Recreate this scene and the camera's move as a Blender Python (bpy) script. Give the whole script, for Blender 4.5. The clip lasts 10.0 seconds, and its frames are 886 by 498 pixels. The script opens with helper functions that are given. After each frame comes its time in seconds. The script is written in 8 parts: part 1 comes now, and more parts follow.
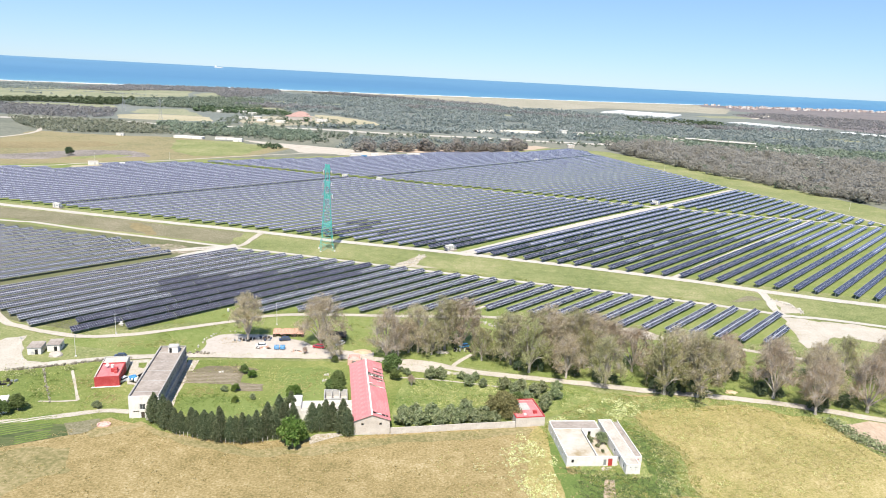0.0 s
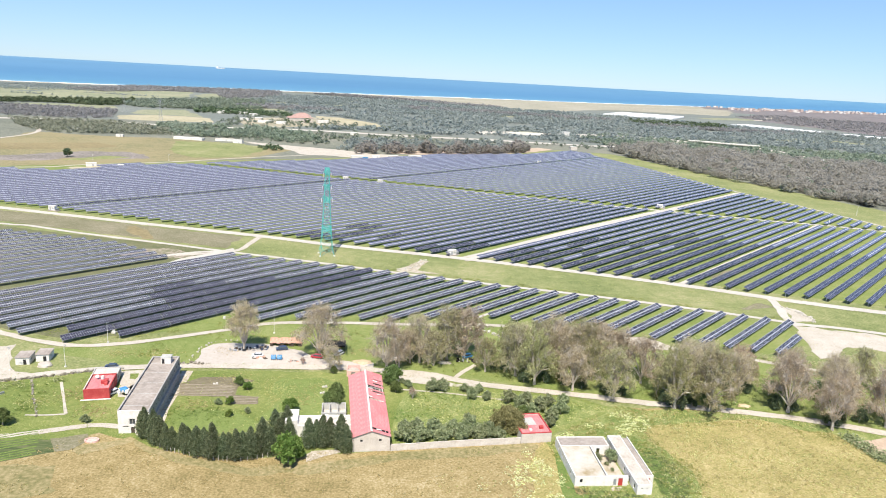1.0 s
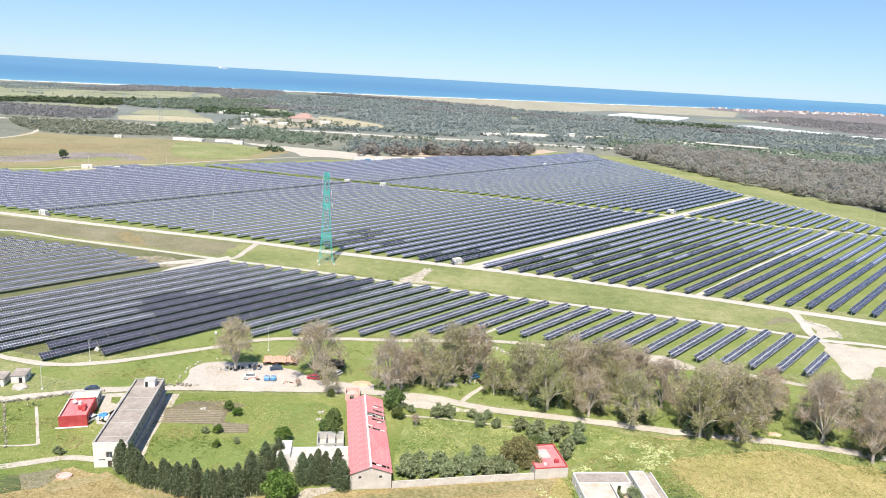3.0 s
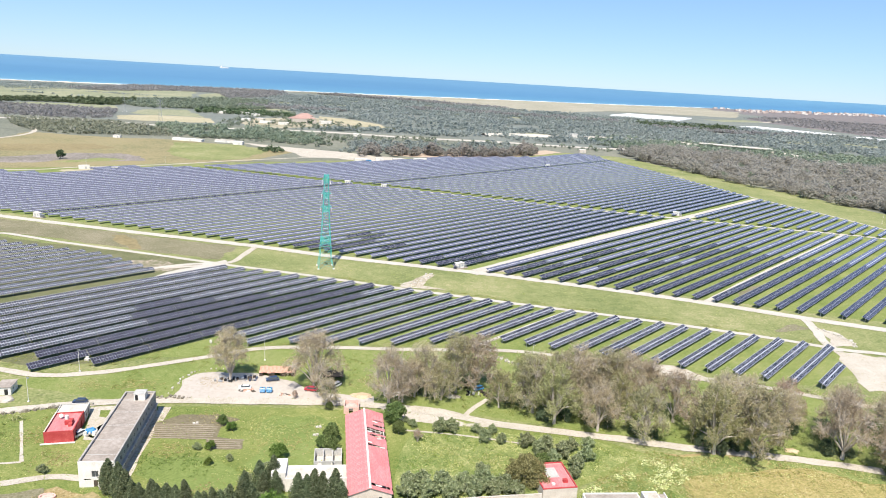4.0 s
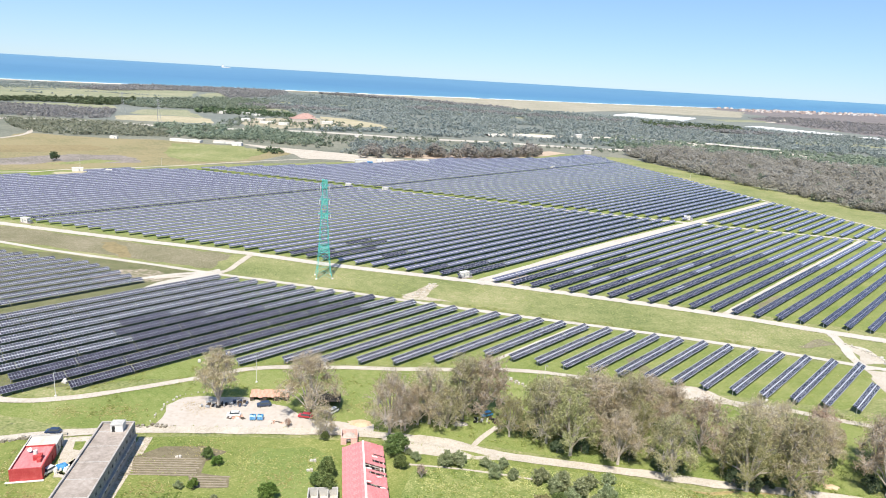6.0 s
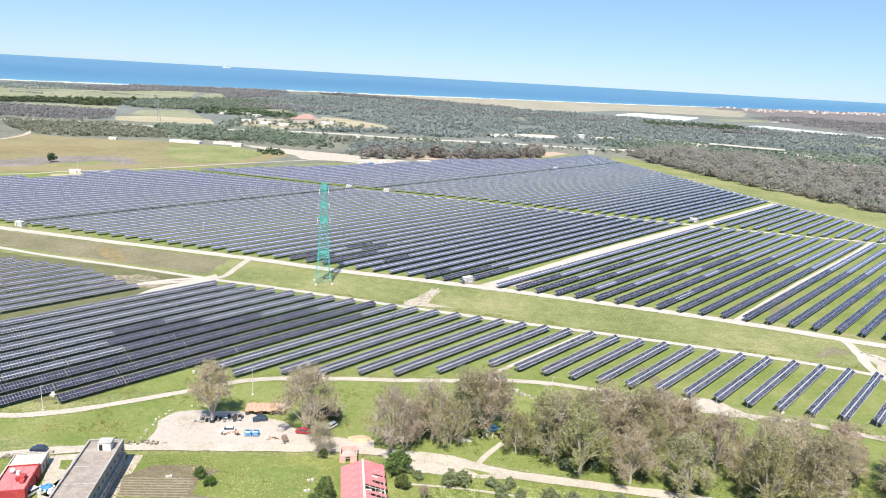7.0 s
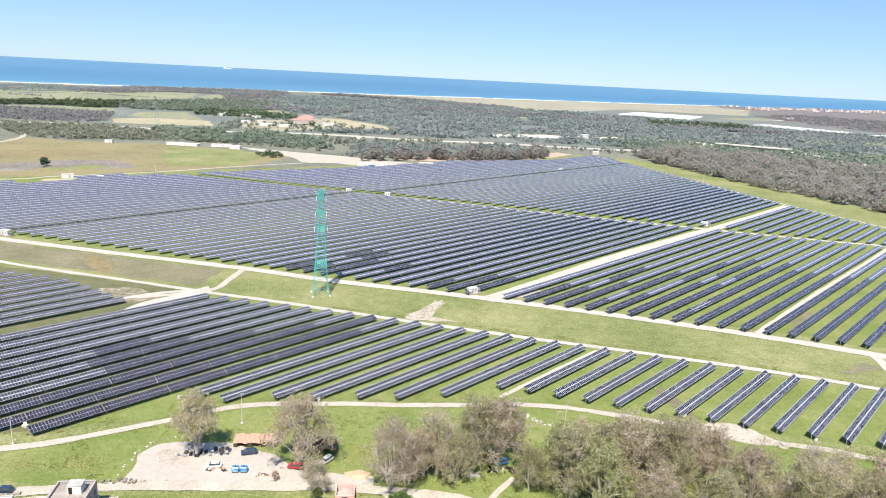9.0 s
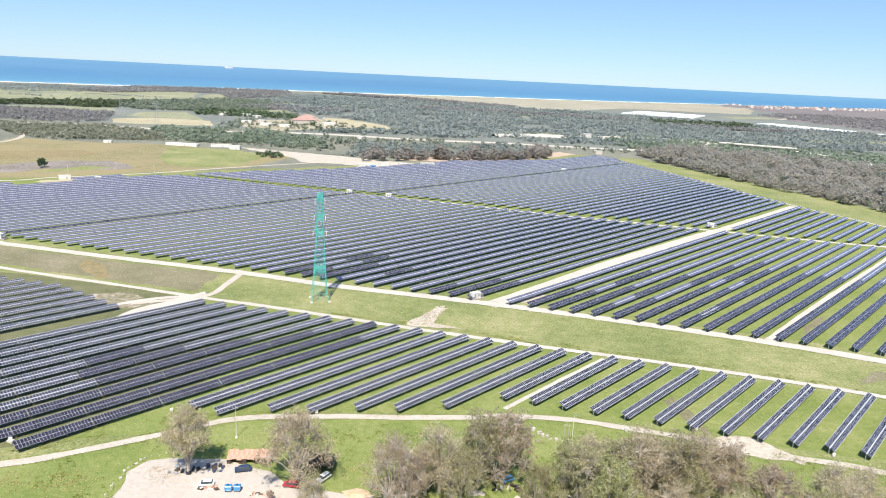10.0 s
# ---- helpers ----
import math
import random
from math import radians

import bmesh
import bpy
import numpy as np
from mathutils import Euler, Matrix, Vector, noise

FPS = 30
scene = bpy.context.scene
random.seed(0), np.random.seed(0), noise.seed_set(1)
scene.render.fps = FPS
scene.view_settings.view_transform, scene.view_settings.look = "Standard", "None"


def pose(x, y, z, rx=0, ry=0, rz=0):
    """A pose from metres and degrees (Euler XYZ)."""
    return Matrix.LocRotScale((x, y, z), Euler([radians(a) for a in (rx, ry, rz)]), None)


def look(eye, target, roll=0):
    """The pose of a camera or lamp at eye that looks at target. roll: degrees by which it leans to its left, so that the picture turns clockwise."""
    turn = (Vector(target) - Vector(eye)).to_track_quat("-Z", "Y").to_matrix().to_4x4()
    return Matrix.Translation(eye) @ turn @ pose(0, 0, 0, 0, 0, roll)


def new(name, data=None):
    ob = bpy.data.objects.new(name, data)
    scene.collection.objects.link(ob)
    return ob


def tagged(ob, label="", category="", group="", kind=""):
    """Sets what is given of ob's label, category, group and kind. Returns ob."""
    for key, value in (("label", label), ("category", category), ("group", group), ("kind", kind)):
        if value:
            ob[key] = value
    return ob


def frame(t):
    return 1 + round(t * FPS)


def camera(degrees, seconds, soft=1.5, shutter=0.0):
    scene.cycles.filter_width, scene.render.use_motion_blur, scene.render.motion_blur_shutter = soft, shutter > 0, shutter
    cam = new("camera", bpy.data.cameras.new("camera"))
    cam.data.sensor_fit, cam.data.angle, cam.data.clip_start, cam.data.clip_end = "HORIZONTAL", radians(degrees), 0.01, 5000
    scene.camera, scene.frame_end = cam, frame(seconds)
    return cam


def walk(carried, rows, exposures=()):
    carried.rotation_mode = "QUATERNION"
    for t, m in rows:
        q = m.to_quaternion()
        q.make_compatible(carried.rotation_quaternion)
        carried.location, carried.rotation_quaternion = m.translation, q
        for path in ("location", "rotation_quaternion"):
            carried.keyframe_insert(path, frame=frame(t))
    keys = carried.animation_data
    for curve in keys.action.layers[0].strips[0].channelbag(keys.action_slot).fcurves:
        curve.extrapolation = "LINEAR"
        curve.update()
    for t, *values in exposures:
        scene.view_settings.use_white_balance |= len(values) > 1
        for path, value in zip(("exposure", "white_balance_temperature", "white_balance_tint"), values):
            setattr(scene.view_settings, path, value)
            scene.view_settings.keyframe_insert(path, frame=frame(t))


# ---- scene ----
cam = camera(66.0, 10.0, soft=1.0)
PATH = [
    (0, (5.253, -3.616, 100.038), (5.216, -1.678, 99.545), 3.0),
    (0.5, (4.919, 0.463, 100.077), (4.88, 2.401, 99.585), 3.0),
    (1, (4.552, 4.616, 100.11), (4.511, 6.555, 99.62), 3.1),
    (1.5, (4.156, 8.836, 100.139), (4.114, 10.775, 99.65), 3.1),
    (2, (3.736, 13.113, 100.165), (3.692, 15.052, 99.677), 3.2),
    (2.5, (3.295, 17.439, 100.19), (3.248, 19.378, 99.701), 3.2),
    (4, (1.89, 30.629, 100.263), (1.838, 32.568, 99.773), 3.3),
    (4.5, (1.408, 35.069, 100.292), (1.355, 37.007, 99.801), 3.3),
    (5, (0.928, 39.516, 100.325), (0.873, 41.454, 99.833), 3.3),
    (5.5, (0.452, 43.963, 100.362), (0.396, 45.9, 99.871), 3.3),
    (7, (-0.905, 57.213, 100.519), (-0.967, 59.151, 100.027), 3.2),
    (7.5, (-1.319, 61.573, 100.589), (-1.383, 63.511, 100.098), 3.1),
    (8, (-1.708, 65.89, 100.671), (-1.773, 67.828, 100.178), 3.1),
    (8.5, (-2.066, 70.156, 100.764), (-2.131, 72.094, 100.272), 3.0),
    (9, (-2.39, 74.364, 100.871), (-2.458, 76.301, 100.378), 2.9),
    (9.5, (-2.675, 78.503, 100.993), (-2.746, 80.44, 100.498), 2.9),
    (10, (-2.918, 82.567, 101.13), (-2.991, 84.503, 100.634), 2.8),
]
walk(cam, [(t, look(eye, target, roll)) for t, eye, target, roll in PATH], exposures=[(0.0, 0.64, 6150, 12), (10.0, 0.64, 6150, 12)])

# ---- world and sun ----
SUN_EL = radians(58)
world = bpy.data.worlds.new("sky")
scene.world = world
world.use_nodes = True
sky = world.node_tree.nodes.new("ShaderNodeTexSky")
sky.sky_type = "NISHITA"
sky.sun_disc = False
sky.sun_elevation = SUN_EL
sky.sun_rotation = radians(186)
sky.altitude = 1200
sky.air_density, sky.dust_density, sky.ozone_density = 1.0, 0.0, 4.0
back = world.node_tree.nodes["Background"]
back.inputs["Strength"].default_value = 0.148
soften = world.node_tree.nodes.new("ShaderNodeGamma")
soften.inputs["Gamma"].default_value = 0.62
tint = world.node_tree.nodes.new("ShaderNodeMix")
tint.data_type, tint.blend_type = "RGBA", "MULTIPLY"
tint.inputs[0].default_value = 1.0
tint.inputs[7].default_value = (0.80, 1.0, 1.22, 1)
world.node_tree.links.new(sky.outputs[0], soften.inputs[0])
world.node_tree.links.new(soften.outputs[0], tint.inputs[6])
world.node_tree.links.new(tint.outputs[2], back.inputs["Color"])

sun = new("sun", bpy.data.lights.new("sun", "SUN"))
sun.data.energy = 5.0
sun.data.angle = radians(0.53)
sun.data.color = (1.0, 0.92, 0.78)
SUN_AT = radians(6)
sun.matrix_world = look((-100 * math.cos(SUN_EL) * math.sin(SUN_AT), -100 * math.cos(SUN_EL) * math.cos(SUN_AT), 100 * math.sin(SUN_EL)), (0, 0, 0))

# ---- materials ----
def material(name, colours, scale=1.0, rough=0.9, bump=0.0, metal=0.0, spec=0.3, fine=8.0, space="Object", island=0.0, stretch=(1, 1, 1), grit=0.0, spread=0.32):
    """A procedural surface: a ramp of colours over two scales of noise, with fine relief."""
    m = bpy.data.materials.new(name)
    m.use_nodes = True
    nt = m.node_tree
    b = nt.nodes["Principled BSDF"]
    b.inputs["Roughness"].default_value = rough
    b.inputs["Metallic"].default_value = metal
    b.inputs["Specular IOR Level"].default_value = spec
    co = nt.nodes.new("ShaderNodeTexCoord")
    mp = nt.nodes.new("ShaderNodeMapping")
    mp.inputs["Scale"].default_value = stretch
    nt.links.new(co.outputs[space], mp.inputs[0])
    big, small = nt.nodes.new("ShaderNodeTexNoise"), nt.nodes.new("ShaderNodeTexNoise")
    big.inputs["Scale"].default_value, big.inputs["Detail"].default_value = scale, 5
    small.inputs["Scale"].default_value, small.inputs["Detail"].default_value = scale * fine, 4
    for n in (big, small):
        n.inputs["Roughness"].default_value = 0.65
        nt.links.new(mp.outputs[0], n.inputs["Vector"])
    mix = nt.nodes.new("ShaderNodeMix")
    mix.inputs[0].default_value = 0.42
    nt.links.new(big.outputs[0], mix.inputs[2])
    nt.links.new(small.outputs[0], mix.inputs[3])
    ramp = nt.nodes.new("ShaderNodeValToRGB")
    els = ramp.color_ramp.elements
    n = len(colours)
    for i, c in enumerate(colours):
        pos = 0.5 - spread / 2 + spread * i / max(1, n - 1)
        e = els[i] if i < 2 else els.new(pos)
        e.position, e.color = pos, (*c, 1)
    last = mix.outputs[0]
    if grit:
        tiny = nt.nodes.new("ShaderNodeTexNoise")
        tiny.inputs["Scale"].default_value, tiny.inputs["Detail"].default_value = grit, 3
        nt.links.new(mp.outputs[0], tiny.inputs["Vector"])
        mix2 = nt.nodes.new("ShaderNodeMix")
        mix2.inputs[0].default_value = 0.42
        nt.links.new(last, mix2.inputs[2])
        nt.links.new(tiny.outputs[0], mix2.inputs[3])
        last = mix2.outputs[0]
    if island:
        geo = nt.nodes.new("ShaderNodeNewGeometry")
        mad = nt.nodes.new("ShaderNodeMath")
        mad.operation = "MULTIPLY_ADD"
        mad.inputs[1].default_value, mad.inputs[2].default_value = island, -island / 2
        nt.links.new(geo.outputs["Random Per Island"], mad.inputs[0])
        add = nt.nodes.new("ShaderNodeMath")
        nt.links.new(last, add.inputs[0])
        nt.links.new(mad.outputs[0], add.inputs[1])
        last = add.outputs[0]
    nt.links.new(last, ramp.inputs[0])
    nt.links.new(ramp.outputs[0], b.inputs["Base Color"])
    if bump:
        bp = nt.nodes.new("ShaderNodeBump")
        bp.inputs["Strength"].default_value, bp.inputs["Distance"].default_value = 0.6, bump
        nt.links.new(small.outputs[0], bp.inputs["Height"])
        nt.links.new(bp.outputs[0], b.inputs["Normal"])
    return m


def leaf_material(name, dark, mid, light, thin_share=0.38, scale=0.5, fine=8.0, island=0.5):
    """Leaves: colour by leaf, some light through them."""
    m = material(name, [dark, mid, light], scale, 0.8, 0, spec=0.1, fine=fine, island=island)
    nt = m.node_tree
    b = nt.nodes["Principled BSDF"]
    thin = nt.nodes.new("ShaderNodeBsdfTranslucent")
    both = nt.nodes.new("ShaderNodeMixShader")
    both.inputs[0].default_value = thin_share
    info, hue = nt.nodes.new("ShaderNodeObjectInfo"), nt.nodes.new("ShaderNodeHueSaturation")
    for k, (lo, hi) in (("Hue", (0.488, 0.522)), ("Value", (0.9, 1.14))):
        spread = nt.nodes.new("ShaderNodeMapRange")
        spread.inputs[3].default_value, spread.inputs[4].default_value = lo, hi
        nt.links.new(info.outputs["Random"], spread.inputs[0])
        nt.links.new(spread.outputs[0], hue.inputs[k])
    nt.links.new(b.inputs["Base Color"].links[0].from_socket, hue.inputs["Color"])
    nt.links.new(hue.outputs[0], b.inputs["Base Color"])
    nt.links.new(hue.outputs[0], thin.inputs[0])
    nt.links.new(b.outputs[0], both.inputs[1])
    nt.links.new(thin.outputs[0], both.inputs[2])
    nt.links.new(both.outputs[0], nt.nodes["Material Output"].inputs[0])
    return m


def module_material(name, cell, frame_colour, line, mid, gloss=0.4):
    """A glazed solar module: dark cells, pale frame lines at its edges and across its middle, by the UV map (1 by 1 a module)."""
    m = bpy.data.materials.new(name)
    m.use_nodes = True
    nt = m.node_tree
    b = nt.nodes["Principled BSDF"]
    uv = nt.nodes.new("ShaderNodeUVMap")
    sep = nt.nodes.new("ShaderNodeSeparateXYZ")
    nt.links.new(uv.outputs[0], sep.inputs[0])

    def op(kind, a, c=None):
        n = nt.nodes.new("ShaderNodeMath")
        n.operation = kind
        for i, v in enumerate((a, c)):
            if v is None:
                continue
            if isinstance(v, (int, float)):
                n.inputs[i].default_value = v
            else:
                nt.links.new(v, n.inputs[i])
        return n.outputs[0]

    fu = op("ABSOLUTE", op("SUBTRACT", op("FRACT", sep.outputs[0]), 0.5))
    fv = op("ABSOLUTE", op("SUBTRACT", sep.outputs[1], 0.5))
    edge = op("MAXIMUM", op("GREATER_THAN", fu, 0.5 - line), op("GREATER_THAN", fv, 0.5 - line * 0.5))
    edge = op("MAXIMUM", edge, op("LESS_THAN", fv, mid))
    white = nt.nodes.new("ShaderNodeTexWhiteNoise")
    white.noise_dimensions = "1D"
    info = nt.nodes.new("ShaderNodeObjectInfo")
    nt.links.new(op("ADD", op("FLOOR", sep.outputs[0]), info.outputs["Random"]), white.inputs["W"])
    tint = nt.nodes.new("ShaderNodeMix")
    tint.data_type = "RGBA"
    tint.inputs[6].default_value = (*[c * 0.8 for c in cell], 1)
    tint.inputs[7].default_value = (*[c * 1.25 for c in cell], 1)
    nt.links.new(white.outputs[0], tint.inputs[0])
    mix = nt.nodes.new("ShaderNodeMix")
    mix.data_type = "RGBA"
    nt.links.new(edge, mix.inputs[0])
    nt.links.new(tint.outputs[2], mix.inputs[6])
    mix.inputs[7].default_value = (*frame_colour, 1)
    nt.links.new(mix.outputs[2], b.inputs["Base Color"])
    b.inputs["Roughness"].default_value = 0.22
    b.inputs["Specular IOR Level"].default_value = gloss
    return m


M = {}
# Plain lightened and greyed: distance haze is in this colour.
M["soil"] = material("scrubland", [(0.105, 0.115, 0.086), (0.155, 0.163, 0.122), (0.205, 0.203, 0.155), (0.265, 0.25, 0.20)], 0.008, 0.95, fine=10, grit=0.35, spread=0.24)
M["grass"] = material("spring_grass", [(0.082, 0.122, 0.026), (0.138, 0.176, 0.041), (0.20, 0.222, 0.063), (0.335, 0.318, 0.13)], 0.045, 0.95, 0.05, fine=11, grit=2.2, spread=0.28)
M["grove"] = material("fresh_grass", [(0.098, 0.139, 0.031), (0.152, 0.195, 0.047), (0.215, 0.238, 0.076), (0.31, 0.30, 0.14)], 0.045, 0.95, 0.05, fine=11, grit=2.2, spread=0.28)
M["worn_earth"] = material("worn_olive_ground", [(0.12, 0.12, 0.06), (0.17, 0.158, 0.088), (0.23, 0.205, 0.13), (0.30, 0.26, 0.18)], 0.05, 0.95, 0.05, fine=9, grit=1.6, spread=0.26)
M["lime"] = material("young_grass", [(0.115, 0.155, 0.04), (0.165, 0.21, 0.055), (0.225, 0.255, 0.085)], 0.05, 0.95, 0.05, fine=9, grit=1.6, spread=0.28)
# Dull grass, darkened so that ground between rows reads as shaded.
M["worn"] = material("shade_dulled_grass", [(0.070, 0.085, 0.030), (0.112, 0.122, 0.050), (0.160, 0.155, 0.080), (0.22, 0.20, 0.12)], 0.08, 0.95, 0.05, fine=9, grit=2.0, spread=0.26)
M["meadow"] = material("meadow", [(0.118, 0.148, 0.048), (0.18, 0.204, 0.071), (0.247, 0.252, 0.104), (0.35, 0.315, 0.172)], 0.022, 0.95, 0.05, fine=9, grit=1.2, spread=0.22)
M["dry"] = material("dry_grass", [(0.147, 0.127, 0.046), (0.245, 0.186, 0.078), (0.325, 0.253, 0.118), (0.43, 0.348, 0.203)], 0.03, 0.95, 0.06, fine=9, grit=1.6, spread=0.25)
M["dry_olive"] = material("olive_dry_grass", [(0.13, 0.127, 0.048), (0.205, 0.178, 0.075), (0.285, 0.235, 0.115), (0.36, 0.29, 0.16)], 0.05, 0.95, 0.06, fine=7, grit=1.0, spread=0.26)
M["flower"] = material("flowering_weeds", [(0.085, 0.128, 0.03), (0.145, 0.188, 0.05), (0.235, 0.255, 0.085), (0.43, 0.405, 0.19)], 0.13, 0.95, 0.06, fine=7, grit=2.5, spread=0.26)
M["hay"] = material("hay_field", [(0.165, 0.165, 0.078), (0.225, 0.20, 0.10), (0.285, 0.235, 0.125), (0.24, 0.22, 0.115)], 0.012, 0.95, fine=9, grit=0.4, spread=0.22)
M["hay_brown"] = material("browned_hay", [(0.165, 0.14, 0.07), (0.235, 0.19, 0.095), (0.29, 0.235, 0.125)], 0.012, 0.95, fine=9, grit=0.4, spread=0.24)
M["bank_scrub"] = material("mauve_bank", [(0.12, 0.12, 0.075), (0.185, 0.165, 0.135), (0.255, 0.22, 0.195), (0.33, 0.285, 0.25)], 0.03, 0.95, fine=8, grit=0.5, spread=0.24)
M["banks"] = material("stony_scrub", [(0.16, 0.16, 0.085), (0.24, 0.21, 0.14), (0.34, 0.285, 0.22), (0.42, 0.36, 0.30)], 0.03, 0.95, fine=8, grit=0.5, spread=0.2)
M["field"] = material("pale_field", [(0.16, 0.175, 0.10), (0.215, 0.23, 0.135), (0.285, 0.28, 0.175), (0.35, 0.325, 0.225)], 0.006, 0.95, fine=9, grit=0.2, spread=0.22)
M["straw"] = material("straw_field", [(0.28, 0.26, 0.16), (0.38, 0.335, 0.215), (0.46, 0.40, 0.28)], 0.02, 0.95, fine=8, grit=0.3, spread=0.22)
M["stubble"] = material("tan_stubble", [(0.34, 0.255, 0.18), (0.44, 0.34, 0.25), (0.52, 0.415, 0.32)], 0.05, 0.95, 0.05, fine=9, grit=1.5, stretch=(1, 0.4, 1))
M["gravel"] = material("pale_gravel", [(0.37, 0.335, 0.28), (0.475, 0.435, 0.375), (0.565, 0.525, 0.46)], 0.12, 0.95, 0.03, fine=10, grit=3.0)
M["dirt"] = material("pale_dirt", [(0.34, 0.295, 0.23), (0.45, 0.402, 0.33), (0.55, 0.502, 0.43)], 0.12, 0.95, 0.04, fine=12, grit=3.0, spread=0.26)
M["chalk"] = material("chalky_rubble", [(0.37, 0.315, 0.255), (0.445, 0.395, 0.34), (0.505, 0.465, 0.415)], 0.06, 0.95, 0.0, fine=6, grit=0.9, spread=0.42)
M["strawy"] = material("flowering_straw", [(0.158, 0.16, 0.046), (0.264, 0.232, 0.08), (0.367, 0.302, 0.125), (0.475, 0.388, 0.203)], 0.06, 0.95, 0.06, fine=9, grit=1.8, spread=0.26)
M["ploughed"] = material("ploughed_soil", [(0.11, 0.095, 0.055), (0.17, 0.145, 0.09), (0.24, 0.205, 0.13)], 0.3, 0.95, 0.08, fine=6, grit=2.0)
M["furrow"] = material("turned_soil", [(0.17, 0.14, 0.10), (0.23, 0.195, 0.145), (0.29, 0.25, 0.19)], 0.6, 0.95, 0.06)
M["lush"] = material("lush_grass", [(0.075, 0.115, 0.025), (0.12, 0.17, 0.04), (0.18, 0.22, 0.06)], 0.2, 0.95, 0.06, fine=8, grit=2.2)
M["rows"] = material("crop_rows", [(0.055, 0.078, 0.028), (0.09, 0.112, 0.04), (0.14, 0.145, 0.065)], 0.5, 0.95, 0.1, stretch=(0.12, 1.6, 1), spread=0.2)
M["sand"] = material("beach_sand", [(0.45, 0.37, 0.27), (0.54, 0.46, 0.35), (0.60, 0.52, 0.41)], 0.01, 0.95)
M["foam"] = material("surf", [(0.6, 0.66, 0.7), (0.85, 0.88, 0.89), (0.9, 0.92, 0.93)], 0.02, 0.7)
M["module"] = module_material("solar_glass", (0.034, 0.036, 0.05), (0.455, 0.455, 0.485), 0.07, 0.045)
# Averaged frame lines and the sky's reflection are put into this paler cell colour.
M["module_far"] = module_material("far_sky_tinted_glass", (0.126, 0.126, 0.163), (0.57, 0.57, 0.61), 0.0, 0.048, 1.0)
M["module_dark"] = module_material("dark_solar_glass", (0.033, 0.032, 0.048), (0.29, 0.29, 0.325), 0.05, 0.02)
M["galv"] = material("galvanised_steel", [(0.32, 0.33, 0.34), (0.4, 0.41, 0.42), (0.48, 0.49, 0.5)], 2.0, 0.5, metal=0.6)


def sea_material():
    """Turquoise over the shallows, deeper blue further out, paled for haze at the horizon, with long streaks of wind.
    """
    m = material("sea_water", [(0.85, 0.9, 0.93), (1.0, 1.0, 1.0), (1.12, 1.08, 1.05)], 0.002, 0.38, fine=20, spec=0.35, stretch=(0.3, 1, 1))
    nt = m.node_tree
    b = nt.nodes["Principled BSDF"]
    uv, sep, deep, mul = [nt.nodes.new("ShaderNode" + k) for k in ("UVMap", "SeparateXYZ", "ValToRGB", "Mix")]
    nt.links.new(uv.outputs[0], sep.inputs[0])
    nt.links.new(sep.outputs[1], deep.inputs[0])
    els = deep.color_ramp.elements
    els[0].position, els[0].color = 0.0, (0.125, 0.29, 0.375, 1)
    # This last stop puts horizon haze into the water colour.
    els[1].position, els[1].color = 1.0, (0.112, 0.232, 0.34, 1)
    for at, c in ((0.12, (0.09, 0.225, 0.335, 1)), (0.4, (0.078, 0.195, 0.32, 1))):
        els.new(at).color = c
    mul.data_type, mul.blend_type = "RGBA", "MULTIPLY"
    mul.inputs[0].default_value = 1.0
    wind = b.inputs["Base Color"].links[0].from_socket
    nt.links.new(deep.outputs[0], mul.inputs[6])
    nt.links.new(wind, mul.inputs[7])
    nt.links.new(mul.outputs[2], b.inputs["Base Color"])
    return m


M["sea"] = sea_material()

# ---- mesh helpers ----
def mesh_thing(name, verts, faces, mat, parent=None, uvs=None, smooth=False):
    """One mesh object from vertices and faces."""
    me = bpy.data.meshes.new(name)
    me.from_pydata(verts, [], faces)
    if uvs is not None:
        layer = me.uv_layers.new(name="UVMap")
        layer.data.foreach_set("uv", np.asarray(uvs, dtype=np.float32).ravel())
    if smooth:
        me.polygons.foreach_set("use_smooth", [True] * len(me.polygons))
    if mat:
        me.materials.append(mat)
    ob = new(name, me)
    ob.parent = parent
    return ob


def part(name, bm, mat, parent=None, label="", m=None):
    """Links a bmesh as one mesh object under a thing or a part."""
    me = bpy.data.meshes.new(name)
    bm.normal_update()
    bm.to_mesh(me)
    bm.free()
    if mat:
        me.materials.append(mat)
    ob = new(name, me)
    ob.parent = parent
    if m is not None:
        ob.matrix_basis = m
    if label:
        tagged(ob, label)
    return ob


def shared(name, me, parent, m=None):
    """One more object on a mesh that exists."""
    ob = new(name, me)
    ob.parent = parent
    if m is not None:
        ob.matrix_basis = m
    return ob


def thing(name, m, label, category, group="", kind=""):
    """An Empty at a thing's base that parents its parts."""
    ob = new(name)
    ob.empty_display_size = 0.5
    ob.matrix_basis = m
    return tagged(ob, label, category, group, kind)


def add_box(bm, c, size, rz=0.0, m=None, bevel=0.0):
    """A box by its centre and size, with its edges bevelled, in bm."""
    mat = Matrix.Translation(c) @ Matrix.Rotation(rz, 4, "Z") @ Matrix.Diagonal((*size, 1))
    if m is not None:
        mat = m @ mat
    vs = bmesh.ops.create_cube(bm, size=1.0, matrix=mat)["verts"]
    if bevel:
        es = list({e for v in vs for e in v.link_edges})
        bmesh.ops.bevel(bm, geom=es, offset=bevel, segments=1, affect="EDGES")
    return bm


def box(c, size, rz=0.0, bevel=0.0):
    return add_box(bmesh.new(), c, size, rz, bevel=bevel)


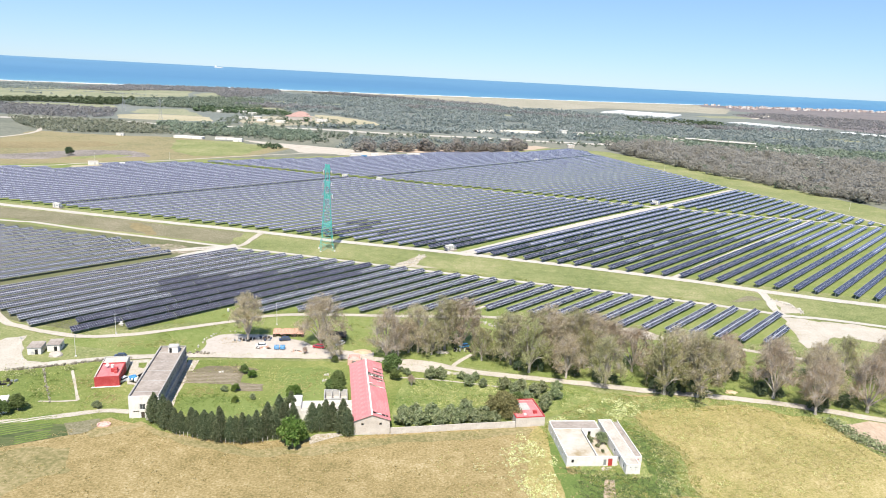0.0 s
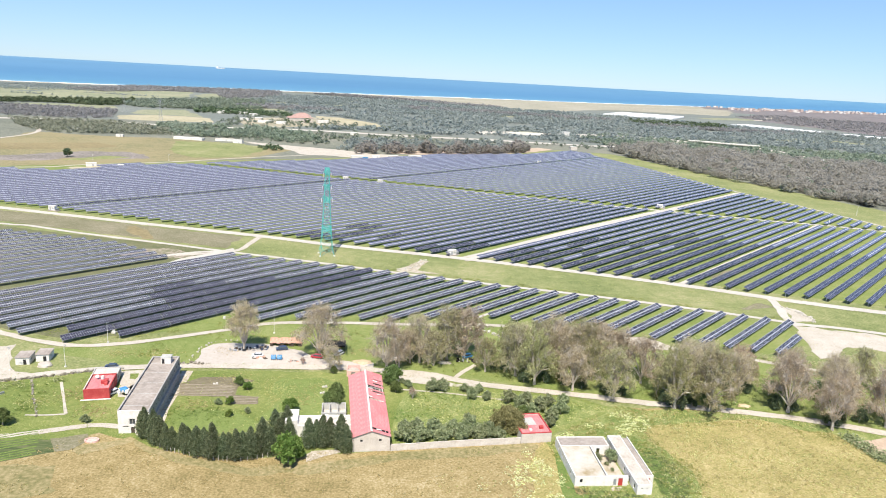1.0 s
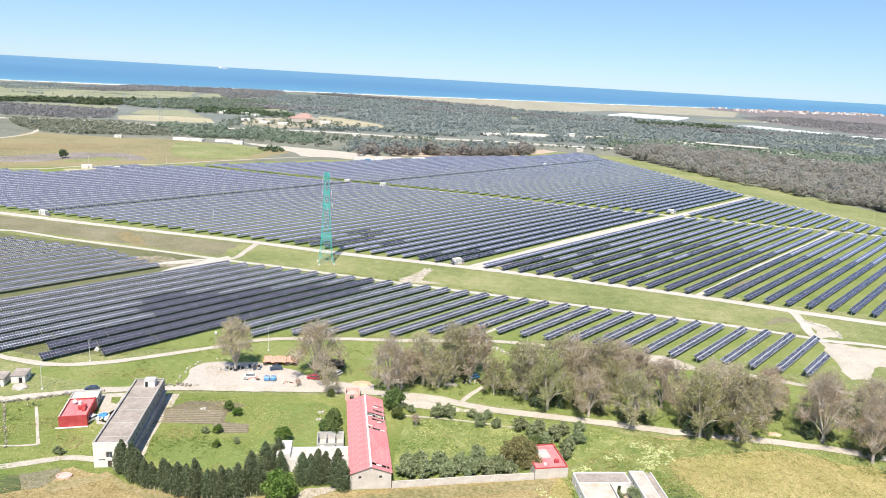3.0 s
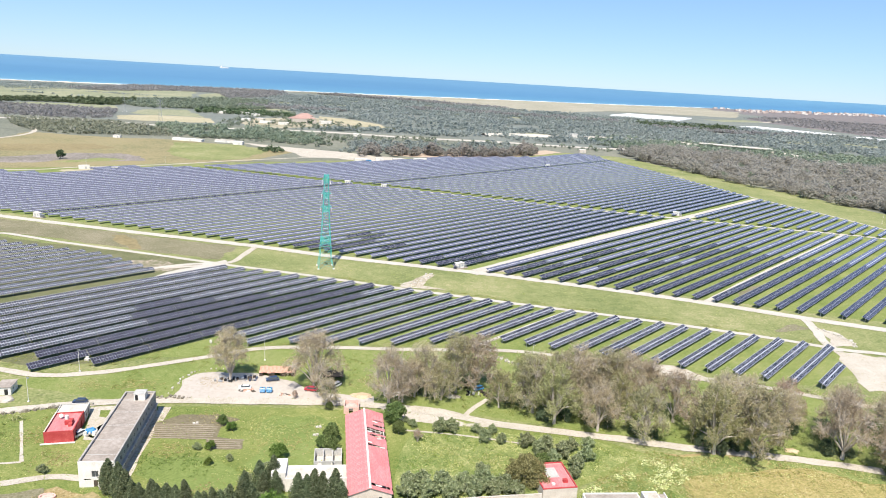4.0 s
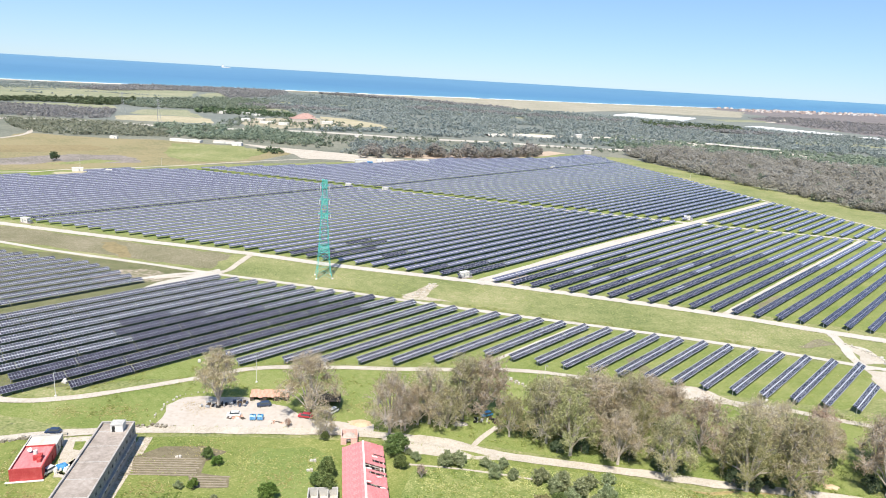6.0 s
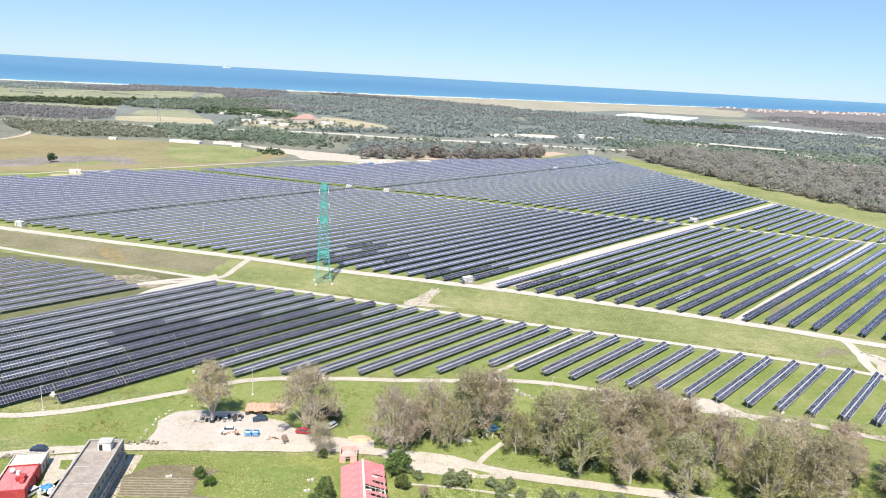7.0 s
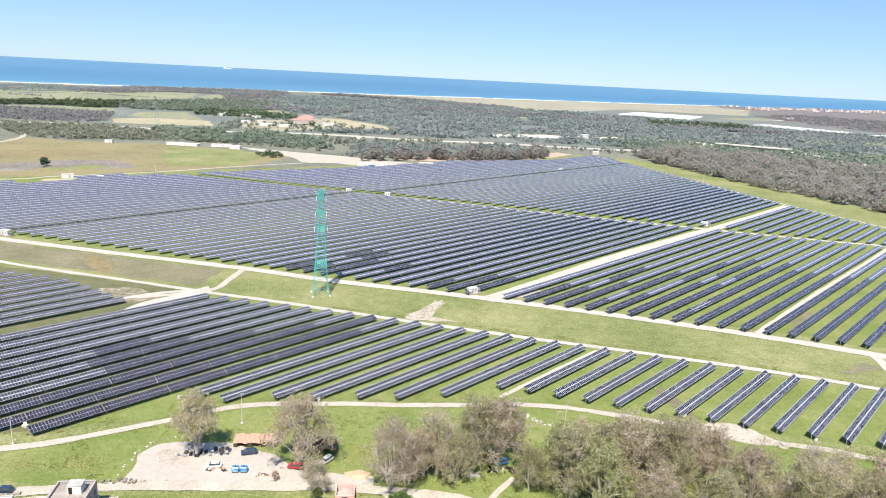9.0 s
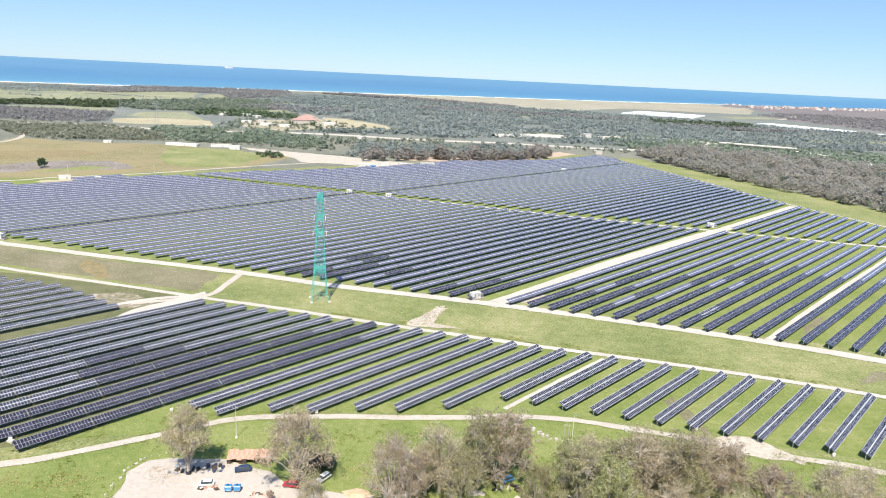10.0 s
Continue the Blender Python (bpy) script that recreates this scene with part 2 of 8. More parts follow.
def add_bar(bm, a, b, r0, r1=None, seg=6):
    """A round or square bar from a to b, tapering from r0 to r1."""
    a, b = Vector(a), Vector(b)
    d = b - a
    q = d.to_track_quat("Z", "Y").to_matrix().to_4x4()
    bmesh.ops.create_cone(bm, cap_ends=True, segments=seg, radius1=r0, radius2=r0 if r1 is None else r1, depth=d.length,
                          matrix=Matrix.Translation((a + b) / 2) @ q)
    return bm


def add_tube(bm, pts, radii, seg=4):
    """One connected tube through the points."""
    rings = []
    for i, p in enumerate(pts):
        d = (Vector(pts[min(i + 1, len(pts) - 1)]) - Vector(pts[max(i - 1, 0)])).normalized()
        u = d.orthogonal().normalized()
        w = d.cross(u)
        rings.append([bm.verts.new(Vector(p) + (u * math.cos(6.2832 * k / seg) + w * math.sin(6.2832 * k / seg)) * radii[i]) for k in range(seg)])
    for a, b in zip(rings, rings[1:]):
        for k in range(seg):
            j = (k + 1) % seg
            bm.faces.new((a[k], a[j], b[j], b[k]))
    bm.faces.new(rings[0][::-1])
    bm.faces.new(rings[-1])
    return bm


def smooth_line(points, step):
    """Points along a smooth curve through the given ones."""
    p = [Vector((*q, 0)) for q in points]
    p = [2 * p[0] - p[1]] + p + [2 * p[-1] - p[-2]]
    out = []
    for i in range(1, len(p) - 2):
        n = max(1, int((p[i + 1] - p[i]).length / step))
        for k in range(n):
            t = k / n
            a, b, c, d = p[i - 1], p[i], p[i + 1], p[i + 2]
            out.append(0.5 * (2 * b + (c - a) * t + (2 * a - 5 * b + 4 * c - d) * t * t + (3 * b - a - 3 * c + d) * t ** 3))
    return out + [p[-2]]


def ribbon(name, points, width, mat, z=0.05, step=4.0, ragged=0.12, label="", category="road"):
    """A track along a line of points, with uneven edges."""
    line = smooth_line(points, step)
    verts, faces = [], []
    for i, p in enumerate(line):
        d = (line[min(i + 1, len(line) - 1)] - line[max(i - 1, 0)]).normalized()
        n = Vector((-d.y, d.x, 0))
        for side in (1, -1):
            w = width / 2 * (1 + ragged * 2 * noise.noise(p * 0.13 + Vector((0, 0, 7 * side))) + ragged * random.uniform(-0.5, 0.5))
            q = p + n * side * w
            verts.append((q.x, q.y, z))
        if i:
            k = 2 * i
            faces.append((k - 2, k - 1, k + 1, k))
    ob = mesh_thing(name, verts, faces, mat)
    return tagged(ob, label, category, kind="structure")


def patch(name, points, mat, z=0.03, step=6.0, ragged=1.2, label="", category="ground"):
    """A sheet of ground with an uneven outline, a little above the one below."""
    ring = []
    n = len(points)
    wave = min(1.6 * ragged, 2.6 if step < 9 else 0.4 * step)
    chip = min(0.3 * ragged, 0.25 * step)
    for i in range(n):
        a, b = Vector((*points[i], 0)), Vector((*points[(i + 1) % n], 0))
        k = max(1, int((b - a).length / step))
        for j in range(k):
            p = a.lerp(b, j / k)
            ring.append((p.x + wave * noise.noise(p * 0.11) + random.uniform(-chip, chip),
                         p.y + wave * noise.noise(p * 0.11 + Vector((9, 3, 0))) + random.uniform(-chip, chip), z))
    bm = bmesh.new()
    f = bm.faces.new([bm.verts.new(v) for v in ring])
    if f.calc_area() and f.normal.z < 0:
        f.normal_flip()
    bm.normal_update()
    if f.normal.z < 0:
        f.normal_flip()
    bmesh.ops.triangulate(bm, faces=[f])
    ob = part(name, bm, mat)
    return tagged(ob, label, category, kind="structure")


M["bare"] = material("trampled_earth", [(0.22, 0.20, 0.115), (0.36, 0.305, 0.225), (0.47, 0.415, 0.34), (0.56, 0.505, 0.43)], 0.07, 0.95, 0.04, fine=8, grit=2.0, spread=0.24)
# Ground tone blued to carry the haze over the far plain.
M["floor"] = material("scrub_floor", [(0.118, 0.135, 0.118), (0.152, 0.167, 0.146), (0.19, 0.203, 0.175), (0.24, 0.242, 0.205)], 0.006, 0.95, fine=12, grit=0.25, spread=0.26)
M["estate"] = material("sandy_ground", [(0.22, 0.22, 0.13), (0.34, 0.30, 0.21), (0.47, 0.41, 0.32)], 0.015, 0.95, fine=8, grit=0.2, spread=0.2)
M["dune"] = material("dune_grass", [(0.24, 0.235, 0.165), (0.32, 0.295, 0.22), (0.40, 0.36, 0.28)], 0.005, 0.95, fine=8, grit=0.1, spread=0.22)
M["hillside"] = material("purple_scrub", [(0.115, 0.112, 0.108), (0.165, 0.147, 0.143), (0.205, 0.178, 0.17), (0.15, 0.152, 0.13)], 0.008, 0.95, fine=8, grit=0.1, spread=0.24)

# ---- ground, fields, sea ----
tagged(mesh_thing("ground", [(-4600, -700, 0), (4600, -700, 0), (4600, 5080, 0), (-4600, 5080, 0)], [(0, 1, 2, 3)], M["soil"]),
       "grey-green scrubby coastal plain reaching to the sea", "ground", kind="structure")

SHORE = [(-4600, -300), (-1724, 2530), (-1478, 2655), (-1291, 2792), (-1064, 2980), (-800, 3090), (-621, 3200), (-366, 3300), (-111, 3480), (174, 3648), (483, 3806), (818, 3990), (1221, 4290), (1484, 4470), (1900, 4640), (4600, 4790)]


def shore_y(x):
    for (a, b), (c, d) in zip(SHORE, SHORE[1:]):
        if a <= x <= c:
            return b + (d - b) * (x - a) / (c - a)
    return SHORE[-1][1]


def sea():
    verts, faces = [], []
    n, k = 120, 14
    for i in range(n + 1):
        x = -4600 + 9200 * i / n
        y0 = shore_y(x) + 14 * noise.noise(Vector((x * 0.004, 0, 0)))
        for j in range(k + 1):
            v = j / k
            verts.append((x, y0 + (5080 - y0) * v, 0.4 + 78.6 * v ** 1.6))
    for i in range(n):
        for j in range(k):
            a = i * (k + 1) + j
            faces.append((a, a + k + 1, a + k + 2, a + 1))
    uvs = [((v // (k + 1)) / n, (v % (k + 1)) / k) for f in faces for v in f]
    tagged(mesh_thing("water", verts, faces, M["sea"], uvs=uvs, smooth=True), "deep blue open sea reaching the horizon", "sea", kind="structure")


sea()
ribbon("beach", [(x, y - 34) for x, y in SHORE[1:]], 70, M["sand"], 0.3, 40, 0.3, "pale sandy beach along the shoreline", "beach")
ribbon("surf", [(x, y - 8) for x, y in SHORE[1:]], 46, M["foam"], 0.9, 30, 0.9, "broken white line of surf along the beach", "surf")

patch("meadow_ground", [(-420, 600), (-520, 380), (-300, 200), (-170, 130), (170, 130), (330, 200), (420, 440), (400, 640), (230, 1040), (150, 1060), (-150, 806), (-330, 682)],
      M["meadow"], 0.02, 14, 3, "olive-green meadow round the solar field", "meadow")
patch("dry_field", [(-260, -300), (260, -300), (240, 60), (160, 150), (131, 174), (126, 195), (112, 207), (92, 209), (62, 207), (58, 160), (48, 152), (40, 160), (33, 183), (26, 182), (-10, 174), (-30, 168), (-42, 164), (-62, 163),
                    (-80, 171), (-91, 171), (-101, 161), (-112, 153), (-170, 120)], M["dry"], 0.04, 6, 1.0, "sunlit dry straw-coloured grass field with green tufts", "field")
patch("compound_grass", [(-150, 150), (-111, 154), (-91, 171), (-62, 163), (-41, 166), (-30, 166.8), (-10, 172.4), (25, 180.6), (33, 184), (60, 205), (45, 213), (18, 215), (-10, 221), (-60, 217), (-100, 211), (-150, 198)],
      M["grass"], 0.06, 5, 0.8, "bright green weedy grass inside the farm compound", "grass")
patch("weeds", [(-10, 174), (25, 181.5), (32, 187), (58, 206), (44, 211), (20, 212), (6, 213.5), (-9, 208), (-12, 196)], M["flower"], 0.09, 4, 1.0, "green weeds with pale yellow flower heads", "weeds")
patch("verge", [(33, 181), (40, 160), (50, 150), (70, 150), (72, 172), (64, 190), (68, 206), (60, 208), (48, 196)], M["flower"], 0.08, 4, 1.2, "tall flowering weeds round the roofless house", "weeds")
patch("verge", [(68, 206), (66, 196), (100, 204), (124, 197), (128, 184), (150, 150), (180, 158), (150, 196), (118, 206), (92, 209)], M["flower"], 0.085, 4, 1.2, "yellow-flowering weeds along the dirt road", "weeds")
patch("bare_patch", [(-32.2, 166.9), (-31.2, 168.9), (-24.8, 170.4), (-23.5, 169.2), (-27.7, 166.5), (-31.4, 163.8)], M["bare"], 0.11, 1.0, 0.4, "bare earth in the gap of the cypress hedge", "earth")
patch("grove_grass", [(-100, 215), (-40, 223), (0, 224), (40, 217), (90, 211), (140, 203), (190, 195), (210, 240), (130, 258), (75, 266), (30, 274), (-20, 269), (-66, 261), (-110, 236), (-140, 222)],
      M["grove"], 0.05, 6, 1.0, "green grass under the eucalyptus grove", "grass")
patch("solar_grass", [(-300, 260), (-205, 262), (-160, 238), (-138, 234), (-84, 253), (-44, 269), (2, 274), (33, 277), (75, 269), (130, 262), (152, 275), (160, 298), (60, 325), (-50, 348), (-160, 373), (-330, 405)],
      M["grove"], 0.055, 8, 1.5, "green grass between the near rows of solar trackers", "grass")
patch("solar_grass", [(-320, 455), (-118, 412), (20, 385), (120, 362), (240, 330), (330, 330), (390, 440), (352, 548), (290, 712), (232, 886), (190, 1000), (150, 1045), (62, 930), (-30, 848), (-150, 768), (-300, 680), (-420, 610)],
      M["grove"], 0.055, 10, 2, "green grass between the far rows of solar trackers", "grass")
# Ground colour darkened here to deepen the shade between the left rows.
patch("solar_grass", [(-330, 300), (-205, 262), (-160, 238), (-138, 234), (-112, 243), (-96, 262), (-84, 290), (-92, 330), (-120, 362), (-160, 373), (-330, 405)], M["worn"], 0.075, 6, 2.5, "dull grass between rows of solar trackers, darkened for the shade between them", "grass")
patch("grass_patch", [(-50, 186), (-42, 182), (-30, 186), (-27, 205), (-36, 214), (-50, 213), (-53, 204), (-47, 196)], M["lime"], 0.075, 2.0, 1.2, "bright yellow-green weeds in the compound", "grass")
patch("grass_patch", [(-77, 178), (-60, 172), (-50, 170), (-50, 182), (-58, 188), (-76, 187)], M["lime"], 0.075, 2.0, 1.2, "bright green vegetable ground in the compound", "grass")
patch("bare_strip", [(-92, 886), (-24, 897), (18, 917), (96, 994), (143, 1061), (121, 1080), (60, 1010), (11, 964), (-81, 926)], M["stubble"], 0.09, 8, 3, "tan bare strip under the line of far trees", "earth")
patch("lane_side", [(-156, 222), (-150, 226), (-143, 212), (-136, 205), (-126, 203.5), (-132, 199), (-142, 196), (-156, 190)], M["dirt"], 0.11, 3, 1.2, "wide pale trodden earth where two lanes meet", "earth")
patch("lane_side", [(-96, 194), (-95.5, 211), (-88, 214.5), (-90, 203), (-91.5, 193)], M["dirt"], 0.11, 2, 1.0, "trodden pale earth between two houses", "earth")
patch("ploughed_plot", [(-82, 204), (-77, 209), (-66, 211), (-59, 209), (-63, 204), (-62, 198.5), (-55, 198), (-53.5, 193.4), (-62, 192.4), (-65, 197), (-78.5, 195.5)], M["ploughed"], 0.125, 3, 0.6, "brown dug vegetable plot in the compound", "plot")


def furrows(x0, y0, length, turn, count, gap, seed, mat="furrow", label="ridges of dark turned soil in the plot"):
    """Ridges of turned soil, side by side."""
    rnd = random.Random(seed)
    bm = bmesh.new()
    for i in range(count):
        a, b = rnd.uniform(-0.8, 0.8), length + rnd.uniform(-0.8, 0.8)
        n = int(length / 0.9)
        rows = []
        for k in range(n + 1):
            x, y = a + (b - a) * k / n, i * gap + rnd.uniform(-0.06, 0.06)
            z = rnd.uniform(0.2, 0.32)
            rows.append([bm.verts.new((x, y - 0.3, 0.09)), bm.verts.new((x, y, z)), bm.verts.new((x, y + 0.3, 0.09))])
        for p, q in zip(rows, rows[1:]):
            bm.faces.new((p[0], q[0], q[1], p[1]))
            bm.faces.new((p[1], q[1], q[2], p[2]))
    tagged(part("furrows", bm, M[mat], m=pose(x0, y0, 0, 0, 0, turn)), label, "furrows", kind="stuff")


furrows(-80.5, 195.8, 17.0, 6, 8, 1.05, 1)
furrows(-63.5, 192.8, 9.0, 6, 5, 1.05, 2)
furrows(-118.5, 156.2, 17, 30, 7, 1.25, 3, "lush", "rows of dark green vegetables in a garden plot")
furrows(-108, 154.9, 8, 33, 4, 1.25, 4, "lush", "rows of dark green vegetables in a garden plot")
patch("lane_side", [(-20, 222), (-16, 223.6), (-9.2, 225.2), (-0.6, 224.4), (7.1, 221.7), (14.6, 218.6), (21.9, 216.9), (14.3, 214.4), (6.3, 213.9), (-0.3, 214.4), (-6.7, 215), (-12.1, 214.6), (-14.9, 217.4)], M["dirt"], 0.12, 2, 0.5, "wide pale trodden earth beside the lane", "earth")
patch("grass_island", [(1.3, 219.4), (4.8, 218.6), (10.8, 216.4), (7.1, 215.9)], M["grove"], 0.135, 1.0, 0.3, "sliver of grass left between two lanes", "grass")
patch("yard", [(-103.6, 210.4), (-97, 211.9), (-95.9, 204.1), (-93.2, 192.3), (-96.2, 192.3), (-100.5, 202.2)], M["dirt"], 0.11, 1.5, 0.4, "pale trodden yard between two farm buildings", "yard")
patch("grass_island", [(-100.3, 208.7), (-97.6, 209.1), (-96.8, 204.7), (-98.8, 205)], M["grass"], 0.125, 1.0, 0.3, "grass left in the trodden yard", "grass")
patch("verge", [(-84.6, 213), (-81.2, 213.6), (-80, 200), (-77.9, 186), (-76, 176), (-78.4, 176), (-80.2, 186), (-82, 198)], M["bare"], 0.11, 1.5, 0.3, "bare tan earth along the foot of the long building", "earth")
ribbon("path", [(-11.6, 209.5), (0.4, 209.2), (10.3, 208.4), (22, 206.8)], 0.8, M["dirt"], 0.16, 2, 0.2, "thin pale path through the garden", "path")
patch("crop_plot", [(-150, 153), (-119, 165), (-110, 165.5), (-101.4, 166.6), (-96.7, 160.3), (-103.8, 156.2), (-111, 153), (-124, 146), (-150, 136)], M["rows"], 0.1, 3, 0.6, "green vegetable rows beside the field path", "plot")
patch("tilled_strip", [(-102, 167), (-93.7, 170), (-91.3, 167), (-93.3, 162), (-96.7, 160.3), (-101, 165.5)], M["worn_earth"], 0.105, 2, 0.4, "brown tilled strip beside the vegetables", "plot")
patch("olive_grass", [(-124, 145), (-109, 151), (-103, 154), (-94, 155), (-87, 145), (-94, 140), (-98, 133), (-120, 126), (-150, 128)], M["dry_olive"], 0.064, 2.0, 1.6, "greener dry grass below the vegetable plot", "grass")
patch("verge", [(60, 206), (63, 186), (66, 170), (68, 146), (74, 118), (150, 112), (176, 140), (150, 158), (131, 177), (127, 194), (112, 204), (92, 208)], M["strawy"], 0.07, 3, 4.0, "yellow-green flowering straw beside the dirt lane", "weeds")
patch("verge", [(29, 176), (33, 183), (38, 163), (37, 143), (30, 141), (26, 150), (28, 166)], M["strawy"], 0.082, 2.0, 1.2, "green flowering weeds beside the abandoned house", "weeds")
for pts, z in (([(35, 177), (37.6, 177), (38.4, 161), (38.4, 157), (35, 157), (34.8, 165)], 0.09), ([(35, 157), (60, 157), (63, 150), (60, 134), (48, 131), (37, 134), (36, 146)], 0.096), ([(60, 157), (60.4, 171), (57, 185.7), (60, 188.5), (63.5, 181), (66, 171), (65.5, 160), (63, 150)], 0.102)):
    patch("lush_verge", pts, M["lush"], z, 2.0, 0.4, "lush blue-green grass round the abandoned house", "grass")
patch("green_verge", [(-94, 162.8), (-82, 170.2), (-66, 162.8), (-46, 159.6), (-31, 162.6), (-9, 171), (31, 181.4), (30, 176), (-8, 167.4), (-29, 158.2), (-46, 156), (-67, 159.4), (-80, 167.4), (-91, 160.6)], M["dry_olive"], 0.066, 2.0, 1.0, "greener edge of the dry field below wall and hedge", "grass")
patch("bare_patch", [(45.4, 147.2), (47.6, 155.4), (50.3, 155.7), (48.8, 147.6), (47.5, 140), (45, 140)], M["stubble"], 0.1, 1.5, 0.3, "reddish worn earth below the abandoned house", "earth")
patch("stubble", [(126, 193), (128, 186), (140, 168), (175, 150), (200, 165), (160, 192), (140, 198)], M["stubble"], 0.1, 5, 1.0, "bare tan ploughed field beyond the hedge", "field")
patch("hay_field", [(-900, 620), (-549, 807), (-570, 907), (-461, 904), (-385, 924), (-280, 890), (-210, 873), (-233, 762), (-297, 702), (-359, 652), (-415, 610), (-560, 480), (-900, 400)], M["hay"], 0.06, 20, 4,
      "tawny hay field on the slope beyond the panels", "field")
patch("hay_green", [(-372, 890), (-293, 906), (-240, 870), (-246, 768), (-290, 739), (-329, 778)], M["meadow"], 0.075, 10, 7, "greener stretch of the hay field", "field")
patch("hay_dark", [(-560, 760), (-483, 798), (-440, 830), (-400, 800), (-419, 770), (-450, 742), (-520, 700)], M["hay_brown"], 0.07, 10, 8, "browner stretch of the hay field", "field")
patch("bare_strip", [(-480, 664), (-444, 690), (-431, 716), (-411, 741), (-372, 756), (-343, 745), (-326, 716), (-351, 696), (-392, 690), (-405, 660), (-428, 648), (-470, 640)], M["bank_scrub"], 0.1, 6, 5, "stony mauve-grey earth bank in the hay field", "earth")
patch("bare_patch", [(-360, 620), (-344, 616), (-331, 629), (-324, 635), (-340, 660), (-355, 652), (-349, 634), (-361, 628)], M["straw"], 0.11, 3, 2.0, "pale bare ground round the substation cabin", "earth")
patch("hay_green", [(-394, 668), (-385, 690), (-372, 716), (-345, 718), (-352, 700), (-380, 672)], M["meadow"], 0.112, 4, 4.0, "green hollow in the stony bank", "grass")
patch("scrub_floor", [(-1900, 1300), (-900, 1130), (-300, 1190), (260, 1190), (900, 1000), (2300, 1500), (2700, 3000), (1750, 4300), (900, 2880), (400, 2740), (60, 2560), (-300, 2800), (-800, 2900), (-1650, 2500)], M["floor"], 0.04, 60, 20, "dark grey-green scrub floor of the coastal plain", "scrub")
patch("straw_field", [(-630, 1253), (-592, 1178), (-544, 1176), (-475, 1192), (-441, 1208), (-473, 1299), (-545, 1320), (-600, 1300)], M["straw"], 0.1, 20, 6, "pale straw field among dark groves", "field")
patch("pale_field", [(-612, 1306), (-550, 1326), (-490, 1312), (-545, 1396), (-608, 1509), (-670, 1436), (-642, 1325)], M["field"], 0.1, 20, 6, "olive pasture above a straw field", "field")
patch("estate_yard", [(-401, 1237), (-431, 1373), (-374, 1427), (-380, 1520), (-350, 1560), (-300, 1440), (-203, 1330), (-273, 1257), (-311, 1186), (-383, 1205)], M["estate"], 0.12, 14, 10, "pale sandy ground round the estate", "yard")
patch("pale_field", [(-1380, 1880), (-1289, 1908), (-1202, 1918), (-1146, 2070), (-1031, 2383), (-952, 2405), (-807, 2026), (-886, 1881), (-912, 1785), (-957, 1619), (-1017, 1515), (-1200, 1640)], M["field"], 0.1, 40, 14, "pale green pastures near the coast", "field")
patch("pale_field", [(-866, 2214), (-878, 2415), (-790, 2305), (-736, 2101), (-776, 2029)], M["field"], 0.11, 30, 10, "pale green pasture behind dark trees", "field")
patch("pale_field", [(-950, 1400), (-915, 1471), (-847, 1478), (-764, 1503), (-718, 1427), (-749, 1389), (-831, 1413), (-878, 1378)], M["field"], 0.12, 30, 4, "pale green pasture behind a dark hedge", "field")
patch("straw_field", [(-273, 1522), (-174, 1411), (-142, 1302), (-203, 1325), (-290, 1430), (-330, 1540)], M["straw"], 0.1, 20, 6, "pale terraced ground beside the estate", "field")
patch("purple_scrub", [(1133, 2939), (1388, 3320), (1554, 3347), (1825, 3459), (2300, 3560), (2700, 3000), (1700, 2100), (1198, 1988), (1169, 2134), (1140, 2361), (1094, 2564)], M["hillside"], 0.14, 40, 20, "purplish scrub on the rise below the far town", "scrub")
patch("dune", [(-500, 3160), (-291, 2760), (43, 2600), (57, 2400), (313, 2467), (584, 2957), (881, 2964), (1118, 2981), (1700, 4450), (1278, 4250), (807, 3900), (207, 3590), (-295, 3300)], M["dune"], 0.12, 60, 25, "pale dune grassland behind the beach", "dune")
patch("work_yard", [(-299, 934), (-270, 925), (-230, 913), (-161, 898), (-120, 880), (-60, 860), (-74, 828), (-110, 812), (-150, 828), (-188, 822), (-215, 862), (-269, 905)], M["dirt"], 0.14, 10, 3, "white chalky works yard at the field's far edge", "yard")
patch("white_lot", [(-83.8, 219), (-84, 224.4), (-84.6, 232), (-82.6, 237.6), (-76.4, 240.5), (-64.6, 240), (-50.4, 236), (-44, 230), (-33, 229), (-23.5, 230.2), (-23, 223.5), (-41, 220.5), (-60, 219)], M["chalk"], 0.13, 3, 1.0, "white chalky parking lot littered with scrap", "yard")
patch("bare_patch", [(157, 299), (164, 296.5), (187, 294), (212, 284), (230, 270), (206, 264), (186, 270), (176, 276), (169, 275), (158, 262), (149.5, 260), (152, 272), (154.5, 285)], M["dirt"], 0.12, 2.0, 1.6, "bare trampled earth at the end of the panel rows", "earth")
patch("bare_patch", [(140, 319.5), (156, 330), (160, 326), (152, 321), (145, 317)], M["worn_earth"], 0.1, 1.0, 2.2, "bare rutted earth between the field roads", "earth")
patch("bare_patch", [(164, 326), (171, 321), (171, 306), (161, 304)], M["dirt"], 0.1, 1.4, 1.2, "pale rutted earth beside a link road", "earth")
ribbon("road", [(164, 340), (162.5, 327), (158.5, 308), (159, 298)], 4.2, M["gravel"], 0.178, 2, 0.12, "pale gravel link from service road to bare ground")
patch("bare_patch", [(141, 365), (148, 375), (159, 387), (166, 393), (160.5, 384), (147, 368.5)], M["worn_earth"], 0.1, 1.0, 1.4, "bare pale earth between two panel rows", "earth")
patch("bare_patch", [(64, 293), (69, 294.5), (71, 287.6), (73.5, 277.5), (75, 270), (69, 272), (69, 280)], M["worn_earth"], 0.1, 1.0, 1.6, "bare trodden earth between panel rows", "earth")
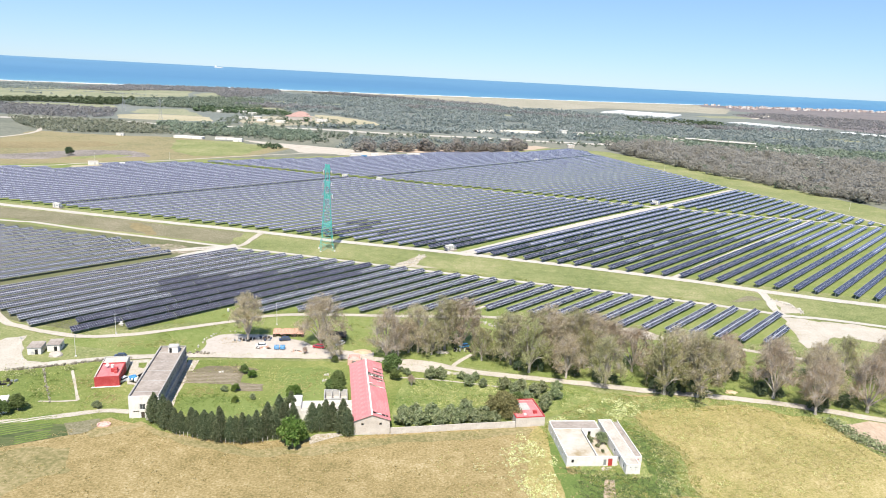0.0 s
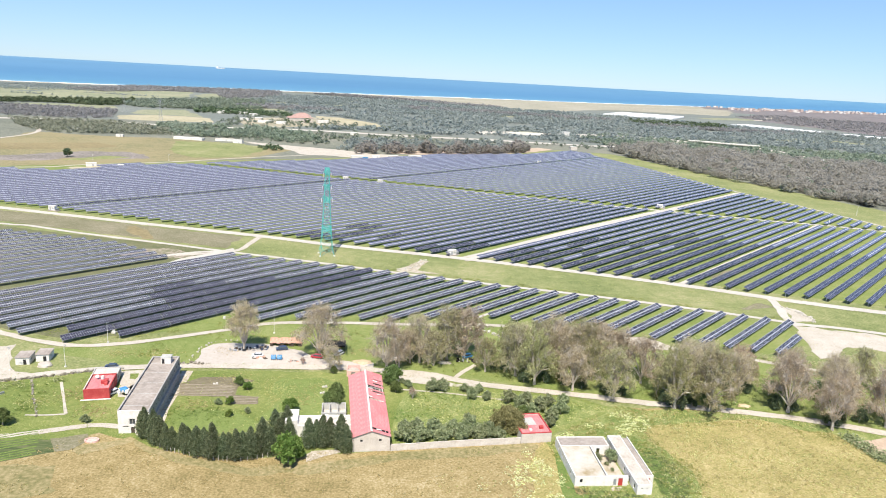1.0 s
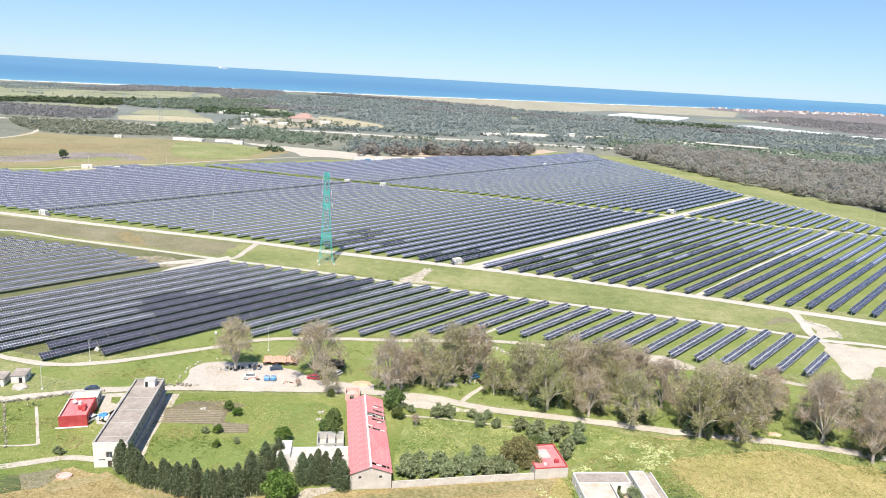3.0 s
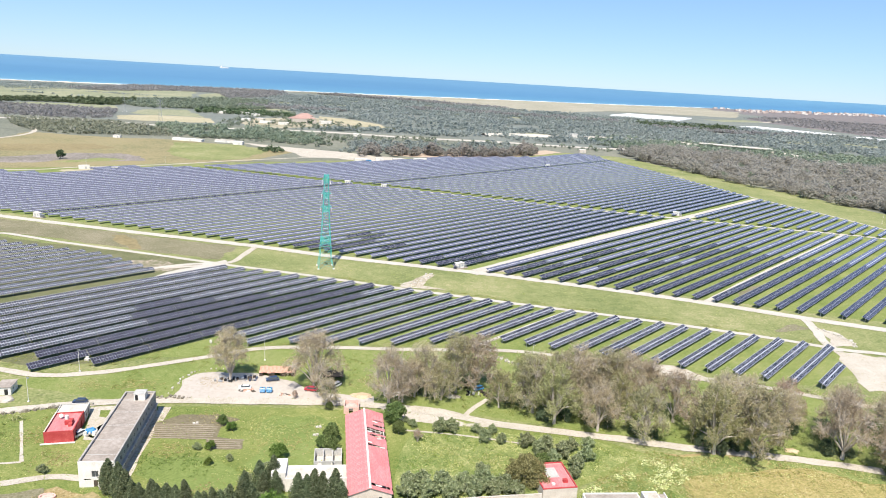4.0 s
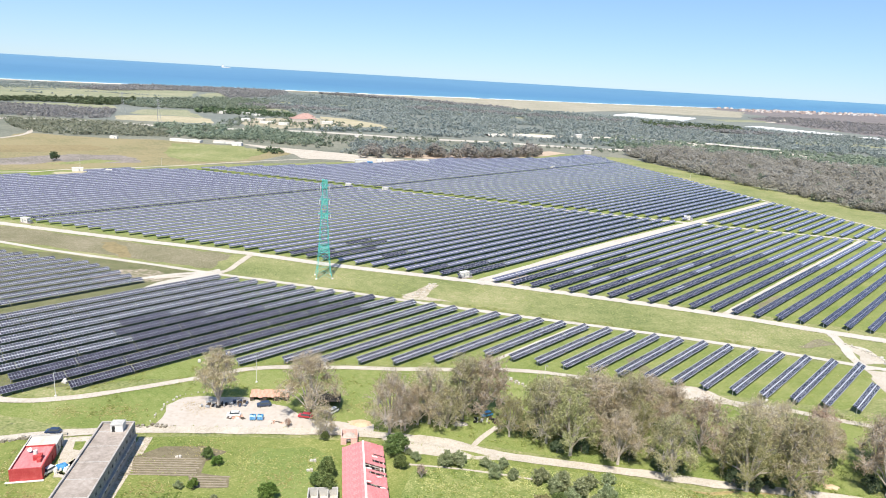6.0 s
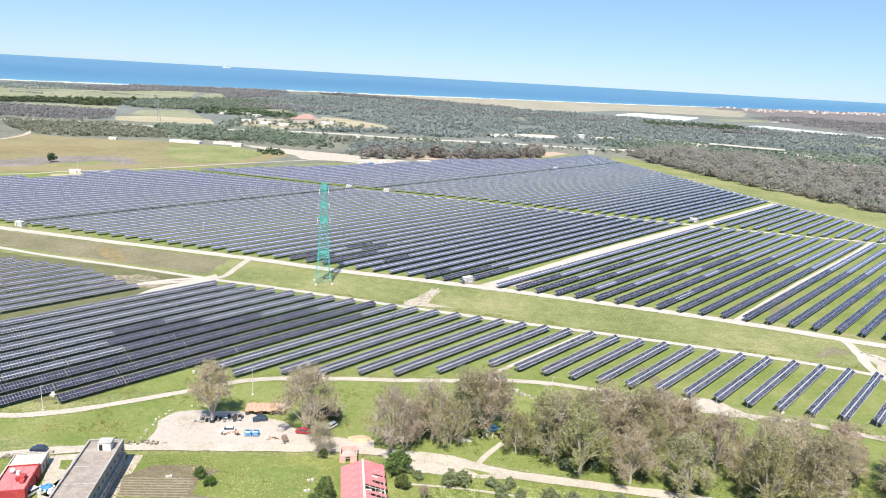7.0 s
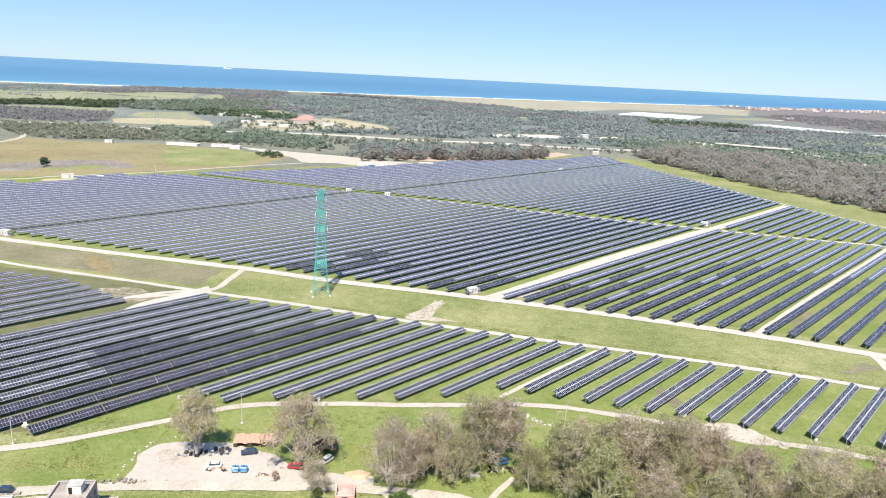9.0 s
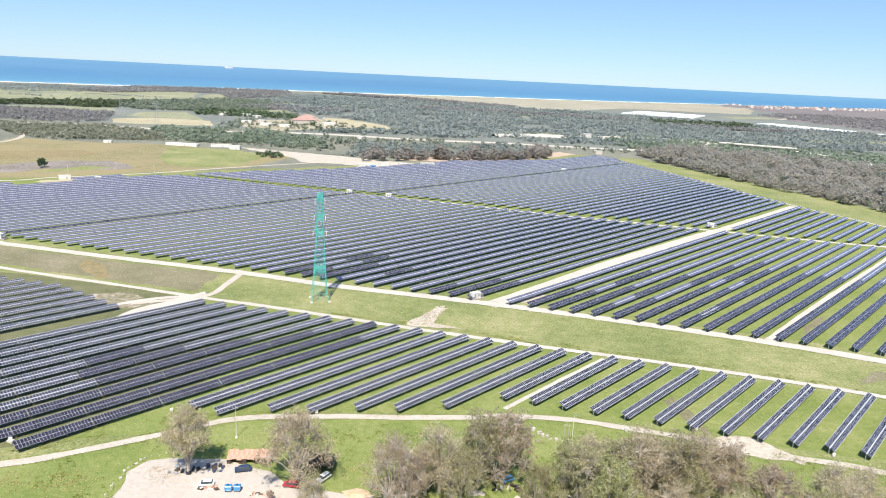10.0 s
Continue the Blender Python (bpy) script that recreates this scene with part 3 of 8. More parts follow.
patch("dull_grass", [(-330, 441), (-239, 424), (-178, 412), (-124, 401), (-126, 373), (-160, 380), (-216, 392), (-276, 405), (-400, 424)], M["worn_earth"], 0.1, 2.0, 2.0, "dull trampled grass between the field roads", "grass")
patch("bare_patch", [(-201, 409), (-194, 411), (-183, 402), (-171, 384), (-177, 382), (-190, 394)], M["hay_brown"], 0.104, 1.0, 2.0, "brown trampled ground between the field roads", "earth")
patch("bare_patch", [(17, 385.3), (22, 397), (34, 402), (38, 393), (30, 386)], M["bare"], 0.1, 1.4, 1.2, "pale rutted ground between field road and panels", "earth")
patch("bare_patch", [(70, 266), (79, 272), (84, 271), (96, 261), (94, 258), (76, 262)], M["bare"], 0.14, 2, 2.0, "bare trodden earth at the row ends", "earth")
patch("gravel_pad", [(-143, 336), (-140, 346), (-133, 356), (-122, 374), (-118, 367), (-127, 343), (-136, 337)], M["gravel"], 0.192, 3, 0.6, "pale gravel pad where the service tracks meet", "yard")
patch("bare_patch", [(-176, 352), (-158, 366), (-140, 360), (-134, 351), (-150, 344), (-168, 342)], M["banks"], 0.1, 4, 2.5, "grey-brown bare earth at the corner of the panel rows", "earth")
patch("bare_patch", [(-26, 351), (-15, 372), (-11, 371), (-15, 352), (-4, 346), (-26, 347)], M["bare"], 0.1, 1.5, 1.0, "bare worn earth between the field roads", "earth")

for pts in ([(-760, 1950), (-300, 2050), (-260, 2120), (-740, 2060)], [(-100, 1900), (300, 1960), (330, 2010), (-80, 1970)], [(40, 1330), (190, 1390), (150, 1420), (20, 1380)], [(330, 2150), (640, 2180), (600, 2260), (300, 2230)],
            [(-1300, 1900), (-900, 2300), (-960, 2440), (-1400, 2080)], [(-720, 1560), (-420, 1640), (-440, 1720), (-760, 1660)], [(700, 1560), (1000, 1600), (960, 1680), (690, 1640)], [(-420, 2300), (-120, 2380), (-150, 2460), (-460, 2400)],
            [(1150, 2250), (1500, 2500), (1450, 2650), (1120, 2380)], [(900, 2500), (1150, 2700), (1080, 2800), (860, 2620)]):
    patch("pale_field", pts, M["field"], 0.13, 30, 10, "pale clearing among the coastal scrub", "field")
# ---- roads and tracks ----
ribbon("road", [(-330, 448), (-239, 429), (-178, 417), (-118, 406), (-65, 393.5), (-18, 385.5), (16.5, 379.3), (67, 368), (120, 354.3), (178, 335), (222, 324), (330, 300)], 6.2, M["gravel"], 0.16, 5, 0.1,
       "pale gravel service road along the panel rows")
ribbon("road", [(-420, 420), (-276, 399), (-255, 398), (-216, 387), (-160, 374.7), (-117, 364.5), (-87, 358.7), (-51, 350), (-15, 341.7), (27.5, 332.7), (61, 326.6), (101.6, 317.7), (139, 308), (162, 300.5), (193, 295), (300, 262)], 3.2, M["gravel"], 0.17, 5, 0.12,
       "narrow pale gravel track beside the near panel rows")
ribbon("road", [(-215, 290), (-170.5, 242), (-156, 233.5), (-140, 229), (-127, 228.3), (-112, 233.5), (-99, 241.5), (-84, 251), (-68, 261.5), (-45, 266.3), (-22, 268.8), (2, 272), (12.6, 274.6), (33, 274.5), (51.5, 271), (73.5, 266.5), (92, 261.5), (112, 257.5), (150, 246), (220, 232)],
       2.9, M["dirt"], 0.18, 3, 0.14, "dirt perimeter track curving past the panel rows")
ribbon("road", [(-210, 160), (-160, 190), (-141, 198.5), (-131, 202), (-118, 208), (-101, 213.5), (-85, 217), (-66, 219.5), (-46, 221.8), (-34, 223.3), (-22, 223.5), (-10, 222.8), (6.4, 219.5), (18.3, 216.7), (45.6, 214), (70, 211), (92.4, 209.5), (117.5, 206.5), (132, 203), (146, 199), (220, 180)],
       3.5, M["dirt"], 0.2, 3, 0.16, "pale dirt lane between compound and grove")
ribbon("road", [(8, 378), (40, 417), (81.6, 469), (120, 513), (159, 557), (190, 590), (290, 706)], 8.0, M["gravel"], 0.18, 6, 0.06, "straight white gravel road through the solar field")
ribbon("road", [(-262.7, 685.6), (-179.8, 661), (-99, 643.5), (-9.7, 624), (45, 607), (99, 594.3), (169.5, 577.6), (236, 562), (301, 551), (344, 539.5)], 4.6, M["gravel"], 0.17, 8, 0.3, "gravel lane between two blocks of panels")
ribbon("road", [(125, 355.5), (171, 409.7), (216, 461), (261, 512.2), (292, 549)], 4.2, M["gravel"], 0.15, 6, 0.1, "gravel strip between panel rows")
ribbon("road", [(355, 553), (342.6, 588), (321, 647), (292, 711), (262, 800), (235, 888), (190, 1006), (175, 1050)], 3.0, M["gravel"], 0.15, 8, 0.1, "gravel track along the far edge of the field")
ribbon("road", [(-700, 500), (-414, 603), (-357, 646), (-296, 697), (-245, 757), (-190, 812), (-147, 848)], 4.0, M["dirt"], 0.16, 8, 0.12, "dirt road along the hay field")
ribbon("road", [(-145, 352), (-119, 368), (-116, 385), (-115, 404)], 3.6, M["dirt"], 0.19, 4, 0.15, "short dirt link between two service roads")
ribbon("road", [(-217.8, 277.4), (-177.8, 320.4), (-144, 355.5), (-124, 367)], 3.2, M["gravel"], 0.185, 5, 0.1, "pale gravel link between panel blocks")
ribbon("road", [(-900, 1010), (-729, 1076), (-639, 1110), (-540, 1112), (-462, 1104), (-321, 1148), (-226, 1164), (-87, 1154), (35, 1170), (154, 1166), (260, 1180), (433, 1325)], 24, M["gravel"], 0.25, 20, 0.05, "pale highway crossing the coastal plain")
ribbon("road", [(-600, 760), (-556, 818), (-573, 925), (-687, 1053)], 6, M["dirt"], 0.2, 12, 0.15, "pale farm track at the edge of the hay field")
ribbon("road", [(1080, 2640), (1137, 2704), (1400, 3200), (1807, 4132)], 22, M["dirt"], 0.3, 40, 0.2, "pale track running to the shore")
ribbon("path", [(-145, 158), (-119, 165.2), (-111, 167.8), (-102, 171.6), (-94, 175), (-87, 175.3)], 2.4, M["dirt"], 0.15, 2, 0.15, "narrow dirt path below the compound", "path")
ribbon("path", [(13.5, 233), (9, 226), (6, 220)], 1.6, M["dirt"], 0.16, 2, 0.2, "worn footpath through the grove", "path")
ribbon("path", [(11.5, 279), (31, 302), (50.5, 324.5)], 1.7, M["gravel"], 0.15, 3, 0.15, "gravel strip between two panel rows", "path")

# ---- solar trackers ----
ROW_AT = {"near": 49.3, "west": 49.3, "main": 49.1, "east": 48.8, "far": 49.1}
SHIFT = {"near": (-0.8, 0), "west": (-0.8, 0), "main": (-0.8, 0), "east": (-2.9, -1.0), "far": (-0.8, 0)}
PITCH = 8.37
HUB, WIDE, STEP, UNIT, GAP = 1.9, 3.1, 0.84, 19.0, 0.25
TILTS = {False: 21.0, True: 22.0}
LESS = {"near": 0.0, "west": 7.0, "main": 3.0, "east": 3.0, "far": 3.0}


def along(block, s, r):
    """The place at s metres across the rows and r metres along them."""
    a = radians(ROW_AT[block])
    s, r = s + SHIFT[block][0], r + SHIFT[block][1]
    return s * math.sin(a) + r * math.cos(a), -s * math.cos(a) + r * math.sin(a)


def between(x, pts):
    """Straight steps from point to point."""
    for (a, b), (c, d) in zip(pts, pts[1:]):
        if a <= x <= c:
            return b + (d - b) * (x - a) / (c - a)
    return pts[0][1] if x < pts[0][0] else pts[-1][1]


# lower and upper ends of the rows of each block, by s
NEAR_LOW = [(-420, 57), (-286, 74.7), (-268, 76.5), (-264, 90.6), (-257.5, 90.6), (-254, 85.6), (-249, 85.6), (-245.5, 102.3), (-241, 102.3), (-238.5, 144.4), (-226.5, 150), (-218, 163), (-209.6, 171), (-201.4, 182.4), (-193.2, 191), (-185, 203), (-176.8, 222), (-85.5, 272.3), (-68, 283)]
LANE_UP = lambda s: 243.4 + (s + 235.7) * (0.535 if s > -236 else 0.58)
MAIN_LOW = lambda s: 297.5 + (s + 235.8) * 0.53
LANE_B = lambda s: 549 + (s + 244.5) * 0.5
FAR_UP = [(-650, 360), (-640, 408), (-617, 499), (-607, 575), (-604, 670), (-560, 787), (-554, 900), (-522, 900), (-504, 878), (-393, 816), (-237, 720), (-173, 688), (-119, 658), (-87, 638)]


def row_spans():
    """For each row of each block: block, s, lower and upper end."""
    out = []
    for k in range(-64, 22):
        s = -176.2 + k * PITCH
        if -326 < s < -62:
            out.append(("near", s, between(s, NEAR_LOW), 311 if s > -72 else LANE_UP(s)))
        if -472 < s < -334:
            out.append(("west", s, 57 + max(0, -s - 400) * 0.6, min(165 + (s + 338.7) * 0.19, LANE_UP(s) - 4)))
        if -692 < s < -672:
            out.append(("main", s, MAIN_LOW(s), 195))
        elif -672 < s < -660:
            out.append(("main", s, MAIN_LOW(s), 214))
            out.append(("main", s, 258, 300))
        elif -660 < s < -247:
            out.append(("main", s, MAIN_LOW(s), min(LANE_B(s) - 6, 322 + (s + 655) * 3.5)))
        if -238 < s < -15:
            out.append(("east", s, MAIN_LOW(s), min(LANE_B(s) - 6, 640)))
        if -646 < s < -84 and not -248 < s < -239:
            out.append(("far", s, LANE_B(s) + 7, between(s, FAR_UP) - 3))
    return out


DARK_NEAR = {-243: (0, 217), -251: (0, 235), -260: (0, 210), -268: (127, 180), -277: (125, 160), -285: (135, 153)}

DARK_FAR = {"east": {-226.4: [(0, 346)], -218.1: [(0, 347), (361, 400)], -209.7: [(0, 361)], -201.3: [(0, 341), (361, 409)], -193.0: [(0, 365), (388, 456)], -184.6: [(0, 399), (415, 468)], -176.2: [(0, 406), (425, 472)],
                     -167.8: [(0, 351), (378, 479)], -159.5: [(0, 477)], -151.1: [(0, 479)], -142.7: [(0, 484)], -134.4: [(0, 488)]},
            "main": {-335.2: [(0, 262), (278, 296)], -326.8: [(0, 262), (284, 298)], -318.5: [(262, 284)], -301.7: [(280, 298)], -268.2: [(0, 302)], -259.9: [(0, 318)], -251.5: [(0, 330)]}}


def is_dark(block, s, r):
    """Trackers with darker modules stand in groups; added dark rows fill the shaded gaps."""
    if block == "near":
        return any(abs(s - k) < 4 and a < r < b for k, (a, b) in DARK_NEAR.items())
    # Rows added in dark modules to imitate the shaded gap between blocks.
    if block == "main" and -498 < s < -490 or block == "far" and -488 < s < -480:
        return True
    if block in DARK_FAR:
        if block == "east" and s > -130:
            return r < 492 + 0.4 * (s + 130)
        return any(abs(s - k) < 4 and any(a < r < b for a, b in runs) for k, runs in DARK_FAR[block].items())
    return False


def bank_verts(n, tilt):
    """The glass of a tracker: n modules side by side as a thin box, with UVs in modules."""
    c, s = math.cos(radians(tilt)), math.sin(radians(tilt))
    w, t, l = WIDE / 2, 0.02, span(n) / 2
    V = [(x, y * c - z * s, HUB + 0.12 + y * s + z * c) for x in (-l, l) for y in (-w, w) for z in (-t, t)]
    F = [(1, 5, 7, 3), (0, 2, 6, 4), (0, 4, 5, 1), (2, 3, 7, 6), (0, 1, 3, 2), (4, 6, 7, 5)]
    return V, F, [(0, 0), (n, 0), (n, 1), (0, 1)] + [(0.5, 0.25)] * 20


def span(n):
    return n * STEP


BANKS, FRAMES, MODULES = {}, {}, {}


def module_mesh(dark):
    """One module: a thin glazed plate in its frame."""
    if dark not in MODULES:
        l, w, t = STEP / 2 - 0.012, WIDE / 2, 0.02
        vs = [(x, y, z) for x in (-l, l) for y in (-w, w) for z in (-t, t)]
        fs = [(1, 5, 7, 3), (0, 2, 6, 4), (0, 4, 5, 1), (2, 3, 7, 6), (0, 1, 3, 2), (4, 6, 7, 5)]
        me = bpy.data.meshes.new("solar_module")
        me.from_pydata(vs, [], fs)
        layer = me.uv_layers.new(name="UVMap")
        layer.data.foreach_set("uv", np.array([(0, 0), (1, 0), (1, 1), (0, 1)] + [(0.5, 0.25)] * 20, dtype=np.float32).ravel())
        me.materials.append(M["module_dark" if dark else "module"])
        MODULES[dark] = me
    return MODULES[dark]


def bank_mesh(n, dark, tilt):
    if (n, dark, tilt) not in BANKS:
        vs, fs, uv = bank_verts(n, tilt)
        me = bpy.data.meshes.new("module_bank")
        me.from_pydata(vs, [], fs)
        layer = me.uv_layers.new(name="UVMap")
        layer.data.foreach_set("uv", np.array(uv, dtype=np.float32).ravel())
        me.materials.append(M["module_dark" if dark else "module"])
        BANKS[n, dark, tilt] = me
    return BANKS[n, dark, tilt]


def frame_meshes(n):
    """The torque tube, a post and the drive of a tracker with n modules."""
    if n not in FRAMES:
        l = span(n) / 2
        tube = add_bar(bmesh.new(), (-l - 0.3, 0, HUB), (l + 0.3, 0, HUB), 0.08, seg=8)
        post = box((0, 0, HUB / 2), (0.12, 0.2, HUB))
        drive = add_box(box((0, 0, HUB - 0.05), (0.5, 0.3, 0.42), bevel=0.05), (0, -0.3, HUB - 0.35), (0.25, 0.5, 0.2), bevel=0.03)
        made = []
        for name, bm in (("torque_tube", tube), ("post", post), ("drive", drive)):
            me = bpy.data.meshes.new(name)
            bm.to_mesh(me)
            bm.free()
            me.materials.append(M["galv"])
            made.append(me)
        FRAMES[n] = made
    return FRAMES[n]


def tracker(block, s, r, n, dark, single, fill, tilt):
    x, y = along(block, s, r)
    ob = thing("solar_tracker", pose(x, y, 0, 0, 0, ROW_AT[block]) @ Matrix.Diagonal((fill, 1, 1, 1)),
               ("row of dark solar modules" if dark else "row of pale-framed solar modules") + " on a tilted steel tracker over grass", "solar tracker", "solar trackers in the near block")
    tube, post, drive = frame_meshes(n)
    shared("torque_tube", tube, ob)
    shared("drive", drive, ob)
    k = max(2, round(span(n) / 6))
    for i in range(k + 1):
        shared("post", post, ob, pose((i / k - 0.5) * (span(n) - 0.6), 0, 0))
    if single:
        me = module_mesh(dark)
        for i in range(n):
            shared("solar_module", me, ob, pose((i + 0.5) * STEP - span(n) / 2, 0, HUB, tilt) @ pose(0, 0, 0.12))
    else:
        shared("module_bank", bank_mesh(n, dark, tilt), ob)


def solar_field():
    far = {(b, d): ([], [], []) for b in ROW_AT for d in (False, True)}
    posts_v, posts_f = [], []
    rnd = random.Random(4)
    singles = 0
    for block, s, r0, r1 in row_spans():
        k = max(1, round((r1 - r0) / UNIT))
        step = (r1 - r0) / k
        n = max(1, round((step - GAP) / STEP))
        size = step - GAP
        fill = size / span(n)
        for i in range(k):
            mid = r0 + (i + 0.5) * step
            if size < 5:
                continue
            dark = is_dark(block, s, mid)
            # The added gap rows lie at their own tilt to read as a dark line.
            tilt = 14.0 if block == "main" and -498 < s < -490 or block == "far" and -488 < s < -480 else TILTS[dark] - LESS[block]
            x, y = along(block, s, mid)
            if block == "near" or (block == "east" and y < 385) or (block == "main" and y < 395) or (block == "west" and y < 330):
                single = block == "near" and y < 325 and -112 < x and singles < 2600
                singles += n if single else 0
                tracker(block, s, mid, n, dark, single, fill, tilt)
                continue
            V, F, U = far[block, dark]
            vs, fs, uv = bank_verts(n, tilt + rnd.uniform(-0.5, 0.5))
            base = len(V)
            c, q = math.cos(radians(ROW_AT[block])), math.sin(radians(ROW_AT[block]))
            V += [(x + a * fill * c - b * q, y + a * fill * q + b * c, z) for a, b, z in vs]
            F += [tuple(base + v for v in f) for f in fs]
            U += uv
            for j in range(4):
                a = (j / 3 - 0.5) * (size - 0.6)
                px, py = x + a * c, y + a * q
                base = len(posts_v)
                posts_v += [(px + dx, py + dy, z) for z in (0, HUB) for dx, dy in ((-0.06, -0.06), (0.06, -0.06), (0.06, 0.06), (-0.06, 0.06))]
                posts_f += [tuple(base + v for v in f) for f in ((0, 1, 5, 4), (1, 2, 6, 5), (2, 3, 7, 6), (3, 0, 4, 7))]
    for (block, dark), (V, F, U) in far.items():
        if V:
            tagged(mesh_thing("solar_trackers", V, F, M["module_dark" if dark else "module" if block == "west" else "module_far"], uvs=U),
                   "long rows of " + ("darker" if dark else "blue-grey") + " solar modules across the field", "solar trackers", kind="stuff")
    tagged(mesh_thing("tracker_posts", posts_v, posts_f, M["galv"]), "steel posts under the far rows of solar modules", "posts", kind="stuff")


solar_field()
ribbon("grass_strip", [(-262.7, 685.6), (-179.8, 661), (-99, 643.5), (-9.7, 624), (45, 607), (99, 594.3), (169.5, 577.6), (236, 562), (301, 551), (344, 539.5)], 13, M["grove"], 0.12, 6, 0.2, "green grass beside the gravel lane between panel blocks", "grass")

# ---- trees ----
M["bark"] = material("pale_bark", [(0.26, 0.22, 0.18), (0.42, 0.37, 0.31), (0.55, 0.50, 0.44)], 1.2, 0.9, 0.02, stretch=(1, 1, 0.25))
M["leaf_grey"] = leaf_material("grey_olive_leaves", (0.285, 0.262, 0.14), (0.41, 0.375, 0.218), (0.53, 0.485, 0.305), 0.5)
M["leaf_brown"] = leaf_material("brownish_leaves", (0.375, 0.305, 0.20), (0.51, 0.425, 0.292), (0.61, 0.52, 0.38), 0.5)
M["leaf_khaki"] = leaf_material("khaki_leaves", (0.25, 0.243, 0.108), (0.36, 0.342, 0.168), (0.475, 0.445, 0.245))
M["leaf_umber"] = leaf_material("olive_brown_leaves", (0.17, 0.16, 0.065), (0.26, 0.235, 0.105), (0.36, 0.32, 0.155))
M["leaf_green"] = leaf_material("green_leaves", (0.1, 0.135, 0.042), (0.165, 0.21, 0.07), (0.25, 0.295, 0.11))
M["leaf_bright"] = leaf_material("bright_leaves", (0.095, 0.155, 0.032), (0.165, 0.24, 0.056), (0.245, 0.315, 0.09))
M["leaf_olive"] = leaf_material("olive_leaves", (0.2, 0.23, 0.11), (0.3, 0.33, 0.175), (0.42, 0.44, 0.255))
M["leaf_tan"] = leaf_material("tan_twigs", (0.375, 0.305, 0.19), (0.51, 0.425, 0.285), (0.61, 0.52, 0.375), 0.5)
M["leaf_rust"] = leaf_material("rusty_leaves", (0.32, 0.23, 0.165), (0.45, 0.33, 0.25), (0.55, 0.42, 0.33))
M["leaf_cypress"] = leaf_material("cypress_leaves", (0.095, 0.12, 0.06), (0.155, 0.185, 0.1), (0.23, 0.26, 0.145))
# Distance haze is put into the far leaf colours: paler, bluer, more even.
M["leaf_hazy"] = leaf_material("far_woods", (0.222, 0.258, 0.236), (0.28, 0.312, 0.285), (0.335, 0.358, 0.33), 0.5, 0.006, 14.0, 0.3)
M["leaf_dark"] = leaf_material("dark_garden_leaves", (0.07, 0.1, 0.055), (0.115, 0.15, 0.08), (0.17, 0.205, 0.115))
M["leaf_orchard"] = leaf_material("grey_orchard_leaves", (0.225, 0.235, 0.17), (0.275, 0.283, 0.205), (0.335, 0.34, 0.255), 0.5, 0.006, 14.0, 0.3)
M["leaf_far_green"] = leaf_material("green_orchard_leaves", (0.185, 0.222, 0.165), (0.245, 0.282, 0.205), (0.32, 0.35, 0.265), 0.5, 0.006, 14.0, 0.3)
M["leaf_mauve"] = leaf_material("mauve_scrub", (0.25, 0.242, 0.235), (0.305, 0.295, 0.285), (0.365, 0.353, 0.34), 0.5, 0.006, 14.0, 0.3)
# Raised and evened out in place of haze over the distant woodland.
M["leaf_hazy_brown"] = leaf_material("hazed_bare_woods", (0.335, 0.311, 0.272), (0.365, 0.34, 0.299), (0.395, 0.369, 0.328), 0.58, 0.006, 14.0, 0.3)


def leaf_cloud(rng, centres, radii, count, size, flat=0.7, slim=0.4):
    """Small leaf blades scattered in clumps: vertices and faces."""
    centres, radii = np.asarray(centres, float), np.asarray(radii, float)
    pick = rng.integers(0, len(centres), count)
    d = rng.normal(size=(count, 3))
    d /= np.linalg.norm(d, axis=1, keepdims=True)
    d *= (rng.random((count, 1)) ** 0.45)
    d[:, 2] *= flat
    c = centres[pick] + d * radii[pick][:, None]
    a, b = rng.normal(size=(2, count, 3))
    a /= np.linalg.norm(a, axis=1, keepdims=True)
    b -= (a * b).sum(1, keepdims=True) * a
    b /= np.linalg.norm(b, axis=1, keepdims=True)
    k = size * (0.6 + 0.8 * rng.random((count, 1)))
    v = np.stack([c - a * k, c + b * k * slim, c + a * k, c - b * k * slim], 1).reshape(-1, 3)
    f = np.arange(count * 4).reshape(-1, 4)
    return v, f


def mesh_of(name, v, f, mat):
    me = bpy.data.meshes.new(name)
    me.from_pydata([tuple(p) for p in v], [], [tuple(q) for q in f])
    me.materials.append(mat)
    return me


TREE_KINDS = {}


def plant(key, name, x, y, turn, size, label, category, group="", z=0.0):
    ob = thing(name, Matrix.Translation((x, y, z)) @ Matrix.Rotation(turn, 4, "Z") @ Matrix.Diagonal((size, size, size, 1)), label, category, group)
    wood, crown = TREE_KINDS[key]
    shared("trunk", wood, ob)
    shared("crown", crown, ob)
    return ob


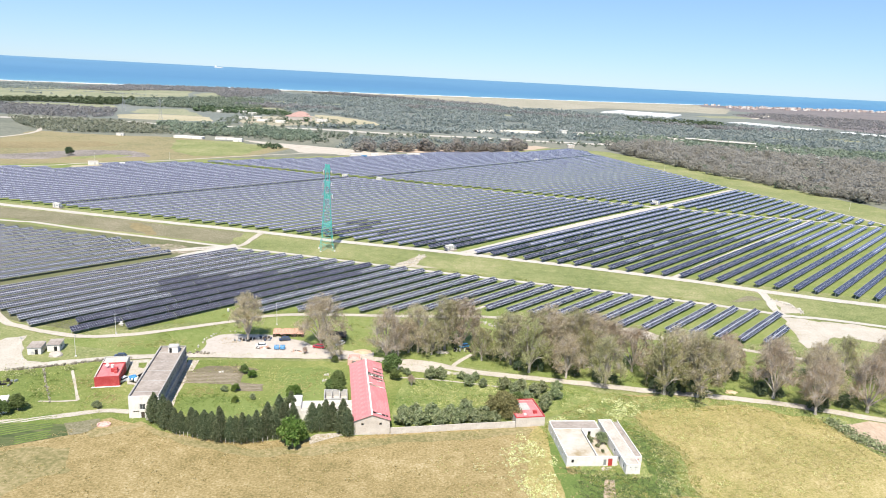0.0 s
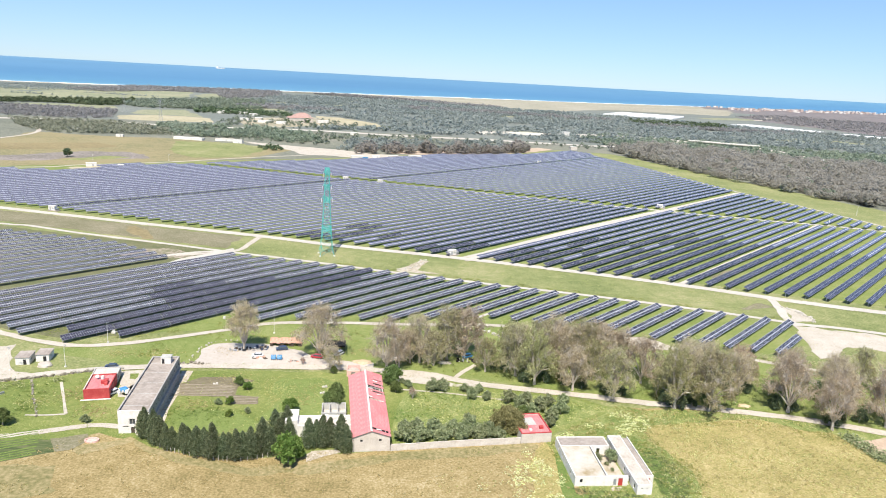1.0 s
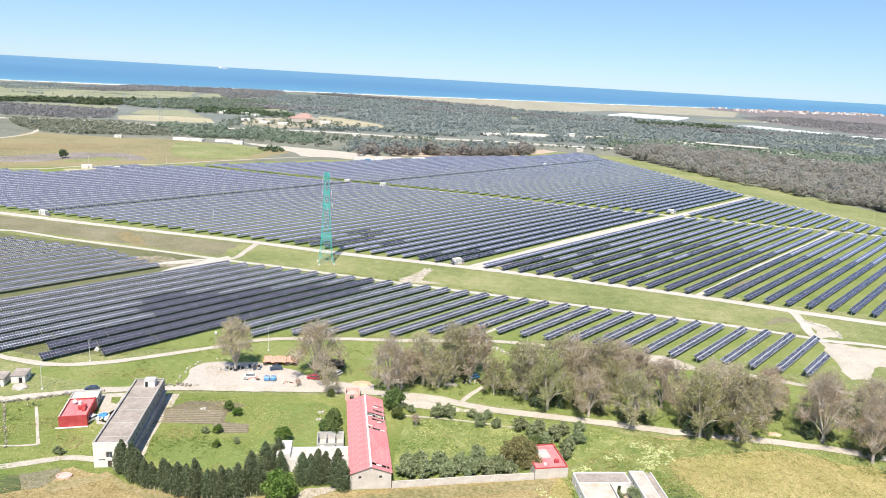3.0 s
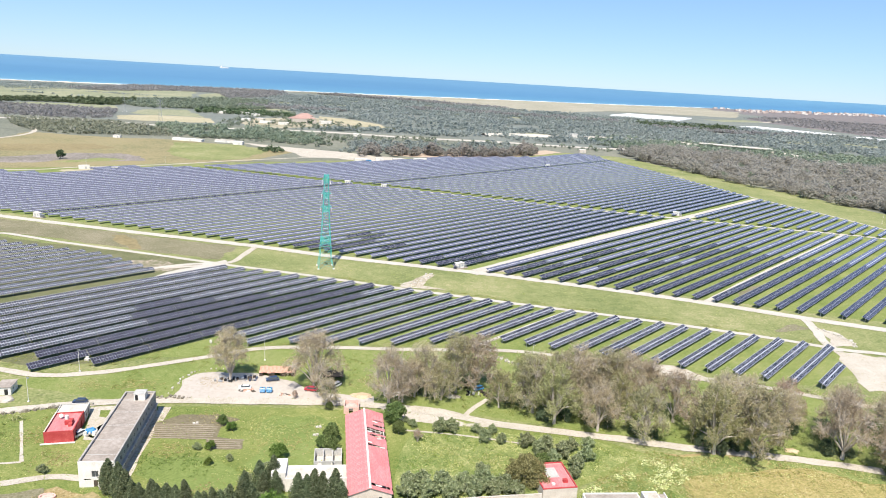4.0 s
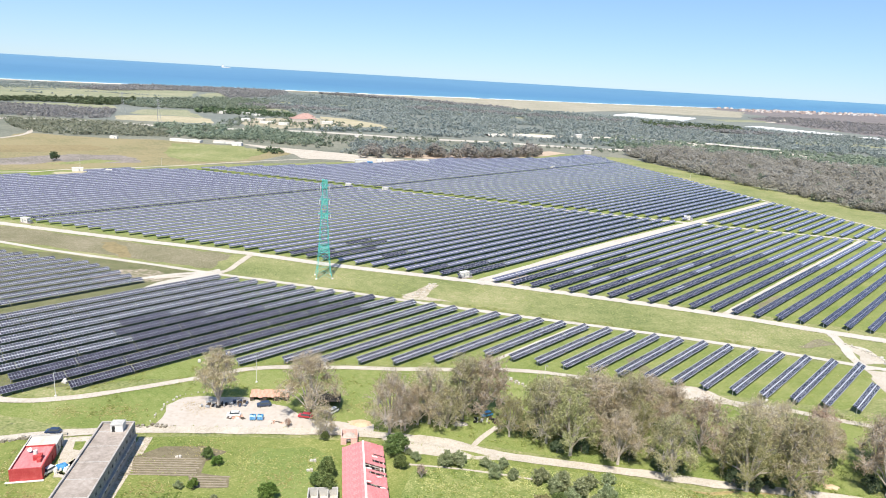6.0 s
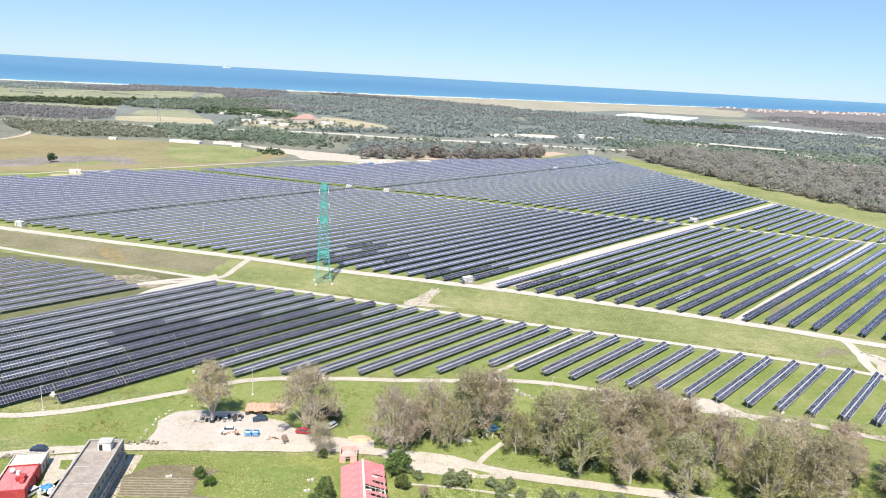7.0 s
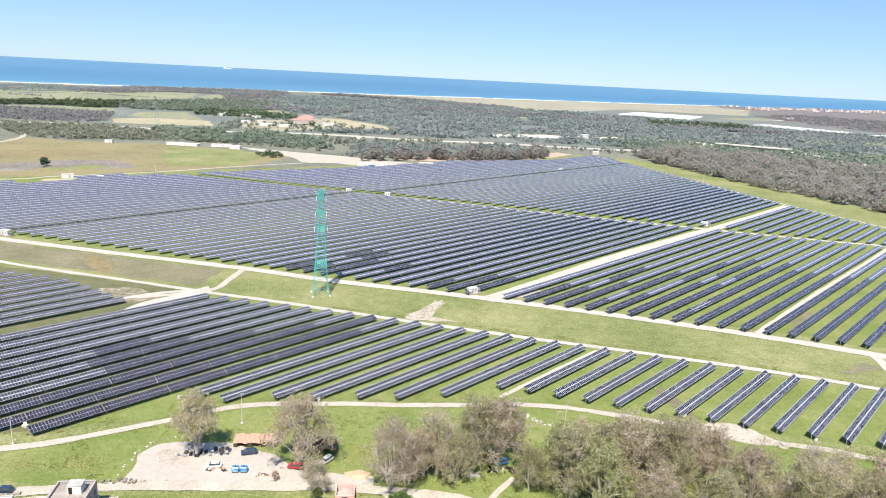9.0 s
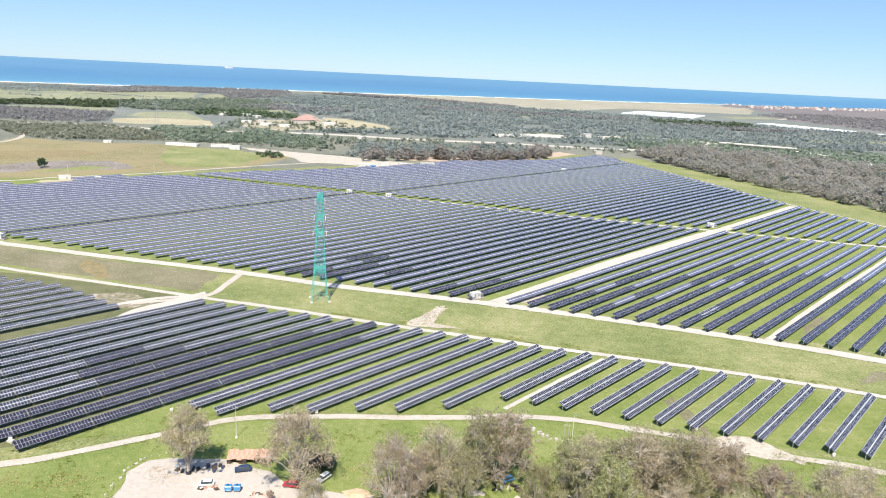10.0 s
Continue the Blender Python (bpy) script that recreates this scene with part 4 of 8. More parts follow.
def far_woods(name, polys, density, height, mat, label, seed, blades=22, gaps=0.0, leaf=0.17, wide=0.5):
    """Many crowns of crumpled leaf blades over stretches of land, joined into one."""
    rng = np.random.default_rng(seed)
    V, F, base = [], [], 0
    for poly in polys:
        p = np.array(poly, float)
        lo, hi = p.min(0), p.max(0)
        count = int(np.prod(hi - lo) * density)
        q = lo + rng.random((count, 2)) * (hi - lo)
        inside = np.zeros(len(q), bool)
        j = len(p) - 1
        for i in range(len(p)):
            cross = ((p[i, 1] > q[:, 1]) != (p[j, 1] > q[:, 1])) & (q[:, 0] < (p[j, 0] - p[i, 0]) * (q[:, 1] - p[i, 1]) / (p[j, 1] - p[i, 1] + 1e-9) + p[i, 0])
            inside ^= cross
            j = i
        q = q[inside]
        if gaps:
            q = q[[noise.noise(Vector((x * 0.012, y * 0.012, seed))) > gaps - 0.5 for x, y in q]]
        n = len(q)
        if not n:
            continue
        h = height * (0.45 + 0.35 * rng.random(n) + 0.8 * rng.random(n) ** 3)
        d = rng.normal(size=(n, blades, 3))
        d /= np.linalg.norm(d, axis=2, keepdims=True)
        d *= 0.55 + 0.45 * rng.random((n, blades, 1))
        c = np.concatenate([q, (h * 0.52)[:, None]], 1)[:, None] + d * (h[:, None, None] * np.array([wide, wide, 0.46]))
        u = 0.7 * d + 0.55 * rng.normal(size=(n, blades, 3)) + np.array([0, 0, 0.8])
        u /= np.linalg.norm(u, axis=2, keepdims=True)
        a = rng.normal(size=(n, blades, 3))
        a -= (a * u).sum(2, keepdims=True) * u
        a /= np.linalg.norm(a, axis=2, keepdims=True)
        b = np.cross(a, u)
        b /= np.linalg.norm(b, axis=2, keepdims=True) + 1e-9
        k = (h * leaf)[:, None, None]
        v = np.stack([c + 1.3 * a * k, c + (1.13 * b - 0.65 * a) * k, c - (1.13 * b + 0.65 * a) * k], 2)
        v[..., 2] = np.maximum(v[..., 2], 0.02)
        V.append(v.reshape(-1, 3))
        F.append(np.arange(n * blades * 3).reshape(-1, 3) + base)
        base += n * blades * 3
    V, F = np.concatenate(V), np.concatenate(F)
    me = bpy.data.meshes.new(name)
    me.vertices.add(len(V))
    me.vertices.foreach_set("co", V.astype(np.float32).ravel())
    me.loops.add(F.size)
    me.loops.foreach_set("vertex_index", F.astype(np.int32).ravel())
    me.polygons.add(len(F))
    me.polygons.foreach_set("loop_start", np.arange(0, F.size, 3, dtype=np.int32))
    me.update(calc_edges=True)
    me.materials.append(M[mat])
    return tagged(new(name, me), label, "woods", kind="stuff")


def gum_kind(key, seed, height, width, lobes, leaves, mat, low=0.13, size=0.42, slim=0.2, sparse=1.0):
    """A tall tree that forks low: rising limbs, each ending in an upright, ragged mass of small leaf clumps."""
    rng = np.random.default_rng(seed)
    rnd = random.Random(seed)
    bm = bmesh.new()
    fork = Vector((rnd.uniform(-0.4, 0.4), rnd.uniform(-0.4, 0.4), height * rnd.uniform(0.09, 0.15)))
    add_bar(bm, (0, 0, -0.1), fork, 0.55, 0.42, 7)
    cs, rs = [], []
    for i in range(lobes):
        a = 6.283 * (i * 0.618) + rnd.uniform(-0.5, 0.5)
        t = i / max(1, lobes - 1)
        r = width * 0.5 * (0.12 + 0.62 * (1 - t) ** 0.6) * rnd.uniform(0.75, 1.2)
        zc = height * (low + 0.16 + (0.80 - low - 0.08) * t * rnd.uniform(0.85, 1.1))
        rw = width * rnd.uniform(0.15, 0.23)
        rz = min(height * rnd.uniform(0.13, 0.21), zc - height * low * 0.5, height * 1.02 - zc)
        hub = Vector((math.cos(a) * r, math.sin(a) * r, zc))
        knee = fork.lerp(hub, 0.45) + Vector((rnd.uniform(-0.7, 0.7), rnd.uniform(-0.7, 0.7), rnd.uniform(0.2, 1.4)))
        thick = rnd.uniform(0.16, 0.27)
        add_bar(bm, fork - Vector((0, 0, 0.2)), knee, thick, thick * 0.75, 6)
        add_bar(bm, knee, hub, thick * 0.75, thick * 0.4, 5)
        n = int(34 * sparse)
        for k in range(n):
            d = Vector((rnd.gauss(0, 1), rnd.gauss(0, 1), rnd.gauss(0, 1))).normalized() * rnd.uniform(0.35, 1.08)
            c = hub + Vector((d.x * rw, d.y * rw, d.z * rz))
            c.z = max(c.z, 0.9)
            if k % 3 == 0 or sparse > 1.2 and k % 2:
                mid = hub.lerp(c, 0.5) + Vector((rnd.uniform(-0.3, 0.3), rnd.uniform(-0.3, 0.3), -0.2))
                add_bar(bm, hub - Vector((0, 0, rz * rnd.uniform(0.0, 0.7))), mid, 0.075, 0.05, 3)
                add_bar(bm, mid, c, 0.05, 0.02, 3)
            cs.append(c)
            rs.append(rnd.uniform(0.45, 1.0) * width / 14)
    v, f = leaf_cloud(rng, cs, rs, leaves, size, 0.95, slim)
    wood = bpy.data.meshes.new("trunk")
    bm.to_mesh(wood)
    bm.free()
    wood.materials.append(M["bark"])
    TREE_KINDS[key] = (wood, mesh_of("crown", v, f, M[mat]))


gum_kind(("euc", 0), 20, 19.5, 16.5, 15, 10000, "leaf_brown", 0.12, 0.33, 0.22, 1.3)
gum_kind(("euc", 1), 21, 19.5, 14.5, 12, 8000, "leaf_tan", 0.28, 0.34, 0.2, 1.4)
gum_kind(("euc", 2), 22, 19.5, 16.5, 16, 10000, "leaf_grey", 0.10, 0.33, 0.22, 1.3)
gum_kind(("euc", 3), 23, 19.5, 14.0, 14, 9500, "leaf_grey", 0.10, 0.33, 0.22, 1.3)
gum_kind(("euc", 4), 24, 19.5, 17.0, 15, 9500, "leaf_brown", 0.12, 0.32, 0.22, 1.3)
gum_kind(("euc", 6), 26, 19.5, 17.0, 14, 7500, "leaf_brown", 0.15, 0.29, 0.22, 1.7)
gum_kind(("euc", 7), 27, 19.5, 16.0, 13, 7000, "leaf_tan", 0.18, 0.29, 0.22, 1.7)
gum_kind(("euc", 5), 25, 19.5, 14.5, 15, 13000, "leaf_khaki", 0.10, 0.28, 0.22, 1.2)
gum_kind(("rust", 0), 31, 13, 11.0, 9, 3600, "leaf_rust", 0.34, 0.32, 0.18, 1.4)


def bush_kind(key, seed, height, width, leaves, mat, size=0.15, lobes=9):
    """A rounded bush or low tree: a short forked stem under overlapping leafy mounds."""
    rng = np.random.default_rng(seed)
    rnd = random.Random(seed)
    bm = add_bar(bmesh.new(), (0, 0, -0.1), (0, 0, height * 0.3), 0.03 * height, 0.022 * height, 6)
    cs, rs = [], []
    for i in range(lobes):
        a = 2.4 * i + rnd.uniform(-0.4, 0.4)
        r = width * 0.5 * (0.62 * math.sqrt(i / lobes)) * rnd.uniform(0.85, 1.15)
        z = height * (0.66 - 0.36 * (i / lobes)) * rnd.uniform(0.9, 1.1)
        hub = Vector((math.cos(a) * r, math.sin(a) * r, z))
        add_bar(bm, (0, 0, height * 0.2), hub, 0.016 * height, 0.006 * height, 4)
        for k in range(12):
            d = Vector((rnd.gauss(0, 1), rnd.gauss(0, 1), rnd.gauss(0, 1))).normalized() * rnd.uniform(0.5, 1.0)
            c = hub + Vector((d.x, d.y, d.z)) * width * 0.19
            cs.append(Vector((c.x, c.y, max(c.z, 0.12 * height))))
            rs.append(rnd.uniform(0.07, 0.12) * width)
    v, f = leaf_cloud(rng, cs, rs, leaves, size, 0.9, 0.42)
    v[:, 2] = np.maximum(v[:, 2], 0.02)
    wood = bpy.data.meshes.new("stem")
    bm.to_mesh(wood)
    bm.free()
    wood.materials.append(M["bark"])
    TREE_KINDS[key] = (wood, mesh_of("crown", v, f, M[mat]))


bush_kind(("green", 0), 32, 6, 6.0, 4500, "leaf_green", 0.27, 12)
bush_kind(("green", 1), 33, 4, 4.6, 2600, "leaf_olive", 0.23)
bush_kind(("green", 2), 35, 4.4, 4.4, 2600, "leaf_olive", 0.24, 11)
bush_kind(("bright", 0), 34, 4, 4.4, 4000, "leaf_bright", 0.2)
bush_kind(("dark", 0), 38, 6, 6.0, 2600, "leaf_dark", 0.3, 12)
bush_kind(("big", 0), 36, 8, 12.0, 16000, "leaf_umber", 0.27, 16)

# trees of the grove: x, y, kind, size
GROVE = [(-70.4, 233.0, 1, 0.97), (124.2, 200.6, 7, 0.95), (-42.6, 231.6, 4, 1.12), (-17.5, 225.0, 6, 1.02), (-10.0, 231.0, 4, 0.74), (-13.4, 227.0, 7, 0.7), (-6.6, 232.2, 7, 0.98), (-1.5, 230.5, 2, 0.72), (3.2, 236.3, 3, 1.12), (9.6, 239.2, 0, 1.06), (17.0, 228.0, 5, 0.66),
         (27.6, 226.1, 2, 1.04), (25.0, 233.0, 5, 0.9), (33.5, 220.0, 5, 1.05), (36.0, 228.0, 3, 1.12), (31, 238, 4, 0.85), (41.6, 230.4, 0, 1.12), (46.1, 217.2, 0, 0.84), (51.7, 233.1, 3, 1.08), (47, 240, 2, 0.85), (58.3, 236.4, 4, 1.0),
         (59.0, 213.8, 3, 0.96), (54, 226, 5, 0.8), (66, 239, 0, 0.82), (71.2, 226.4, 4, 0.95), (79, 217.5, 3, 0.88), (86.5, 230, 6, 0.9), (103, 222, 7, 0.8), (77.8, 208.8, 5, 1.1), (88.6, 208.2, 3, 1.2), (84.5, 219.0, 7, 1.0), (95, 232, 7, 0.8), (115.2, 211.0, 6, 1.14), (131.5, 210.4, 7, 0.95),
         (119.5, 224, 7, 0.9), (109, 228, 5, 0.55), (134, 219, 6, 0.95), (138, 229, 7, 0.75), (143, 204.5, 6, 1.1), (160, 224, 6, 1.12), (158, 202, 7, 1.1), (172, 208, 6, 1.1), (152, 236, 3, 0.8), (168, 232, 4, 0.95)]
rnd = random.Random(9)
for x, y, k, size in GROVE:
    plant(("euc", k), "eucalyptus", x, y, rnd.uniform(0, 6.28), size, "tall grey-brown eucalyptus, ragged crown reaching low, pale limbs", "tree", "eucalyptus grove")
for x, y, k in ((24, 229, 0.85), (30, 221, 0.8), (37, 222.5, 0.9), (44, 221, 0.75), (49.5, 219, 0.6), (57, 216, 0.95), (62, 215.5, 0.7), (75.5, 211, 0.95), (79.5, 208.6, 0.85), (84, 211, 0.7), (90, 208.5, 0.8), (100, 226, 0.8), (107, 224, 0.7),
                (112, 213, 0.9), (117, 212, 0.75), (125, 203, 0.95), (129, 206, 0.8), (136, 207, 0.8), (-9, 233, 0.7), (1, 238.5, 0.75), (7, 240, 0.6), (20, 229.5, 0.6), (52, 231, 0.8), (63, 232, 0.8), (92, 220, 0.7)):
    plant(("dark", 0), "bush", x, y, rnd.uniform(0, 6.28), k, "dark green undergrowth bush at the foot of eucalyptus trees", "bush", "grove undergrowth")
plant(("rust", 0), "tree", 106.4, 230.5, 1.0, 1.15, "rust-tinged thin tree beside the panel rows", "tree")

far_woods("woods", [[(233, 1090), (246, 1010), (266, 948), (285, 893), (302, 838), (318, 800), (345, 750), (368, 700), (401, 650), (430, 560), (560, 700), (720, 960), (640, 1060), (511, 1070), (420, 1150), (320, 1180)]], 0.0115, 12.0, "leaf_hazy_brown",
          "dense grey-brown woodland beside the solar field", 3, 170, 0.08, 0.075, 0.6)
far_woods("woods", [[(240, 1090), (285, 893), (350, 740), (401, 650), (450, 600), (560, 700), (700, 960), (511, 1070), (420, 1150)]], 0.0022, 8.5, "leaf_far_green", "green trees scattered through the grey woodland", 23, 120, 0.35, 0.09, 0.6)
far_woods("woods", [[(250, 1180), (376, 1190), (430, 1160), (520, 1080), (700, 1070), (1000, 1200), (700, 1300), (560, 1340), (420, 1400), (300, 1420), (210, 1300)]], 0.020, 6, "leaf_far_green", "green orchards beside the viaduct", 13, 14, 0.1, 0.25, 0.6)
far_woods("woods", [[(-260, 1200), (-180, 1200), (40, 1215), (240, 1230), (420, 1400), (700, 1320), (1100, 1300), (900, 2000), (600, 2300), (300, 2440), (40, 2480), (-300, 2700), (-700, 2600), (-620, 2000), (-430, 1640), (-320, 1600), (-180, 1420), (-130, 1300)]], 0.013, 6.4, "leaf_hazy",
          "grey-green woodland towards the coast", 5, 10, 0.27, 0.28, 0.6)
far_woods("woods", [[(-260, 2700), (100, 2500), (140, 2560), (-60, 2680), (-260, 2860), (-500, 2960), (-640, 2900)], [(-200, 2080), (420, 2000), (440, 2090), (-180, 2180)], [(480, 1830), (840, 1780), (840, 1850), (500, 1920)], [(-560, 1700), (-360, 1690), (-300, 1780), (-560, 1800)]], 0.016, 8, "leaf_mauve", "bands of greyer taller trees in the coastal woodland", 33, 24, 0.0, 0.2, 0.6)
far_woods("woods", [[(-131, 850), (-98, 876), (-49, 902), (-9, 905), (44, 932), (86, 976), (120, 1030), (90, 1040), (40, 985), (-20, 950), (-80, 930), (-125, 890)]], 0.011, 13, "leaf_hazy_brown", "line of tall grey trees along the field's far edge", 6, 90, 0.12, 0.095, 0.42)
far_woods("woods", [[(-160, 895), (-130, 890), (-85, 935), (-20, 955), (60, 1020), (100, 1080), (60, 1130), (-30, 1080), (-110, 1060), (-165, 1040)]], 0.012, 6, "leaf_hazy", "low scrub behind the line of trees", 26, 24, 0.2, 0.2, 0.6)
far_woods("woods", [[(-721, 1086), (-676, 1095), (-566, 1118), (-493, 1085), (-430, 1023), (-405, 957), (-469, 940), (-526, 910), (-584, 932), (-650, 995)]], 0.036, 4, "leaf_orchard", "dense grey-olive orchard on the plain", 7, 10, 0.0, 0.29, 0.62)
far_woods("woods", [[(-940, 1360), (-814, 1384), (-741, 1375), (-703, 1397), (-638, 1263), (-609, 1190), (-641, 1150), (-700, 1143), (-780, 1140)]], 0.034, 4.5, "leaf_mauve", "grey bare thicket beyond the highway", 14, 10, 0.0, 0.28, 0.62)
far_woods("woods", [[(-1120, 1530), (-1017, 1515), (-1006, 1614), (-938, 1610), (-845, 1767), (-801, 1678), (-760, 1520), (-801, 1482), (-873, 1501), (-931, 1478), (-960, 1420)]], 0.022, 7, "leaf_dark", "dark dense hedge across the pastures", 24, 24, 0.0, 0.2, 0.6)
far_woods("woods", [[(-833, 1744), (-713, 2037), (-600, 2100), (-480, 1660), (-560, 1580), (-615, 1530), (-690, 1500), (-760, 1530)]], 0.020, 7, "leaf_far_green", "dark green woods behind the estate", 25, 20, 0.0, 0.2, 0.6)
far_woods("woods", [[(-499, 1112), (-440, 1120), (-376, 1150), (-295, 1119), (-218, 1050), (-195, 965), (-238, 945), (-300, 985), (-358, 960), (-405, 965)]], 0.018, 7, "leaf_far_green", "green trees round farm sheds below the highway", 8, 34, 0.05, 0.16, 0.6)
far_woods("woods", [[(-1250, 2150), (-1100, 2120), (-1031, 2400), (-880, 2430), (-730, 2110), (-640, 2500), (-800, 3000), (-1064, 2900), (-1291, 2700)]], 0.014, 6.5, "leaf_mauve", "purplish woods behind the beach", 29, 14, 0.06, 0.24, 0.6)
far_woods("woods", [[(-1700, 1500), (-1100, 1300), (-990, 1350), (-1000, 1480), (-1250, 1600), (-1400, 1850), (-1280, 1960), (-1150, 2100), (-1320, 2500), (-1500, 2500), (-1800, 2100)], [(-1200, 1790), (-980, 1760), (-960, 1790), (-1190, 1830)], [(-1120, 2000), (-900, 1960), (-880, 2000), (-1100, 2040)]], 0.010, 4.2, "leaf_hazy", "scattered grey-green hedges and groves on the coastal plain", 9, 12, 0.3, 0.25, 0.6)
far_woods("woods", [[(600, 1080), (900, 1050), (1500, 1450), (1700, 2000), (1180, 1960), (900, 2050), (1050, 1400)]], 0.011, 5.4, "leaf_hazy", "grey-green scrub woodland below the far town", 10, 12, 0.1, 0.26, 0.6)
far_woods("woods", [[(-562, 1440), (-579, 1553), (-487, 1568), (-391, 1539), (-350, 1450), (-432, 1440)], [(-332, 1296), (-290, 1322), (-284, 1314), (-324, 1286)]], 0.012, 8, "leaf_dark", "dark garden trees round the estate buildings", 11, 30, 0.1, 0.17, 0.55)
far_woods("woods", [[(475, 2087), (565, 2110), (774, 2124), (770, 1978), (685, 1873), (500, 1861)]], 0.013, 8, "leaf_dark", "dark band of trees behind the coastal greenhouses", 34, 18, 0.1, 0.22, 0.6)
far_woods("woods", [[(1133, 2939), (1388, 3320), (1825, 3459), (2300, 3500), (2300, 2900), (1500, 2050), (1198, 1988), (1140, 2361)]], 0.004, 6, "leaf_mauve", "purplish thickets on the rise below the town", 35, 14, 0.3, 0.26, 0.65)
far_woods("woods", [[(-480, 1000), (-200, 920), (-150, 1040), (60, 1120), (230, 1100), (240, 1165), (-87, 1145), (-460, 1095)], [(-440, 1170), (-300, 1180), (-180, 1200), (-130, 1300), (-200, 1340), (-300, 1440), (-440, 1640), (-480, 1560), (-440, 1380)]], 0.005, 5, "leaf_far_green", "scattered small trees round farms and highway", 36, 26, 0.2, 0.2, 0.6)
far_woods("woods", [[(-258, 872), (-228, 880), (-218, 850), (-243, 842)]], 0.03, 6, "leaf_dark", "dark clump of trees at the hay field", 12, 30, 0.0, 0.17, 0.6)

# ---- farm buildings ----
M["white"] = material("whitewash", [(0.54, 0.505, 0.45), (0.68, 0.65, 0.60), (0.77, 0.74, 0.70)], 0.5, 0.85, 0.01)
M["cream"] = material("cream_render", [(0.42, 0.365, 0.305), (0.54, 0.485, 0.42), (0.62, 0.57, 0.505)], 0.4, 0.9, 0.01)
M["concrete"] = material("stained_concrete", [(0.23, 0.195, 0.165), (0.32, 0.275, 0.235), (0.41, 0.36, 0.315)], 0.15, 0.9, 0.02)
M["grey_render"] = material("grey_render", [(0.34, 0.33, 0.31), (0.44, 0.43, 0.40), (0.52, 0.50, 0.47)], 0.5, 0.9, 0.01)
M["red_paint"] = material("red_paint", [(0.33, 0.035, 0.038), (0.41, 0.055, 0.055), (0.50, 0.11, 0.10)], 0.6, 0.7)
M["red_sheet"] = material("faded_red_sheet", [(0.45, 0.145, 0.15), (0.53, 0.20, 0.20), (0.61, 0.29, 0.28)], 0.35, 0.6, 0.01, stretch=(1, 0.3, 1))
M["rust"] = material("rusty_orange_sheet", [(0.44, 0.2, 0.13), (0.56, 0.31, 0.22), (0.64, 0.44, 0.35)], 0.6, 0.7, 0.01)
M["roof_pink"] = material("weathered_flat_roof", [(0.34, 0.29, 0.235), (0.47, 0.42, 0.355), (0.57, 0.53, 0.47)], 0.3, 0.9, 0.01)
# Near-black plates that stand for the unlit inside of openings.
M["dark"] = material("dark_opening", [(0.02, 0.02, 0.02), (0.035, 0.033, 0.03)], 1, 0.8)
M["wood_dark"] = material("dark_timber", [(0.06, 0.045, 0.035), (0.10, 0.08, 0.06)], 1, 0.8)
M["red_door"] = material("red_door", [(0.36, 0.04, 0.03), (0.44, 0.06, 0.05)], 1, 0.6)
M["glass"] = material("dusty_glass", [(0.05, 0.06, 0.065), (0.08, 0.09, 0.095)], 1, 0.2, spec=0.6)
M["tarp_blue"] = material("blue_tarpaulin", [(0.05, 0.19, 0.42), (0.08, 0.28, 0.52)], 1, 0.6)
M["teal"] = material("teal_paint", [(0.035, 0.31, 0.27), (0.07, 0.41, 0.36), (0.15, 0.53, 0.47)], 1, 0.5)
M["tyre"] = material("tyre_rubber", [(0.02, 0.02, 0.02), (0.035, 0.035, 0.035)], 3, 0.85)
M["pale_stone"] = material("pale_limestone", [(0.38, 0.35, 0.29), (0.48, 0.445, 0.38), (0.57, 0.535, 0.47)], 0.7, 0.95, island=0.4)
M["stone"] = material("dry_stone", [(0.16, 0.14, 0.10), (0.27, 0.24, 0.19), (0.38, 0.345, 0.28)], 0.7, 0.95, island=0.4)


# Darker wall tone with the shade of the sunless sides put into it.
M["shaded_wall"] = material("shade_toned_wall", [(0.27, 0.25, 0.225), (0.37, 0.345, 0.315), (0.47, 0.44, 0.40)], 0.3, 0.9, 0.01)
M["yard"] = material("stained_yard", [(0.30, 0.235, 0.13), (0.42, 0.365, 0.275), (0.49, 0.44, 0.37), (0.53, 0.49, 0.43)], 0.12, 0.92, 0.01, fine=3, spread=0.26)
M["pink_wall"] = material("faded_pink_render", [(0.58, 0.30, 0.26), (0.66, 0.42, 0.36), (0.70, 0.52, 0.46)], 0.3, 0.9, 0.01)


